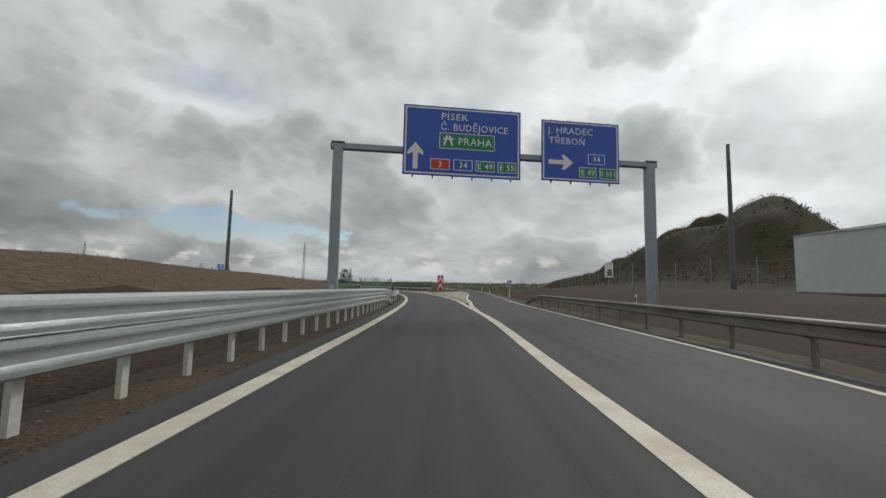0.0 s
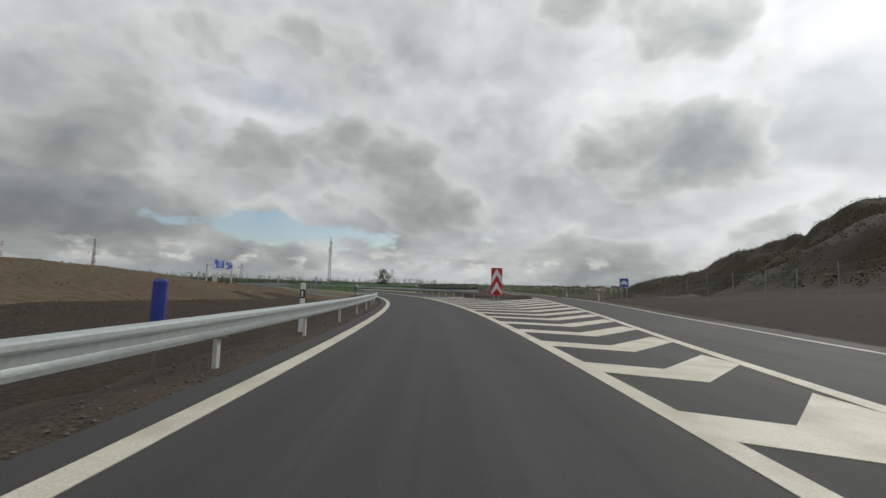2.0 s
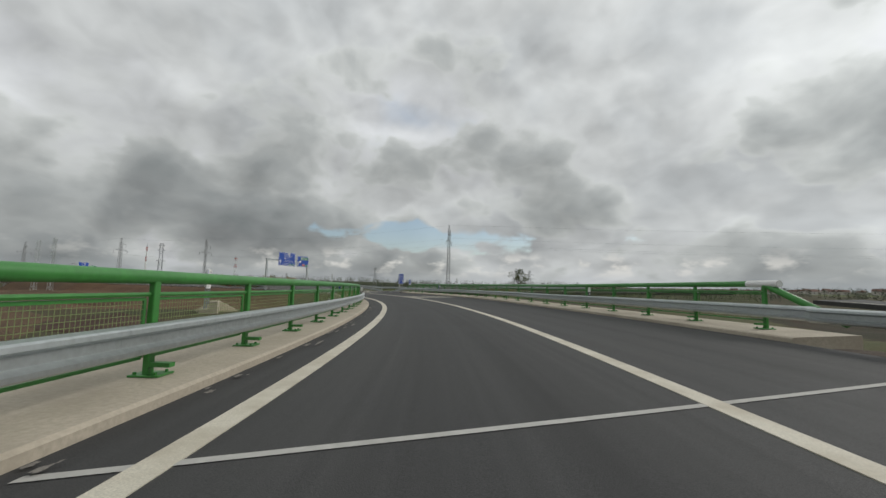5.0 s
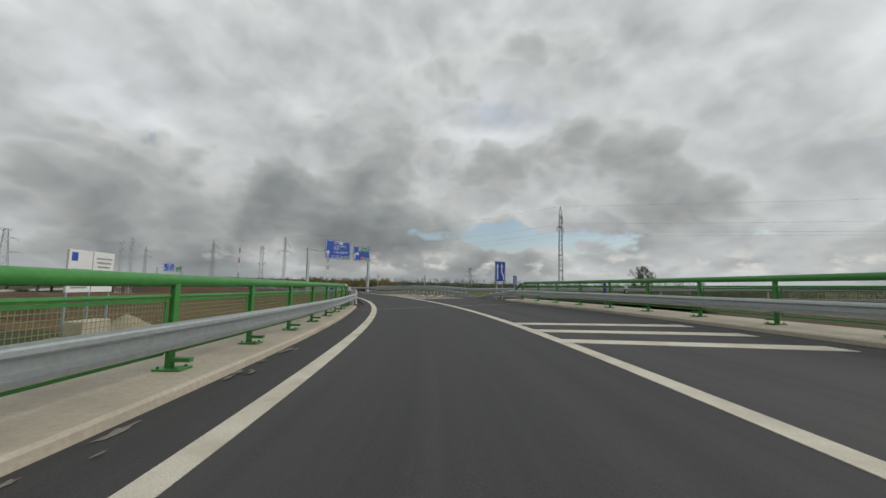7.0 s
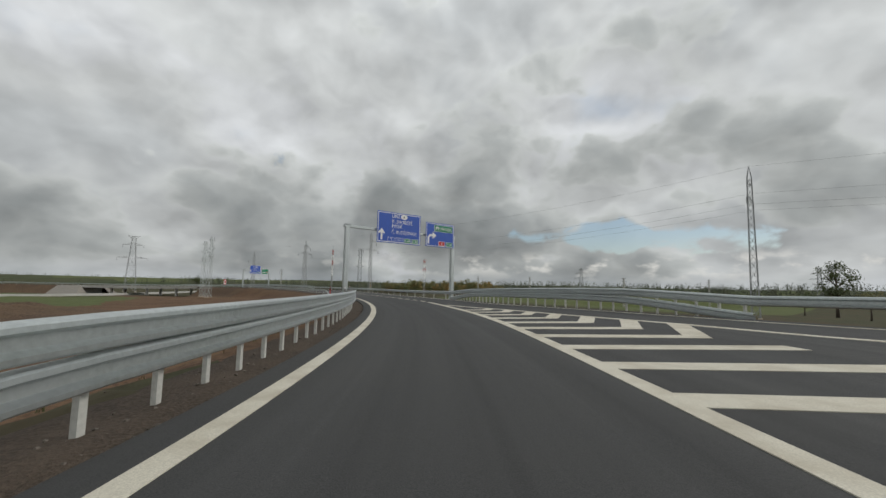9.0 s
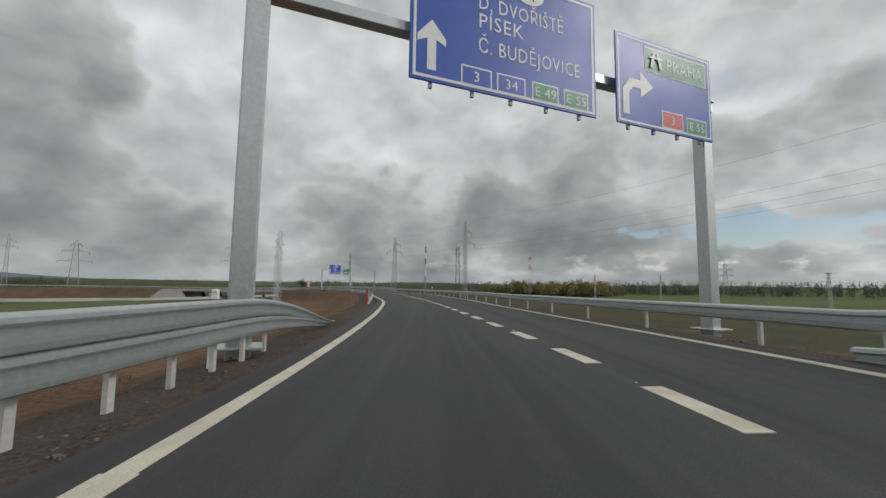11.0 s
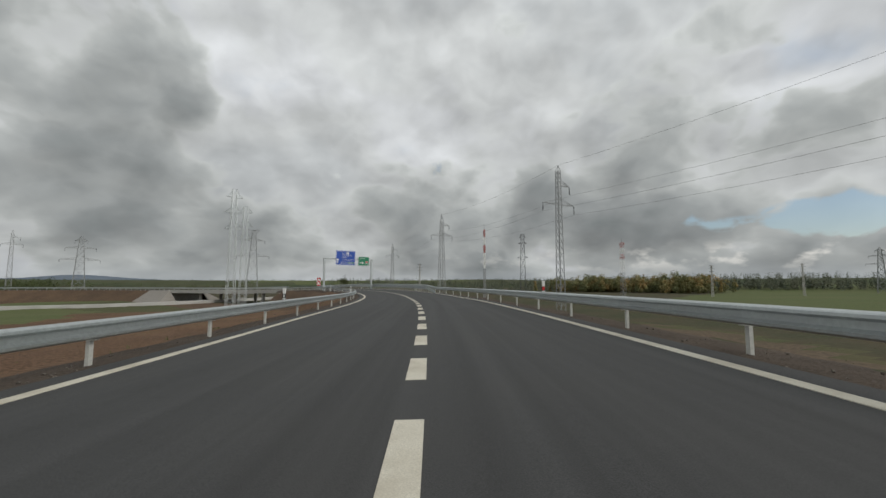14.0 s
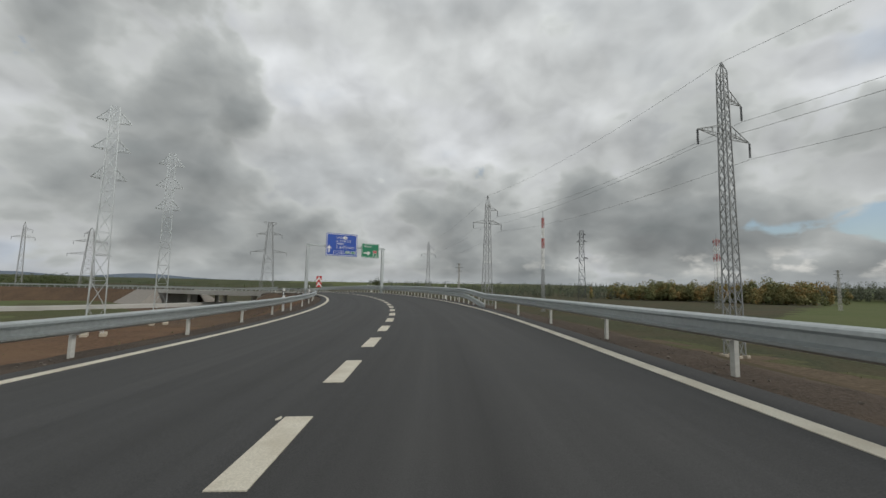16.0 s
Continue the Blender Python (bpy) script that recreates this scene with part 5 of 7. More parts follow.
# motor-road sign with its white car
t, b = post_sign((26.4, 89.4, 0.12), (6, 50, 0), 1.0, 1.08, 1.64, "blue motor road sign with a white car")
outline([(-0.36, 2.02), (0.36, 2.02), (0.36, 2.23), (0.27, 2.27), (0.19, 2.44), (-0.19, 2.44), (-0.27, 2.27), (-0.36, 2.23)], b, "car_symbol", "white car seen from the front")
for x in (-0.27, 0.27):
    bm = bmesh.new()
    box(bm, (0.12, 0.007, 0.11), (x, -0.018, 1.975))
    part("wheel_symbol", bm, M_WHITE, b)
# lane-merge sign: two upward arrows, the right one swinging in
t, b = post_sign((-30.9, 159.9, 0.25), (-14, 148, 0), 0.98, 1.62, 1.42, "blue sign with two merging lane arrows")
outline([(-0.29, 1.60), (-0.19, 1.60), (-0.19, 2.60), (-0.10, 2.56), (-0.24, 2.88), (-0.38, 2.56), (-0.29, 2.60)], b, "arrow", "white arrow")
outline([(0.26, 1.60), (0.36, 1.60), (0.36, 1.85), (0.19, 2.22), (0.19, 2.60), (0.28, 2.56), (0.14, 2.88), (0.0, 2.56), (0.09, 2.60), (0.09, 2.18), (0.26, 1.82)], b, "arrow", "white bent arrow")
t, b = post_sign((-35.2, 174.2, 0.45), (-17, 155, 0), 0.46, 1.15, 1.05, "narrow blue lane sign with white diagonal strokes", posts=1)
for k in range(3):
    outline([(-0.16, 1.16 + 0.32 * k), (-0.04, 1.16 + 0.32 * k), (0.16, 1.42 + 0.32 * k), (0.04, 1.42 + 0.32 * k)], b, "stroke", "white stroke")


# ---- delineator posts ----
def delineator(top=M_WHITE, band=M_BLACK, h=1.05, name="delineator_post", label="white plastic delineator post with a black band"):
    t = thing(name, Matrix.Identity(4), label, "delineator post", "delineator posts")
    bm = bmesh.new()
    box(bm, (0.12, 0.05, h + 0.3), (0, 0, (h - 0.3) / 2), 0.015)
    box(bm, (0.10, 0.07, 0.05), (0, 0, h - 0.03), 0.01)
    part("post", bm, top, t)
    bm = bmesh.new()
    box(bm, (0.126, 0.056, 0.24), (0, 0, h - 0.27), 0.012)
    b = part("band", bm, band, t, "dark band")
    bm = bmesh.new()
    box(bm, (0.05, 0.006, 0.15), (0, -0.031, h - 0.27))
    part("reflector", bm, M_WHITE if top is not M_RED_POST else M_BLACK, b, "small reflector")
    return t


first = delineator()
first.matrix_basis = Matrix.Translation(P(50.8, -3.35, 0.12)) @ Euler((0, 0, radians(heading(50.8)))).to_matrix().to_4x4()
for s, d, z in ((98.2, -3.3, 0.12), (303, -7.3, 0.1), (330, -7.2, 0.1), (345, 4.1, 0.1), (315, 4.05, 0.1),
                (20.5, 9.8, -0.1), (49.8, 11.0, -0.05), (77.5, 18.9, -0.05), (92, 25, 0), (204, -3.6, 0.1)):
    copy_thing(first, Matrix.Translation(P(s, d, z)) @ Euler((0, 0, radians(heading(s)))).to_matrix().to_4x4())
# posts wrapped in blue film
blue = thing("marker_post", Matrix.Identity(4), "slim post wrapped in dark blue film behind the rail", "marker post", "wrapped posts")
bm = bmesh.new()
tube(bm, [(0, 0, -0.4), (0, 0, 0.6)], 0.022, 8)
part("shaft", bm, M_STEEL_DIRTY, blue)
bm = bmesh.new()
box(bm, (0.17, 0.10, 0.60), (0, 0, 0.84), 0.035)
part("film", bm, M_BLUE_WRAP, blue, "crumpled dark blue film")
blue.matrix_basis = Matrix.Translation(P(45.4, -3.5, 0.02))
for s, d, z in ((96.4, -3.75, 0.0), (152.5, -3.75, 0.0), (93.1, 8.34, 0.05), (153, 9.5, 0.1)):
    copy_thing(blue, Matrix.Translation(P(s, d, z)) @ Euler((0, 0, radians(heading(s)))).to_matrix().to_4x4())
red = delineator(M_RED_POST, M_BLACK, 1.18, "marker_post", "red plastic marker post with a dark band")
red.matrix_basis = Matrix.Translation(P(227.2, -4.02, -0.06)) @ Euler((0, 0, radians(heading(227)))).to_matrix().to_4x4()


# short delineators clamped on the bridge's crash beams
def rail_delineator(s, d, glow=None, h=0.72, label="short white delineator with a black band clamped on the crash beam"):
    t = thing("delineator_post", Matrix.Translation(P(s, d, h)) @ Euler((0, 0, radians(heading(s)))).to_matrix().to_4x4(), label, "delineator post", "rail delineators")
    bm = bmesh.new()
    box(bm, (0.12, 0.045, 0.44), (0, 0, 0.22), 0.014)
    post = part("post", bm, M_WHITE, t)
    bm = bmesh.new()
    box(bm, (0.126, 0.051, 0.19), (0, 0, 0.13), 0.012)
    band = part("band", bm, M_BLACK, post, "slanted black band")
    bm = bmesh.new()
    box(bm, (0.085 if glow else 0.05, 0.006, 0.15 if glow else 0.10), (0, -0.028, 0.13))
    part("reflector", bm, glow or M_WHITE, band, "orange-red reflector" if glow else "small white reflector")
    bm = bmesh.new()
    box(bm, (0.05, 0.10, 0.06), (0, 0.01, 0.0), 0.006)
    part("clamp", bm, M_STEEL, t)


for s, d in ((125.3, -3.02), (155.6, -3.16), (118.0, wide(118) + 0.55), (149.0, wide(149) + 0.55)):
    rail_delineator(s, d)
rail_delineator(265.1, -6.08, h=0.74, label="short white delineator with a black band on the verge rail")
for s in (265.05, 345.0):
    rail_delineator(s, D_RAIL_R2(s) + 0.03, M_SIGN_RED, 0.74, "short white delineator with an orange-red reflector on the rail")

# ---- beyond the slip road: hoarding, banner, fence, poles ----
def rest(x, y, drop=0.0):
    return Vector((x, y, ground_z(x, y) - drop))


def pole(x, y, top, r0, r1, label):
    z = ground_z(x, y)
    t = thing("utility_pole", Matrix.Translation((x, y, z)), label, "pole", "bare poles")
    bm = bmesh.new()
    n = 6
    tube(bm, [(0, 0, -0.6 + (top - z + 0.6) * k / n) for k in range(n + 1)], [r0 + (r1 - r0) * k / n for k in range(n + 1)], 10)
    part("shaft", bm, M_WOOD_POLE, t, smooth=True)
    bm = bmesh.new()
    tube(bm, [(0, 0, top - z - 0.02), (0, 0, top - z + 0.06)], [r1 * 1.1, r1 * 0.5], 10)
    part("cap", bm, M_STEEL_GREY, t)
    return t


pole(-14.6, 39.2, 9.5, 0.17, 0.12, "bare dark wooden pole on the brown bank")
pole(25.7, 28.1, 12.6, 0.20, 0.13, "tall bare dark wooden pole beside the white hoarding")


def hoarding(s0, s1, d, height, panels):
    """A long pale sheet wall in panels, with posts behind and a capping strip."""
    t = thing("hoarding", Matrix.Identity(4), "long pale grey-green sheet wall on the bank", "wall")
    for i in range(panels):
        a, b = s0 + (s1 - s0) * i / panels, s0 + (s1 - s0) * (i + 1) / panels
        pa, pb = P(a, d, 0), P(b, d, 0)
        z = 1.25
        bm = bmesh.new()
        bar(bm, (pa.x, pa.y, z + height / 2), (pb.x, pb.y, z + height / 2), 0.05, height)
        part("panel", bm, M_HOARDING, t)
        bm = bmesh.new()
        pb = P(a, d + 0.11, 0)
        bar(bm, (pb.x, pb.y, ground_z(pb.x, pb.y) - 0.4), (pb.x, pb.y, z + height - 0.02), 0.12)
        part("post", bm, M_STEEL_GREY, t)
    pa, pb = P(s0, d, 0), P(s1, d, 0)
    bm = bmesh.new()
    bar(bm, (pa.x, pa.y, 1.25 + height + 0.04), (pb.x, pb.y, 1.25 + height + 0.04), 0.12, 0.06)
    part("capping", bm, M_STEEL, t)
    return t


hoarding(-14, 23.5, 21.0, 3.25, 12)

# white banner on two stakes, its writing too far to read
bp = rest(25.9, 46.3)
banner = thing("banner", facing(bp, (2.5, 20, 0)), "white upright banner with dark illegible writing", "banner")
bm = bmesh.new()
box(bm, (0.95, 0.03, 1.75), (0, 0, 3.55 - bp.z), 0.01)
face = part("cloth", bm, M_WHITE, banner)
for x in (-0.44, 0.44):
    bm = bmesh.new()
    bar(bm, (x, 0.035, -0.4), (x, 0.035, 4.4 - bp.z), 0.05)
    part("stake", bm, M_WOOD_POLE, banner)
for w, z in ((0.45, -0.05), (0.6, -0.32), (0.5, -0.58)):
    bm = bmesh.new()
    box(bm, (w, 0.006, 0.2), (0.08, -0.019, 3.55 - bp.z + z))
    part("writing_bar", bm, M_BLACK, face)


def fence(points, height, step, label, material):
    """A wire fence: round posts along a line over the ground, three wires."""
    t = thing("wire_fence", Matrix.Identity(4), label, "fence")
    tops = []
    bm = bmesh.new()
    tube(bm, [(0, 0, -0.4), (0, 0, height)], 0.035, 7)
    first_post = None
    for (x0, y0), (x1, y1) in zip(points, points[1:]):
        n = max(int(math.hypot(x1 - x0, y1 - y0) / step), 1)
        for k in range(n):
            p = rest(x0 + (x1 - x0) * k / n, y0 + (y1 - y0) * k / n)
            lean = Euler((random.uniform(-0.03, 0.03), random.uniform(-0.03, 0.03), 0)).to_matrix().to_4x4()
            m = Matrix.Translation(p) @ lean @ Matrix.Diagonal((1, 1, random.uniform(0.9, 1.1), 1))
            if first_post is None:
                first_post = part("post", bm, material, t)
                first_post.matrix_basis = m
            else:
                same_mesh(first_post, m, t)
            tops.append(p)
    for k in range(4):
        bm = bmesh.new()
        tube(bm, [p + Vector((0, 0, height * (0.2 + 0.22 * k))) for p in tops], 0.005, 4)
        part("wire", bm, M_STEEL_GREY, t)
    return t


random.seed(11)
fence([(29.5, 25), (30, 45), (33, 62), (36, 80), (38, 100), (46, 122), (58, 140)], 2.9, 4.2, "tall wire fence with thin grey posts below the hill", M_LATTICE)

# rusty red frames of stacked site material by the hill's foot
for x, y, h in ((33.5, 33.5, 2.4), (35.8, 33.0, 2.6), (38.0, 36.0, 2.2)):
    p = rest(x, y)
    t = thing("site_frame", facing(p, (0, 5, 0)), "rusty red steel frame standing by the hill", "steel frame", "rusty site frames")
    for a, b in (((-0.8, 0, -0.1), (-0.8, 0, h)), ((0.8, 0, -0.1), (0.8, 0, h)), ((-0.85, 0, h), (0.85, 0, h)), ((-0.8, 0, 0.4), (0.8, 0, 0.4))):
        bm = bmesh.new()
        bar(bm, a, b, 0.06)
        part("bar", bm, M_ORANGE, t)

# ---- soil heaps ----


def heap(x, y, r, h, seed, material, label, name="soil_mound", stretch=1.0, turn=0.0):
    """A loose heap with a lumpy outline."""
    n_r, n_a = 14, 40
    verts, faces = [], []
    z0 = ground_z(x, y)
    a0 = radians(turn)
    for i in range(n_r + 1):
        q = i / n_r
        for j in range(n_a):
            a = 2 * math.pi * j / n_a
            rr = r * q * (1 + 0.22 * noise.noise(Vector((math.cos(a) * 1.5, math.sin(a) * 1.5, seed))))
            u, v = rr * math.cos(a) * stretch, rr * math.sin(a)
            px, py = x + u * math.cos(a0) - v * math.sin(a0), y + u * math.sin(a0) + v * math.cos(a0)
            fall = max(0.0, 1 - q) ** 0.9
            z = h * fall * (1 + 0.35 * noise.noise(Vector((px * 0.5, py * 0.5, seed)))) + 0.18 * noise.noise(Vector((px * 1.6, py * 1.6, seed))) * fall ** 0.4
            verts.append((px, py, z - (0.35 if i == n_r else 0)))
    for i in range(n_r):
        for j in range(n_a):
            a, b = i * n_a + j, i * n_a + (j + 1) % n_a
            faces.append((a, b, b + n_a, a + n_a))
    under = ground_height(np.array([v[0] for v in verts]), np.array([v[1] for v in verts]))[0]
    verts = [(vx, vy, vz + g) for (vx, vy, vz), g in zip(verts, under)]
    return tagged(finish(name, verts, faces, material, smooth=True), label, "heap", "heaps of loose soil")


q = P(92.5, 12.6)
heap(q.x, q.y, 5.0, 1.05, 1.0, M_MUD, "low reddish brown soil heap on the junction nose", stretch=1.7, turn=120)
heap(-48, 128, 5.5, 1.3, 2.0, M_MUD, "dark earth heap on the building site", stretch=1.5, turn=20)
heap(50, 134, 17, 5.0, 5.0, M_MUD, "tall reddish brown earth bank beyond the slip road", stretch=1.7, turn=60)
heap(-50.3, 142.6, 2.6, 1.5, 3.0, M_SAND, "pale sand heap below the bridge", name="sand_heap")
heap(-62, 120, 9, 1.6, 4.0, M_SOIL, "brown earth heap on the building site", stretch=1.8, turn=-10)
heap(-100, 150, 12, 1.6, 6.0, M_SOIL, "brown earth heap on the building site", stretch=2.0, turn=30)
heap(-44, 96, 10, 1.3, 7.0, M_SOIL, "wide low earth heap on the building site", stretch=1.7, turn=-35)
heap(-76, 146, 5, 1.4, 8.0, M_SOIL, "brown earth heap on the building site", stretch=1.6, turn=15)

# concrete block below the bridge
p = rest(-47.7, 139.6)
bm = bmesh.new()
box(bm, (2.4, 1.0, 1.7), (0, 0, 0.65), 0.06)
o = part("concrete_block", bm, M_CONCRETE)
o.matrix_basis = Matrix.Translation(p) @ Euler((0, 0, 2.26)).to_matrix().to_4x4()
tagged(o, "pale concrete block lying below the bridge", "concrete block")


# ---- information boards on the site ----
p = rest(-49.4, 140.1)
t = thing("information_board", facing(p, (p.x + 7.6, p.y + 6.5, 0)), "white project board with a blue panel and illegible text", "information board")
for x, w in ((-1.05, 2.0), (1.05, 2.05)):
    bm = bmesh.new()
    box(bm, (w, 0.13, 2.48), (x, 0.04, 1.62 - p.z), 0.01)
    b = part("panel", bm, M_WHITE, t)
    if x < 0:
        bm = bmesh.new()
        box(bm, (0.5, 0.008, 0.5), (x - 0.55, -0.033, 2.45 - p.z))
        part("blue_panel", bm, M_BLUE, b, "blue square emblem")
    for k in range(5):
        bm = bmesh.new()
        box(bm, (w * (0.75 - 0.08 * (k % 3)), 0.006, 0.10), (x, -0.032, (2.45 if x > 0 else 1.7) - 0.26 * k - p.z))
        part("writing_bar", bm, M_STEEL, b)
for x in (-1.9, 0.0, 1.9):
    bm = bmesh.new()
    bar(bm, (x, 0.09, -0.5), (x, 0.09, 2.8 - p.z), 0.12)
    part("post", bm, M_STEEL_GREY, t)
    bm = bmesh.new()
    box(bm, (0.9, 1.2, 0.7), (x, 0.09, 0.15), 0.08)
    part("footing", bm, M_CONCRETE, t, "rough concrete footing")


# ---- broken concrete and pale sacks left on the site ----
p = rest(-92.0, 150.6)
t = thing("rubble_pile", Matrix.Translation(p), "small pile of broken concrete and pale sacks on soil", "rubble")
rnd = random.Random(81)
for k in range(16):
    bm = bmesh.new()
    w = rnd.uniform(0.35, 0.9)
    box(bm, (w, w * rnd.uniform(0.5, 0.9), w * rnd.uniform(0.4, 0.7)), (0, 0, 0), 0.06 * w)
    for v_ in bm.verts:
        v_.co += Vector((rnd.uniform(-1, 1), rnd.uniform(-1, 1), rnd.uniform(-1, 1))) * 0.06 * w
    a_, r_ = rnd.uniform(0, 6.28), rnd.uniform(0, 1.5)
    o = part("chunk", bm, (M_CONCRETE, M_SOIL, M_CONCRETE_PALE)[k % 3], t)
    o.matrix_basis = Matrix.Translation((math.cos(a_) * r_ * 1.4, math.sin(a_) * r_, 0.15 + max(0.0, 0.9 - 0.6 * r_))) @ Euler((rnd.uniform(-0.5, 0.5), rnd.uniform(-0.5, 0.5), a_)).to_matrix().to_4x4()


# ---- lattice masts ----
def lattice(bm, legs, z0, z1, w0, w1, bays, leg_w, brace_w):
    """Legs and crossed braces of a tapering lattice tower."""
    def corner(k, z):
        w = (w0 + (w1 - w0) * (z - z0) / (z1 - z0)) / 2
        sx, sy = ((-1, -1), (1, -1), (1, 1), (-1, 1))[k]
        return Vector((sx * w, sy * w, z))
    # bay heights shrink upwards with the width
    zs = [z0]
    q = (w1 / w0) ** (1 / bays)
    hs = [q ** k for k in range(bays)]
    tot = sum(hs)
    for h in hs:
        zs.append(zs[-1] + h * (z1 - z0) / tot)
    for k in range(4):
        bar(bm, corner(k, z0 - 0.4), corner(k, z1), leg_w)
        for a, b in zip(zs, zs[1:]):
            k2 = (k + 1) % 4
            bar(bm, corner(k, a), corner(k2, b), brace_w)
            bar(bm, corner(k2, a), corner(k, b), brace_w)
            if bays < 14:
                bar(bm, corner(k, b), corner(k2, b), brace_w)


def insulator(bm, p, n=7, drop=1.3):
    for k in range(n):
        z = p.z - 0.1 - drop * k / n
        r = bmesh.ops.create_cone(bm, segments=6, radius1=0.11, radius2=0.05, depth=drop / n * 0.8, cap_ends=True)
        bmesh.ops.translate(bm, vec=(p.x, p.y, z), verts=r["verts"])
    return Vector((p.x, p.y, p.z - drop - 0.15))


def arm_mesh(bm, z, reach, half, depth, w=0.05):
    """A tapering triangular cross-arm out to x = reach."""
    s = 1 if reach > 0 else -1
    tip = Vector((reach, 0, z + 0.02))
    for y in (-half, half):
        bar(bm, (s * half, y, z), tip, w)
        bar(bm, (s * half, y, z + depth), tip, w)
    n = 4
    for k in range(1, n):
        q = k / n
        x = s * half + (reach - s * half) * q
        y, dz = half * (1 - q), depth * (1 - q)
        bar(bm, (x, -y, z), (x, y, z), w * 0.7)
        bar(bm, (x, y, z), (x, y, z + dz), w * 0.7)
        bar(bm, (x, -y, z), (x, -y, z + dz), w * 0.7)
    return tip


WIRE_ENDS = {}


def pylon(key, x, y, top, turn, base_w, top_w, arms, label, bays=12, material=None, peak=0.0, leg=0.095, brace=0.045, strings=True, base=None, horns=0.0):
    """A lattice pylon; arms: (height below the top, reach), negative reaches point to the other side."""
    z0 = ground_z(x, y) if base is None else base
    h = top - z0
    t = thing("lattice_pylon", Matrix.Translation((x, y, z0)) @ Euler((0, 0, radians(turn))).to_matrix().to_4x4(), label, "pylon", "power pylons")
    material = material or M_LATTICE
    bm = bmesh.new()
    lattice(bm, 4, 0, h - peak, base_w, top_w, bays, leg, brace)
    if peak:
        for k in range(4):
            sx, sy = ((-1, -1), (1, -1), (1, 1), (-1, 1))[k]
            bar(bm, (sx * top_w / 2, sy * top_w / 2, h - peak), (0, 0, h), leg * 0.8)
    for sx in (-1, 1) if horns else ():
        for sy in (-1, 1):
            bar(bm, (sx * top_w / 2, sy * top_w / 2, h - peak - 1.2), (sx * horns, 0, h + 0.4), leg * 0.7)
            bar(bm, (-sx * top_w / 2, sy * top_w / 2, h - peak), (sx * horns, 0, h + 0.4), leg * 0.6)
        bar(bm, (0, 0, h - peak), (sx * horns, 0, h + 0.4), leg * 0.6)
    part("tower", bm, material, t)
    ends = []
    for down, reach in arms:
        z = h - down
        half = (top_w + (base_w - top_w) * max(0, (h - peak - z)) / (h - peak)) / 2
        bm = bmesh.new()
        tip = arm_mesh(bm, z, reach, half, 0.9, leg * 0.6)
        part("cross_arm", bm, material, t)
        if strings:
            bm = bmesh.new()
            e = insulator(bm, tip)
            part("insulator", bm, M_LATTICE_DARK, t, "dark insulator string")
            ends.append(t.matrix_basis @ e)
        else:
            ends.append(t.matrix_basis @ tip)
    for sx in (-1, 1):
        for sy in (-1, 1):
            bm = bmesh.new()
            box(bm, (0.5, 0.5, 0.7), (sx * base_w / 2, sy * base_w / 2, -0.1), 0.04)
            part("footing", bm, M_CONCRETE, t)
    WIRE_ENDS[key] = ends + [t.matrix_basis @ Vector((0, 0, h))]
    return t


one_side = ((3.4, 2.6), (6.6, 3.6), (6.6, -3.6))
pylon("line_a", -50.6, 250.5, 25.8, 90, 1.3, 0.7, one_side, "slender grey lattice pylon with one upper arm", bays=18, peak=2.2)
pylon("line_b", -162.2, 241.5, 21.0, 98, 1.05, 0.55, one_side, "grey lattice pylon with three arms beside the bend", bays=22, peak=0.9, leg=0.085, brace=0.04)
pylon("line_c", -223.6, 246.6, 22.8, 95, 2.0, 0.8, one_side, "grey lattice pylon with three arms", bays=14, peak=2.0)
pylon("line_z", 240.0, 300.0, 24.5, 92, 1.9, 0.75, one_side, "distant slender lattice pylon", bays=12, peak=2.2)
pylon("line_d", -330.0, 262.0, 24.0, 92, 2.0, 0.8, one_side, "distant grey lattice pylon", bays=10, peak=2.0)
short = ((1.2, 1.15), (1.2, -1.15), (3.6, 1.25), (3.6, -1.25), (6.0, 1.15), (6.0, -1.15))
pylon("twin_a", -176.3, 192.7, 15.4, 110, 1.15, 0.6, short, "slim pale lattice mast with short arms and no wires", bays=11, strings=False, leg=0.055, brace=0.028, material=M_STEEL)
pylon("twin_b", -187.0, 193.8, 14.9, 105, 1.15, 0.6, short, "slim pale lattice mast with short arms and no wires", bays=11, strings=False, leg=0.055, brace=0.028, material=M_STEEL)
wide_arms = ((4.6, 4.6), (4.6, -4.6), (11.6, 6.6), (11.6, -6.6))
tri_arms = ((2.6, 2.2), (2.6, -2.2), (6.0, 5.4), (6.0, -5.4), (11.2, 7.0), (11.2, -7.0))
pylon("big_a", -311.5, 191.8, 25.6, 88, 5.2, 1.5, wide_arms, "large double-arm lattice pylon with horned top", bays=9, leg=0.14, brace=0.065, horns=2.6)
pylon("big_b", -343.8, 119.9, 23.6, 105, 5.0, 1.5, tri_arms, "large lattice pylon with wide double arms far off", bays=9, leg=0.15, brace=0.07, peak=1.6)
pylon("big_c", -240, 560, 26.0, 25, 5.0, 1.5, tri_arms, "large lattice pylon with wide double arms far off", bays=9, leg=0.26, brace=0.14, peak=1.6)
pylon("big_d", -60, 640, 27.0, 10, 5.0, 1.5, tri_arms, "large lattice pylon with wide double arms far off", bays=9, leg=0.26, brace=0.14, peak=1.6)
pylon("thin_a", -356, 91, 26.0, 110, 2.2, 0.8, one_side, "tall thin lattice pylon far off", bays=12, leg=0.11, brace=0.06, peak=2)
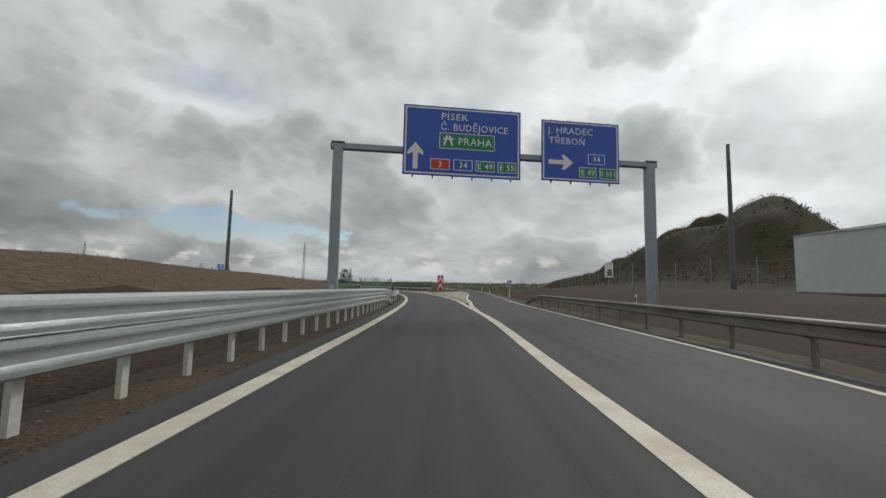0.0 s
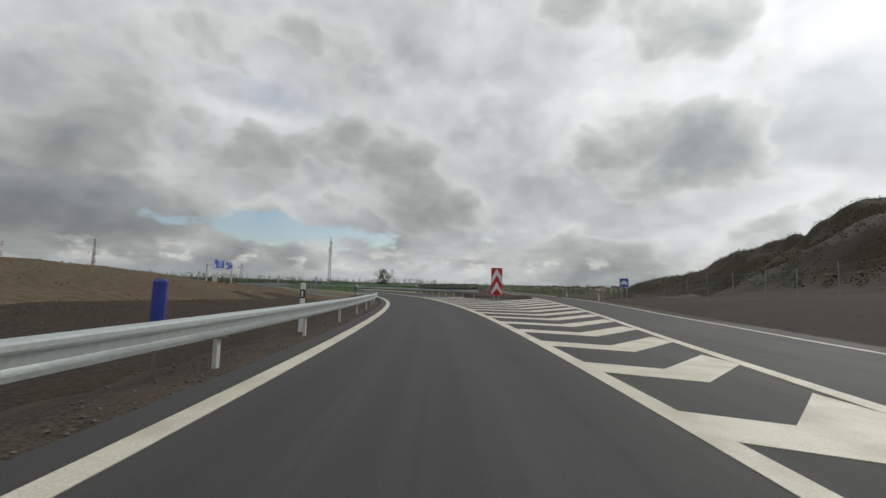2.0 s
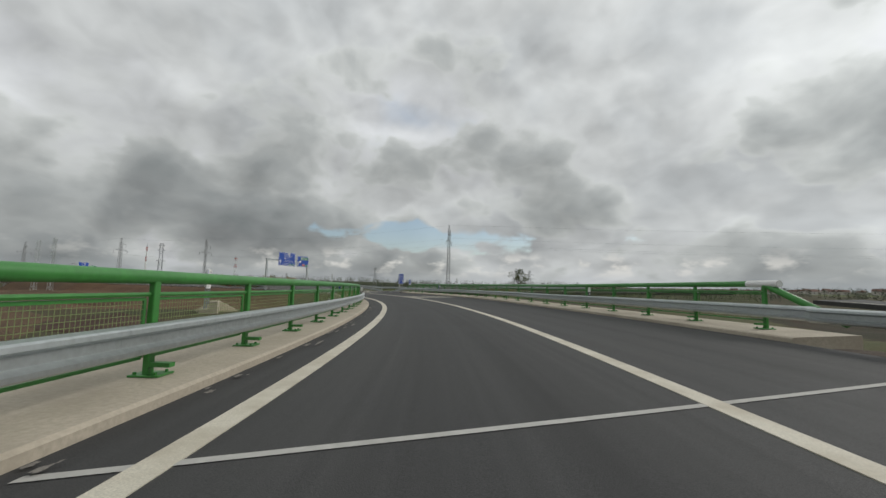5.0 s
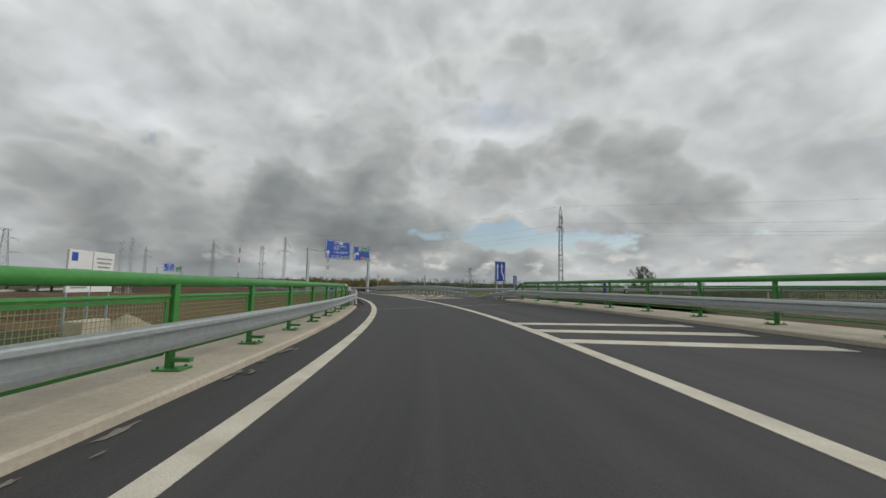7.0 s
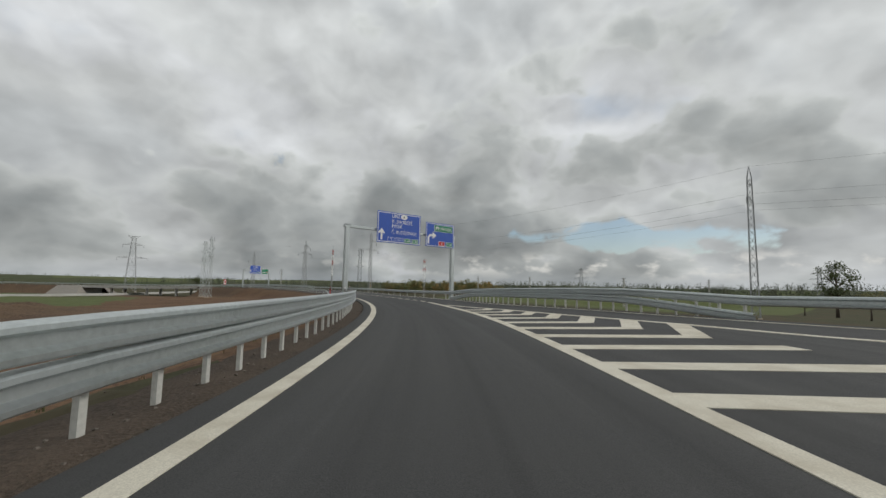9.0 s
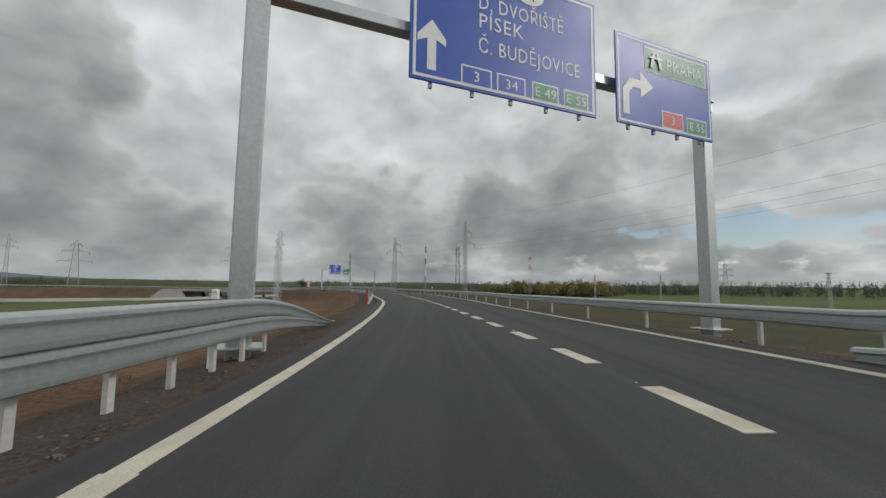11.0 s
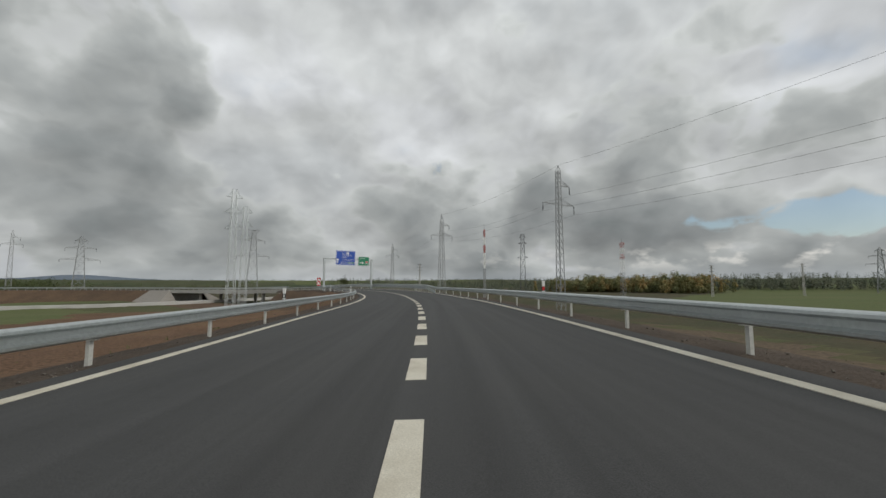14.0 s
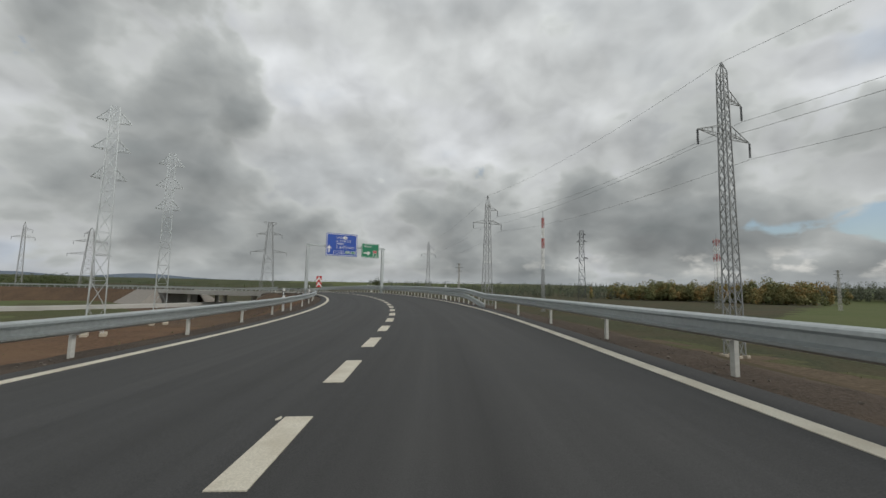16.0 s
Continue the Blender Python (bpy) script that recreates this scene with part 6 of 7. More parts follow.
pylon("dark_a", -306, 332, 30.2, 55, 3.4, 1.7, ((2.0, 1.9), (2.0, -1.9), (5.4, 2.4), (5.4, -2.4), (13.5, 3.0), (13.5, -3.0)), "dark heavy lattice tower", bays=8, leg=0.19, brace=0.10, material=M_LATTICE_DARK, strings=False)


def span(a, b, sag, label="thin dark overhead wires between pylons"):
    """Wires from one pylon's arms to the next's, hanging in shallow curves."""
    t = thing("overhead_wires", Matrix.Identity(4), label, "power line", "overhead wires")
    for p, q in zip(WIRE_ENDS[a], WIRE_ENDS[b]):
        bm = bmesh.new()
        pts = []
        for k in range(21):
            u = k / 20
            v = p.lerp(q, u)
            v.z -= sag * 4 * u * (1 - u)
            pts.append(v)
        tube(bm, pts, 0.015, 4)
        part("wire", bm, M_LATTICE, t)
    return t


span("line_z", "line_a", 2.2)
span("line_a", "line_b", 2.2)
span("line_b", "line_c", 1.2)
span("line_c", "line_d", 1.8)


# red and white masts
def striped_mast(x, y, top, w, bands, arms, label):
    z0 = ground_z(x, y)
    h = top - z0
    t = thing("striped_mast", Matrix.Translation((x, y, z0)), label, "mast", "red and white masts")
    cut = h * 0.45
    bm = bmesh.new()
    lattice(bm, 4, 0, cut, w * 1.3, w, 9, 0.07, 0.035)
    part("lower_lattice", bm, M_LATTICE, t)
    for k in range(bands):
        a, b = cut + (h - cut) * k / bands, cut + (h - cut) * (k + 1) / bands
        bm = bmesh.new()
        lattice(bm, 4, a + 0.4, b, w * (1 - 0.12 * k / bands), w * (1 - 0.12 * (k + 1) / bands), 2, 0.065, 0.035)
        tube(bm, [(0, 0, a), (0, 0, b)], 0.05, 6)
        part("band", bm, M_FADED_RED if k in (bands - 1, bands - 3) else M_WHITE, t, "red band" if k in (bands - 1, bands - 3) else "white band")
    bm = bmesh.new()
    tube(bm, [(0, 0, h - 0.1), (0, 0, h + 2.0)], 0.06, 6)
    part("antenna", bm, M_LATTICE, t)
    for k in range(arms):
        z = h - 1.0 - 3.0 * k
        for sx in (-1, 1):
            bm = bmesh.new()
            bar(bm, (0, 0, z), (sx * 1.2, 0, z), 0.08)
            box(bm, (0.24, 0.14, 1.0), (sx * 1.25, 0, z), 0.03)
            part("panel_antenna", bm, M_FADED_RED if k % 2 == 0 else M_WHITE, t)
    return t


striped_mast(-231.8, 266, 20.2, 0.55, 5, 0, "slim red and white lattice mast")
striped_mast(-247.2, 345.5, 20.6, 1.25, 5, 3, "red and white mast with antenna panels")


# small crossarm poles in the fields
def line_pole(x, y, top, label="slim pole with short crossarms in a field"):
    z0 = ground_z(x, y)
    t = thing("line_pole", Matrix.Translation((x, y, z0)) @ Euler((0, 0, radians(60))).to_matrix().to_4x4(), label, "pole", "crossarm poles")
    h = top - z0
    bm = bmesh.new()
    lattice(bm, 4, 0, h, 0.8, 0.4, 8, 0.09, 0.05)
    part("shaft", bm, M_CONCRETE_PALE, t)
    for k, w in enumerate((2.2, 3.0, 2.2)):
        bm = bmesh.new()
        bar(bm, (-w / 2, 0, h - 0.3 - 1.3 * k), (w / 2, 0, h - 0.3 - 1.3 * k), 0.12)
        part("crossarm", bm, M_LATTICE_DARK, t)


for x, y, top in ((-226, 443, 12.0), (-236.4, 390, 10.5), (-110, 340, 7.5), (-280, 260, 10.5), (-95, 420, 9.0)):
    line_pole(x, y, top)


# ---- far embankment with its underpass ----
EMB = [tuple(P(360, 0).xy), tuple(P(367, 0).xy), tuple(P(385, 0).xy), tuple(P(403, 0).xy), (-270, 173), (-285, 156), (-297, 135), (-301, 110), (-293, 70), (-273, 20), (-237, -50), (-188, -120)]
far_bank = thing("far_embankment", Matrix.Identity(4), "brown embankment carrying the road on over an underpass", "embankment")
tagged(far_bank, kind="structure")


def emb_point(k):
    i = min(int(k), len(EMB) - 2)
    q = k - i
    pts = [Vector(EMB[max(0, min(len(EMB) - 1, j))]) for j in (i - 1, i, i + 1, i + 2)]
    a, b, c, d = pts
    p = 0.5 * ((2 * b) + (c - a) * q + (2 * a - 5 * b + 4 * c - d) * q * q + (3 * b - a - 3 * c + d) * q ** 3)
    return p


def emb_frames(k0, k1, n):
    out = []
    for i in range(n + 1):
        k = k0 + (k1 - k0) * i / n
        p, q = emb_point(k), emb_point(min(k + 0.02, len(EMB) - 1.001))
        t = (q - p).normalized()
        out.append((p, Vector((t.y, -t.x))))
    return out


def emb_lift(k):
    """How far the road still lies above the far bank's level."""
    return float(np.interp(k, (0, 1, 2, 3), (rise(360) + 0.75, rise(367) + 0.75, rise(385) + 0.75, 0)))


def emb_sweep(name, k0, k1, n, prof, material, close=True):
    verts, faces = [], []
    m = len(prof)
    for i, (p, r) in enumerate(emb_frames(k0, k1, n)):
        up = emb_lift(k0 + (k1 - k0) * i / n)
        for u, z in prof:
            verts.append((p.x + r.x * u, p.y + r.y * u, z + up))
    for i in range(n):
        for j in range(m if close else m - 1):
            a, b = i * m + j, i * m + (j + 1) % m
            faces.append((a, b, b + m, a + m))
    if close:
        faces += [tuple(range(m))[::-1], tuple(range(n * m, n * m + m))]
    return finish(name, verts, faces, material, far_bank)


DECK_Z = -0.75
slope = [(-13.5, DECK_Z - 5.4), (-5.6, DECK_Z), (5.6, DECK_Z), (13.5, DECK_Z - 5.4)]
emb_sweep("slope", 4.0, 11, 60, slope, M_SOIL)
emb_sweep("deck", 1.0, 4.05, 22, [(-5.6, DECK_Z - 0.75), (-5.6, DECK_Z + 0.22), (-5.3, DECK_Z + 0.22), (-5.3, DECK_Z), (5.3, DECK_Z), (5.3, DECK_Z + 0.22), (5.6, DECK_Z + 0.22), (5.6, DECK_Z - 0.75)], M_CONCRETE_PALE)
emb_sweep("carriageway", 4.05, 11, 60, [(-5.0, DECK_Z - 0.3), (-5.0, DECK_Z + 0.05), (5.0, DECK_Z + 0.05), (5.0, DECK_Z - 0.3)], M_ASPHALT)
for side in (-5.25, 5.25):
    emb_sweep("barrier", 0.95, 11, 110, [(side - 0.04, DECK_Z + 0.62), (side - 0.04, DECK_Z + 0.95), (side + 0.04, DECK_Z + 0.95), (side + 0.04, DECK_Z + 0.62)], M_STEEL)
    for k in range(60):
        q = 1.05 + 0.1 * k
        p, r = emb_frames(q, q, 1)[0]
        bm = bmesh.new()
        up = emb_lift(q) + DECK_Z
        bar(bm, (p.x + r.x * side, p.y + r.y * side, up - 0.2), (p.x + r.x * side, p.y + r.y * side, up + 0.64), 0.10)
        part("barrier_post", bm, M_STEEL, far_bank)
for k in (1.9, 2.75, 3.5):
    p, r = emb_frames(k, k, 1)[0]
    for u in (-3.6, 3.6):
        bm = bmesh.new()
        tube(bm, [(p.x + r.x * u, p.y + r.y * u, -7.0), (p.x + r.x * u, p.y + r.y * u, DECK_Z - 0.6 + emb_lift(k))], 0.5, 12)
        part("pier", bm, M_CONCRETE_PALE, far_bank)
for k in (1.04, 4.02):
    p, r = emb_frames(k, k, 1)[0]
    bm = bmesh.new()
    bar(bm, (p.x - r.x * 5.5, p.y - r.y * 5.5, DECK_Z - 3.6), (p.x + r.x * 5.5, p.y + r.y * 5.5, DECK_Z - 3.6), 1.3, 6.2)
    part("abutment", bm, M_CONCRETE_PALE, far_bank)
# paved cone beside the far abutment
p0, r0 = emb_frames(4.0, 4.0, 1)[0]
p1, r1 = emb_frames(4.42, 4.42, 1)[0]
t0 = Vector((-r0.y, r0.x))
for side in (-1, 1):
    top_a, top_b = p0 + r0 * 5.7 * side, p1 + r1 * 5.7 * side
    foot_a, foot_b = p0 + r0 * 14.2 * side - t0 * 5.0, p1 + r1 * 14.2 * side
    v = [(*top_a, DECK_Z + 0.06), (*top_b, DECK_Z + 0.06), (*foot_b, DECK_Z - 5.4), (*foot_a, DECK_Z - 5.4), (*(p0 + r0 * 5.7 * side - t0 * 5.0), DECK_Z - 5.4)]
    v += [(x, y, z - 0.35) for x, y, z in v]
    finish("paved_slope", v, [(0, 1, 2, 3), (0, 3, 4), (0, 5, 6, 1), (1, 6, 7, 2), (2, 7, 8, 3), (3, 8, 9, 4), (0, 4, 9, 5)], M_STONE, far_bank, "pale paved cone of the underpass")

# a narrow service road in the hollow
pts = [(-340, 236), (-295, 210), (-265, 192), (-246, 178), (-230, 160), (-224, 135), (-228, 95), (-234, 50), (-234, -20), (-220, -90)]
vv, ff = [], []
for i in range(61):
    k = i / 60 * (len(pts) - 1.001)
    j = int(k)
    a, b = Vector(pts[j]), Vector(pts[j + 1])
    p = a.lerp(b, k - j)
    t_ = (b - a).normalized()
    n_ = Vector((t_.y, -t_.x))
    for u in (-1.4, 1.4):
        x_, y_ = p.x + n_.x * u, p.y + n_.y * u
        vv.append((x_, y_, max(ground_z(x_, y_), -3.6) + 0.12))
for i in range(60):
    ff.append((2 * i, 2 * i + 1, 2 * i + 3, 2 * i + 2))
m_ = len(vv)
vv += [(a, b, c - 0.8) for a, b, c in vv]
for i in range(60):
    ff += [(2 * i, 2 * i + 2, 2 * i + 2 + m_, 2 * i + m_), (2 * i + 1, 2 * i + 1 + m_, 2 * i + 3 + m_, 2 * i + 3)]
tagged(finish("service_road", vv, ff, M_CONCRETE_PALE), "pale narrow service road in the hollow", "road", kind="structure")


# ---- trees and woods ----
def clump(verts, faces, c, r, rnd, flat=0.8):
    """A ragged leafy clump: a jittered icosahedron."""
    g = 1.618
    base = [(-1, g, 0), (1, g, 0), (-1, -g, 0), (1, -g, 0), (0, -1, g), (0, 1, g), (0, -1, -g), (0, 1, -g), (g, 0, -1), (g, 0, 1), (-g, 0, -1), (-g, 0, 1)]
    tri = [(0, 11, 5), (0, 5, 1), (0, 1, 7), (0, 7, 10), (0, 10, 11), (1, 5, 9), (5, 11, 4), (11, 10, 2), (10, 7, 6), (7, 1, 8), (3, 9, 4), (3, 4, 2), (3, 2, 6), (3, 6, 8), (3, 8, 9),
           (4, 9, 5), (2, 4, 11), (6, 2, 10), (8, 6, 7), (9, 8, 1)]
    k = len(verts)
    a = rnd.uniform(0, 6.28)
    ca, sa = math.cos(a), math.sin(a)
    for x, y, z in base:
        j = r / 1.9 * rnd.uniform(0.55, 1.35)
        verts.append((c[0] + (x * ca - y * sa) * j, c[1] + (x * sa + y * ca) * j, c[2] + z * j * flat))
    faces.extend([(k + p, k + q, k + s) for p, q, s in tri])


def leaves(verts, faces, c, r, n, rnd, size):
    """Loose leaf tufts: small bent quads scattered through a ball."""
    for _ in range(n):
        v = Vector((rnd.gauss(0, 1), rnd.gauss(0, 1), rnd.gauss(0, 0.8)))
        v = v.normalized() * r * rnd.uniform(0.35, 1.0) + Vector(c)
        a = Vector((rnd.gauss(0, 1), rnd.gauss(0, 1), rnd.gauss(0, 1))).normalized()
        b = a.orthogonal().normalized()
        s = size * rnd.uniform(0.6, 1.4)
        k = len(verts)
        verts.extend([v + a * s, v + b * s * 0.6, v - a * s, v - b * s * 0.6 + a.cross(b) * s * 0.3])
        faces.extend([(k, k + 1, k + 2), (k, k + 2, k + 3)])


def tree(x, y, height, spread, seed, label, material=None, tufts=2600):
    rnd = random.Random(seed)
    z0 = ground_z(x, y)
    t = thing("tree", Matrix.Translation((x, y, z0)), label, "tree")
    bm = bmesh.new()
    r = height * 0.022
    tops = []
    trunk = [(0, 0, -0.5), (0.1, 0.05, height * 0.2), (0.05, 0.2, height * 0.42), (0.25, 0.1, height * 0.65)]
    tube(bm, trunk, [r * 1.25, r, r * 0.75, r * 0.4], 9)
    for k in range(9):
        a = rnd.uniform(0, 6.28)
        h0 = height * rnd.uniform(0.25, 0.6)
        l = spread * rnd.uniform(0.55, 1.0)
        p0 = Vector((0.1, 0.1, h0))
        p1 = p0 + Vector((math.cos(a) * l * 0.5, math.sin(a) * l * 0.5, l * 0.45))
        p2 = p0 + Vector((math.cos(a) * l * 0.95, math.sin(a) * l * 0.95, l * rnd.uniform(0.5, 1.0)))
        tube(bm, [p0, p1, p2], [r * 0.5, r * 0.3, r * 0.1], 6)
        tops += [p1, p2]
    part("trunk", bm, M_BARK, t, smooth=True)
    verts, faces = [], []
    tops += [Vector((rnd.gauss(0, spread * 0.3), rnd.gauss(0, spread * 0.3), height * rnd.uniform(0.62, 0.95))) for _ in range(8)]
    for p in tops:
        leaves(verts, faces, p, spread * rnd.uniform(0.26, 0.42), tufts // len(tops), rnd, spread * 0.045)
    finish("crown", verts, faces, material or M_LEAF, t)
    return t


tree(-43.7, 404.0, 27.0, 7.2, 5, "lone leafy tree with an uneven open crown")
tree(-55.0, 410.0, 11.0, 4.5, 4, "smaller leafy tree beside the lone tree")
tree(20.0, 330.0, 10.0, 4.0, 9, "small roadside tree in the valley", tufts=1200)
tree(-420.0, 250.0, 12.0, 5.5, 12, "lone round tree on the far field", tufts=1200)
tree(-35.0, 300.0, 8.5, 3.2, 14, "thin half-bare young tree in the valley", M_LEAF_AUTUMN, tufts=900)


def wood(points, count, h0, h1, seed, label, material, conifers=0.3, width=25.0, tufts=140):
    """A wood: crowns of several leafy lobes each, packed along a line of points, their heights rising and falling along it."""
    r = np.random.RandomState(seed)
    pts = np.array(points, float)
    k = r.uniform(0, len(pts) - 1.001, count)
    i = k.astype(int)
    f = (k - i)[:, None]
    xy = pts[i] * (1 - f) + pts[i + 1] * f + r.normal(0, width * 0.4, (count, 2))
    z = ground_height(xy[:, 0], xy[:, 1])[0]
    swell = 0.5 + 0.28 * np.sin(k * 5.1 + seed) + 0.22 * np.sin(k * 13.7 + 2 * seed)
    h = h0 + (h1 - h0) * np.clip(0.6 * swell + 0.4 * r.rand(count), 0, 1.15)
    cone = (r.rand(count) < conifers)[:, None]
    lobes = 7
    # lobe centres round the crown's middle; conifers stand as narrowing tiers
    la, lu = r.uniform(0, 6.28, (count, lobes)), np.linspace(0.18, 0.90, lobes)[None, :] + r.uniform(-0.05, 0.05, (count, lobes))
    lr = np.where(cone, 0.04, 0.21 * np.sqrt(np.clip(1 - (2 * lu - 1.05) ** 2, 0.05, 1)))
    size_l = np.where(cone, 0.17 * (1.04 - lu), 0.15 + 0.06 * r.rand(count, lobes))
    pick = r.randint(0, lobes, (count, tufts))
    take = lambda q: np.take_along_axis(q, pick, 1)
    d0 = r.normal(0, 1, (count, tufts, 3))
    d0 /= np.linalg.norm(d0, axis=2)[:, :, None]
    shell = take(size_l) * r.uniform(0.75, 1.08, (count, tufts))
    H = h[:, None]
    c = np.stack([xy[:, :1] + H * (take(lr) * np.cos(take(la)) + shell * d0[:, :, 0]), xy[:, 1:] + H * (take(lr) * np.sin(take(la)) + shell * d0[:, :, 1]),
                  z[:, None] + H * np.maximum(take(lu) + shell * d0[:, :, 2] * 0.85, 0.01)], 2).reshape(-1, 3)
    size = (np.repeat(h, tufts) * r.uniform(0.024, 0.044, len(c)) * (1.6 - 0.8 * take(lu).ravel()))[:, None]
    # leaf tufts lie across their lobe's surface, so that lobes shade like round masses
    out = d0.reshape(-1, 3) + r.normal(0, 0.35, c.shape)
    out /= np.linalg.norm(out, axis=1)[:, None]
    d1 = np.cross(out, r.normal(0, 1, c.shape))
    d1 /= np.linalg.norm(d1, axis=1)[:, None]
    d2 = np.cross(out, d1)
    verts = np.stack([c + d1 * size, c + d2 * size * 0.8, c - d1 * size, c - d2 * size * 0.8], 1).reshape(-1, 3)
    faces = np.arange(len(verts)).reshape(-1, 4)
    return tagged(finish("wood", verts.tolist(), faces.tolist(), material), label, "woodland", kind="stuff")


wood([(-392, 424), (-366, 440), (-340, 458), (-316, 468), (-296, 476)], 190, 5.0, 15.5, 21, "mixed autumn wood with yellowing crowns", M_LEAF_AUTUMN, 0.15, 20, 420)
wood([(-470, 540), (-400, 575), (-300, 615), (-180, 645), (-40, 655), (60, 640)], 760, 7.5, 12.5, 31, "dark mixed wood behind the green field", M_HAZED_CONIFER, 0.5, 34, 110)
wood([(-470, 330), (-430, 400), (-380, 440)], 220, 4.5, 8, 23, "dark distant wood behind the bend", M_HAZED_CONIFER, 0.5, 40, 90)
wood([(-700, 300), (-640, 420), (-560, 560)], 320, 7, 11, 24, "dark distant wood on the horizon", M_HAZED_CONIFER, 0.5, 60, 70)
wood([(-395, 60), (-375, 92), (-352, 112)], 50, 6, 10, 25, "dark clump of trees by the far road", M_LEAF, 0.1, 14)
wood([(-470, 20), (-430, 70)], 40, 7, 10, 26, "dark clump of trees on the plain", M_LEAF, 0.1, 16)
wood([(60, 560), (180, 600), (320, 560), (430, 470)], 300, 7, 12, 27, "dark distant wood across the valley", M_HAZED_CONIFER, 0.4, 60, 70)
wood([(-640, 240), (-660, 60), (-600, -160)], 110, 3.5, 6, 28, "thin dark line of trees on the plain", M_LEAF, 0.2, 40, 70)
wood([(-900, 900), (-500, 1050), (0, 1100), (500, 1000), (900, 700)], 700, 9, 15, 29, "far dark woods along the skyline", M_HAZED_CONIFER, 0.5, 110, 50)
wood([(-1300, 500), (-1350, 0), (-1150, -500)], 260, 5, 8, 30, "far dark woods along the skyline", M_HAZED_CONIFER, 0.4, 120, 50)


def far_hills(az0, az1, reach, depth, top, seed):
    """A long wooded range on the horizon, with a rising and falling crest; its colour holds the haze."""
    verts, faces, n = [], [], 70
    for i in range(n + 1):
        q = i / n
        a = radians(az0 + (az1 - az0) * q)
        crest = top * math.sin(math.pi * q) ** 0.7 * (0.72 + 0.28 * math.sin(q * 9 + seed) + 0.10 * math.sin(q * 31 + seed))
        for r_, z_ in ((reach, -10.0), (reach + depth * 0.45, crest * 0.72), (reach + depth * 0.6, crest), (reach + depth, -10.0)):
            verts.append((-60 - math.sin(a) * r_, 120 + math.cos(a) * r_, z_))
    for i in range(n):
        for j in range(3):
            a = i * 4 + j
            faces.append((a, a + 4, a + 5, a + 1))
    return tagged(finish("far_hills", verts, faces, M_HAZED_HILLS, smooth=True), "wooded hills on the horizon, distance haze put into their blue-grey colour", "hills", kind="structure")


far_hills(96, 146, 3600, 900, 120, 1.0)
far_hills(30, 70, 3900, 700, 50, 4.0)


def scrub(count, seed, tufts=12):
    """Low weeds and bushes over the bare hill, each a handful of leaf tufts."""
    r = np.random.RandomState(seed)
    x, y = r.uniform(30, 140, count * 3), r.uniform(10, 210, count * 3)
    z = ground_height(x, y)[0]
    keep = np.nonzero(z > 2.0)[0][:count]
    x, y, z = x[keep], y[keep], z[keep]
    n = len(x)
    h = r.uniform(0.2, 0.6, n) * np.where(r.rand(n) < 0.02, 2.2, 1.0)
    c = np.stack([x[:, None] + h[:, None] * r.normal(0, 0.45, (n, tufts)), y[:, None] + h[:, None] * r.normal(0, 0.45, (n, tufts)), z[:, None] + h[:, None] * r.uniform(0, 1, (n, tufts))], 2).reshape(-1, 3)
    size = (np.repeat(h, tufts) * r.uniform(0.10, 0.28, len(c)))[:, None]
    d1 = r.normal(0, 1, c.shape)
    d1 /= np.linalg.norm(d1, axis=1)[:, None]
    d2 = np.cross(d1, r.normal(0, 1, c.shape))
    d2 /= np.linalg.norm(d2, axis=1)[:, None]
    verts = np.stack([c + d1 * size, c + d2 * size * 0.6, c - d1 * size, c - d2 * size * 0.6], 1).reshape(-1, 3)
    return tagged(finish("scrub", verts.tolist(), np.arange(len(verts)).reshape(-1, 4).tolist(), M_SCRUB), "low brown-green scrub over the bare hill", "scrub", kind="stuff")


scrub(9000, 40)


# ---- loose growth and stones near the road ----
def tufts(name, count, seed, s0, s1, d_at, height, blades, material, label):
    """Thin bent blades in tufts along the line; d_at(s, rnd) gives the offset."""
    rnd = random.Random(seed)
    verts, faces = [], []
    spots = [(s, d_at(s, rnd)) for s in (rnd.uniform(s0, s1) for _ in range(count))]
    places = [P(s, d) for s, d in spots]
    zs = ground_height(np.array([p.x for p in places]), np.array([p.y for p in places]))[0]
    for p, z in zip(places, zs):
        for _ in range(blades):
            a = rnd.uniform(0, 6.28)
            h = height * rnd.uniform(0.5, 1.3)
            lean = h * rnd.uniform(0.1, 0.7)
            w = 0.010 + 0.02 * height
            q = Vector((p.x + rnd.gauss(0, height * 0.3), p.y + rnd.gauss(0, height * 0.3), z - 0.03))
            side = Vector((-math.sin(a), math.cos(a), 0)) * w
            out = Vector((math.cos(a), math.sin(a), 0)) * lean
            k = len(verts)
            verts.extend([q - side, q + side, q + out * 0.45 + Vector((0, 0, h * 0.65)) + side * 0.7, q + out * 0.45 + Vector((0, 0, h * 0.65)) - side * 0.7, q + out + Vector((0, 0, h))])
            faces.extend([(k, k + 1, k + 2, k + 3), (k + 3, k + 2, k + 4)])
    return tagged(finish(name, verts, faces, material), label, "grass", kind="stuff")


tufts("dry_grass", 4000, 51, -6, 88, lambda s, r: D_RAIL_L(s) - 1.6 - abs(r.gauss(0, 10)), 0.07, 5, M_DRY_BLADES, "dry brown grass over the bank")
tufts("thin_grass", 4600, 52, 205, 330, lambda s, r: D_RAIL_R2(s) + 3.0 + abs(r.gauss(0, 10)), 0.08, 5, M_WEEDS, "thin olive grass below the guardrail")
tufts("thin_grass", 1800, 53, 165, 330, lambda s, r: (D_RAIL_L(s) if s < 214 else D_RAIL_L2(max(s, 224))) - 1.6 - abs(r.gauss(0, 10)), 0.08, 4, M_WEEDS, "thin weeds on the red soil")


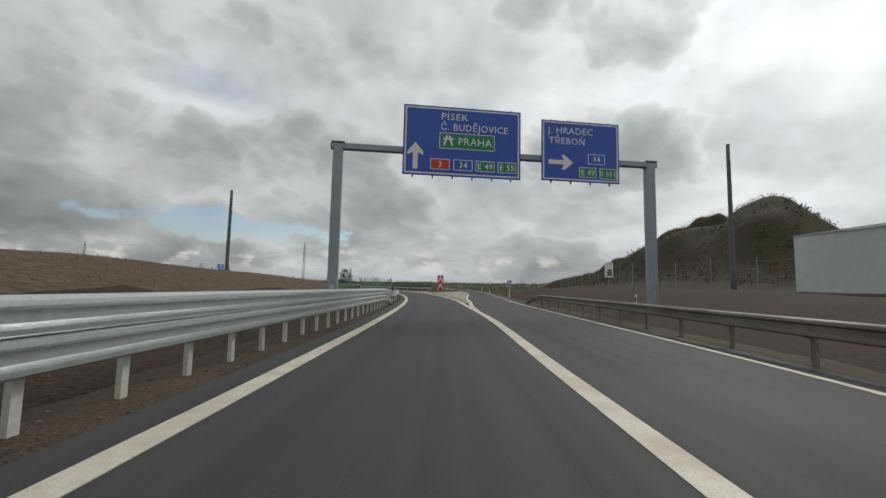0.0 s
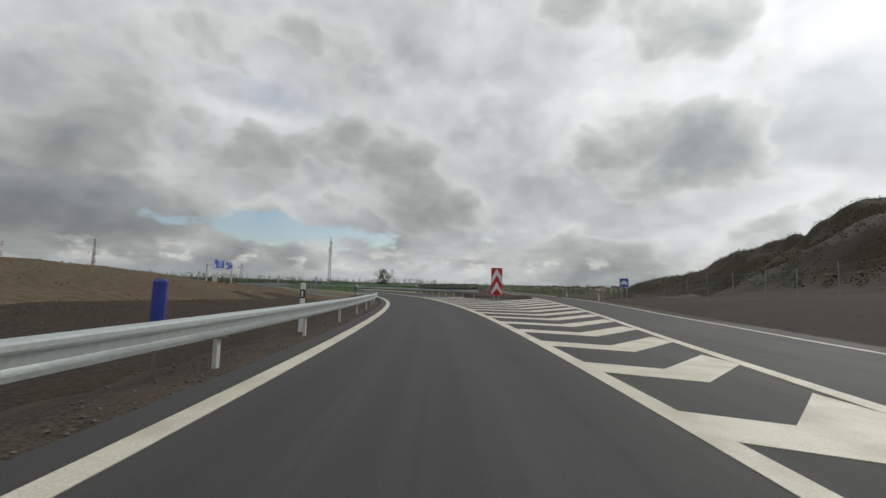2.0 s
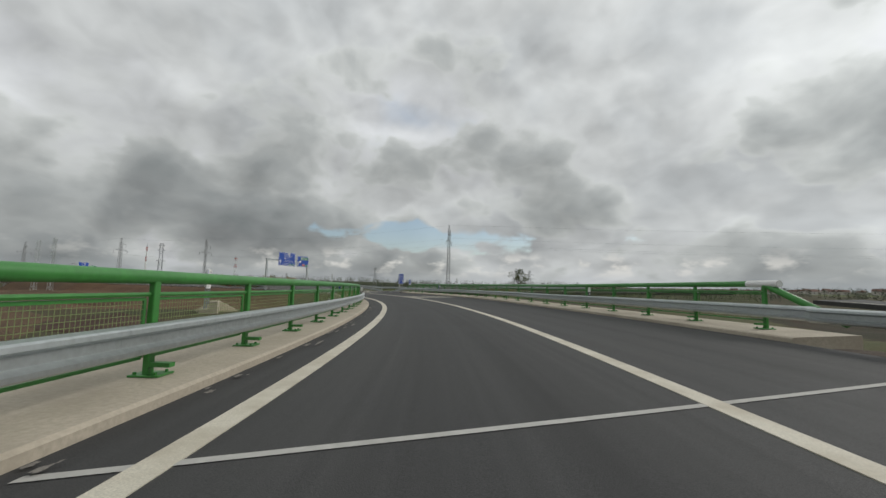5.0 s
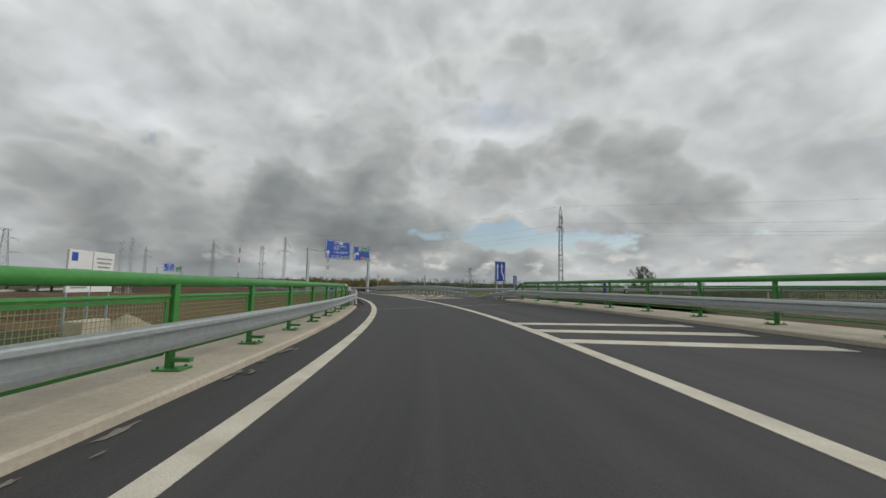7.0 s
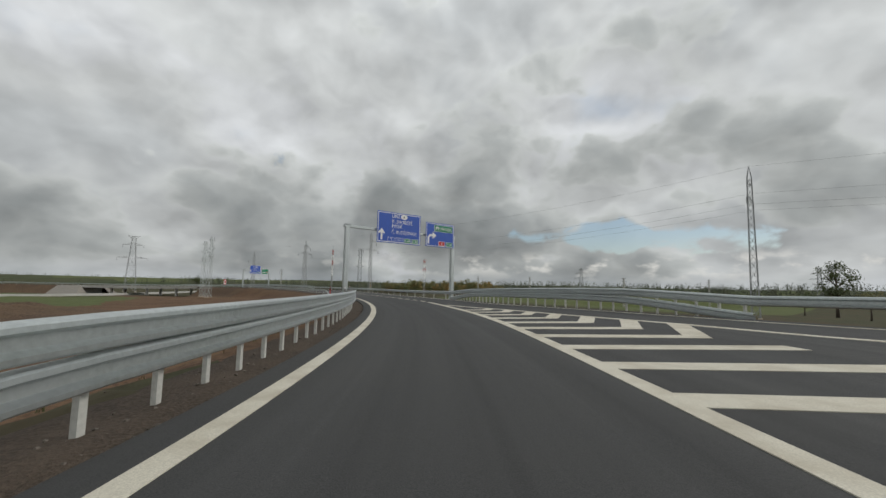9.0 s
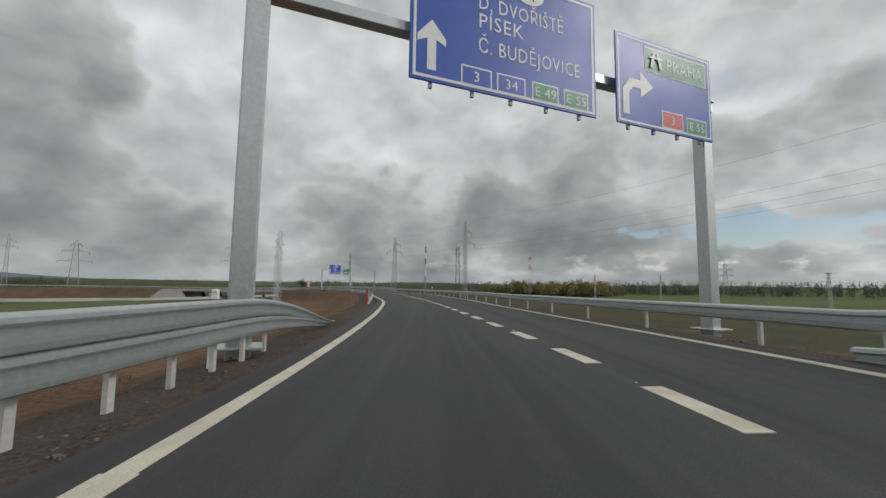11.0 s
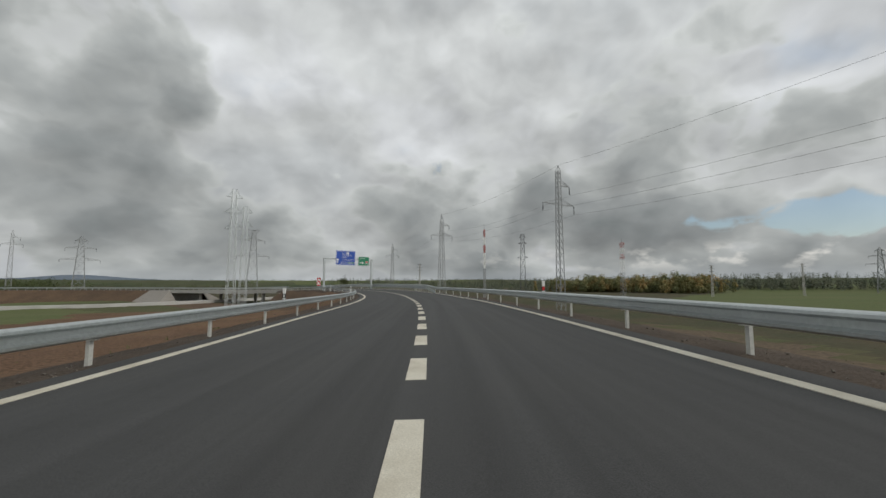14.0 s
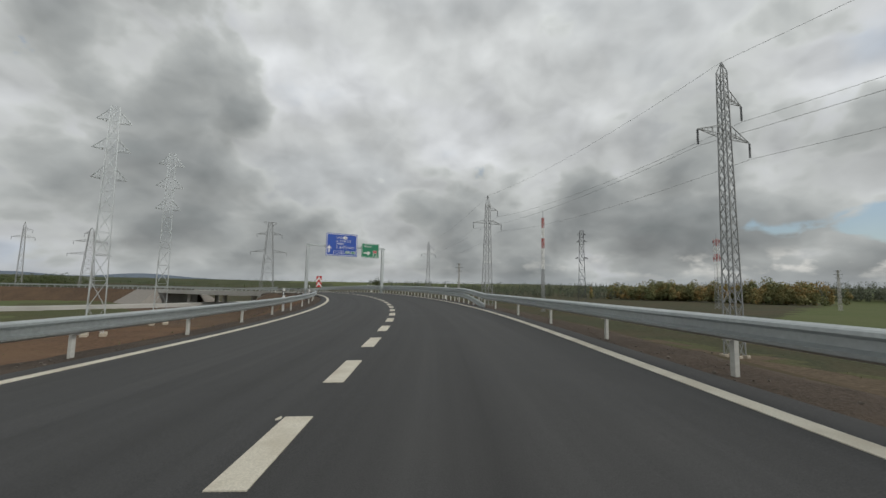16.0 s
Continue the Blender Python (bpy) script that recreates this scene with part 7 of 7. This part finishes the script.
def stones(count, seed, s0, s1, d_at, size, label):
    """Loose stones half sunk in the verge."""
    rnd = random.Random(seed)
    verts, faces = [], []
    for _ in range(count):
        s = rnd.uniform(s0, s1)
        p = P(s, d_at(s, rnd), -0.04)
        clump(verts, faces, (p.x, p.y, p.z), size * rnd.uniform(0.4, 1.3), rnd, 0.7)
    return tagged(finish("stones", verts, faces, M_PEBBLE), label, "stones", kind="stuff")


stones(1500, 61, -4, 96, lambda s, r: road_left(s) - 0.05 - abs(r.gauss(0, 0.5)), 0.024, "loose stones in the verge")
stones(1500, 62, 160, 330, lambda s, r: road_left(s) - 0.05 - abs(r.gauss(0, 0.5)), 0.024, "loose stones in the verge")
stones(1200, 63, 178, 320, lambda s, r: D_RIGHT_2(s) + 0.55 + abs(r.gauss(0, 0.5)), 0.024, "loose stones in the verge")

# white survey stakes in the field
first_stake = None
for s, d in ((243.5, 9.4), (247, 9.0), (251, 9.2), (256, 8.6), (262, 8.8), (270, 8.4), (279, 8.2), (252.5, 11.5)):
    p = P(s, d)
    p.z = ground_z(p.x, p.y)
    if first_stake is None:
        bm = bmesh.new()
        box(bm, (0.05, 0.05, 0.9), (0, 0, 0.25), 0.008)
        bmesh.ops.translate(bm, vec=(0, 0, 0), verts=bm.verts)
        first_stake = part("survey_stake", bm, M_WHITE)
        first_stake.matrix_basis = Matrix.Translation(p)
        tagged(first_stake, "short white survey stake in the verge", "stake", "survey stakes")
    else:
        copy_thing(first_stake, Matrix.Translation(p))

# pale dirt washed into the gutter of the bridge
rnd = random.Random(71)
dirt_v, dirt_f = [], []
for i in range(90):
    s, w = rnd.uniform(96, 157), rnd.uniform(0.012, 0.05)
    l = w * rnd.uniform(2, 9)
    d = D_KERB_L(s) + 0.04 + w + abs(rnd.gauss(0, 0.12))
    k, n = len(dirt_v), 14
    for j in range(n):
        a = 6.283 * j / n
        f = rnd.uniform(0.5, 1.25)
        dirt_v.append(P(s + l * math.cos(a) * f, d + w * math.sin(a) * f, 0.005 + 0.0003 * i))
    dirt_f.append(tuple(range(k, k + n))[::-1])
tagged(finish("gutter_dirt", dirt_v, dirt_f, M_STONE), "pale dirt washed along the kerb", "dirt", kind="stuff")

# splashes of paint beside the lane dashes
rnd = random.Random(73)
spot_v, spot_f = [], []
for _ in range(70):
    s = rnd.uniform(198, 330)
    d, r = D_LANE(s) + rnd.gauss(0, 0.10), rnd.uniform(0.01, 0.04)
    k = len(spot_v)
    for j in range(7):
        a = -6.283 * j / 7
        f = rnd.uniform(0.6, 1.3)
        spot_v.append(P(s + 2.5 * r * math.cos(a) * f, d + r * math.sin(a) * f, 0.006))
    spot_f.append(tuple(range(k, k + 7)))
tagged(finish("paint_splash", spot_v, spot_f, M_PAINT), "small splashes of road paint", "paint", kind="stuff")


# ---- village across the valley ----
def house(x, y, w, l, h, turn, group="houses across the valley"):
    z0 = ground_z(x, y)
    t = thing("house", Matrix.Translation((x, y, z0)) @ Euler((0, 0, radians(turn))).to_matrix().to_4x4(), "small pale house with a red-brown roof", "house", group)
    bm = bmesh.new()
    box(bm, (l, w, h + 0.6), (0, 0, h / 2 - 0.3))
    part("wall", bm, M_WALLPAINT, t)
    bm = bmesh.new()
    r = w * 0.42
    vs = [bm.verts.new(p) for p in ((-l / 2 - 0.4, -w / 2 - 0.5, h), (l / 2 + 0.4, -w / 2 - 0.5, h), (l / 2 + 0.4, w / 2 + 0.5, h), (-l / 2 - 0.4, w / 2 + 0.5, h), (-l / 2 - 0.4, 0, h + r), (l / 2 + 0.4, 0, h + r))]
    for f in ((0, 1, 5, 4), (2, 3, 4, 5), (0, 4, 3), (1, 2, 5), (0, 3, 2, 1)):
        bm.faces.new([vs[k] for k in f])
    part("roof", bm, M_ROOF, t)
    for sx in (-0.25, 0.25):
        for sy in (-1, 1):
            bm = bmesh.new()
            box(bm, (1.1, 0.06, 1.3), (sx * l, sy * (w / 2 + 0.02), h * 0.55))
            part("window", bm, M_GLASS_DARK, t)
    bm = bmesh.new()
    box(bm, (0.6, 0.6, 1.6), (l * 0.2, w * 0.12, h + r * 0.8))
    part("chimney", bm, M_ROOF, t)


random.seed(77)
for k in range(16):
    house(250 + 260 * random.random() + k * 8, 900 + 260 * random.random() - k * 4, random.uniform(7, 10), random.uniform(9, 14), random.uniform(3.5, 6), random.uniform(0, 180))
for k in range(8):
    house(260 + 26 * k + random.uniform(-8, 8), 820 + random.uniform(-40, 40), 8, random.uniform(9, 13), 4.2, random.uniform(0, 180))
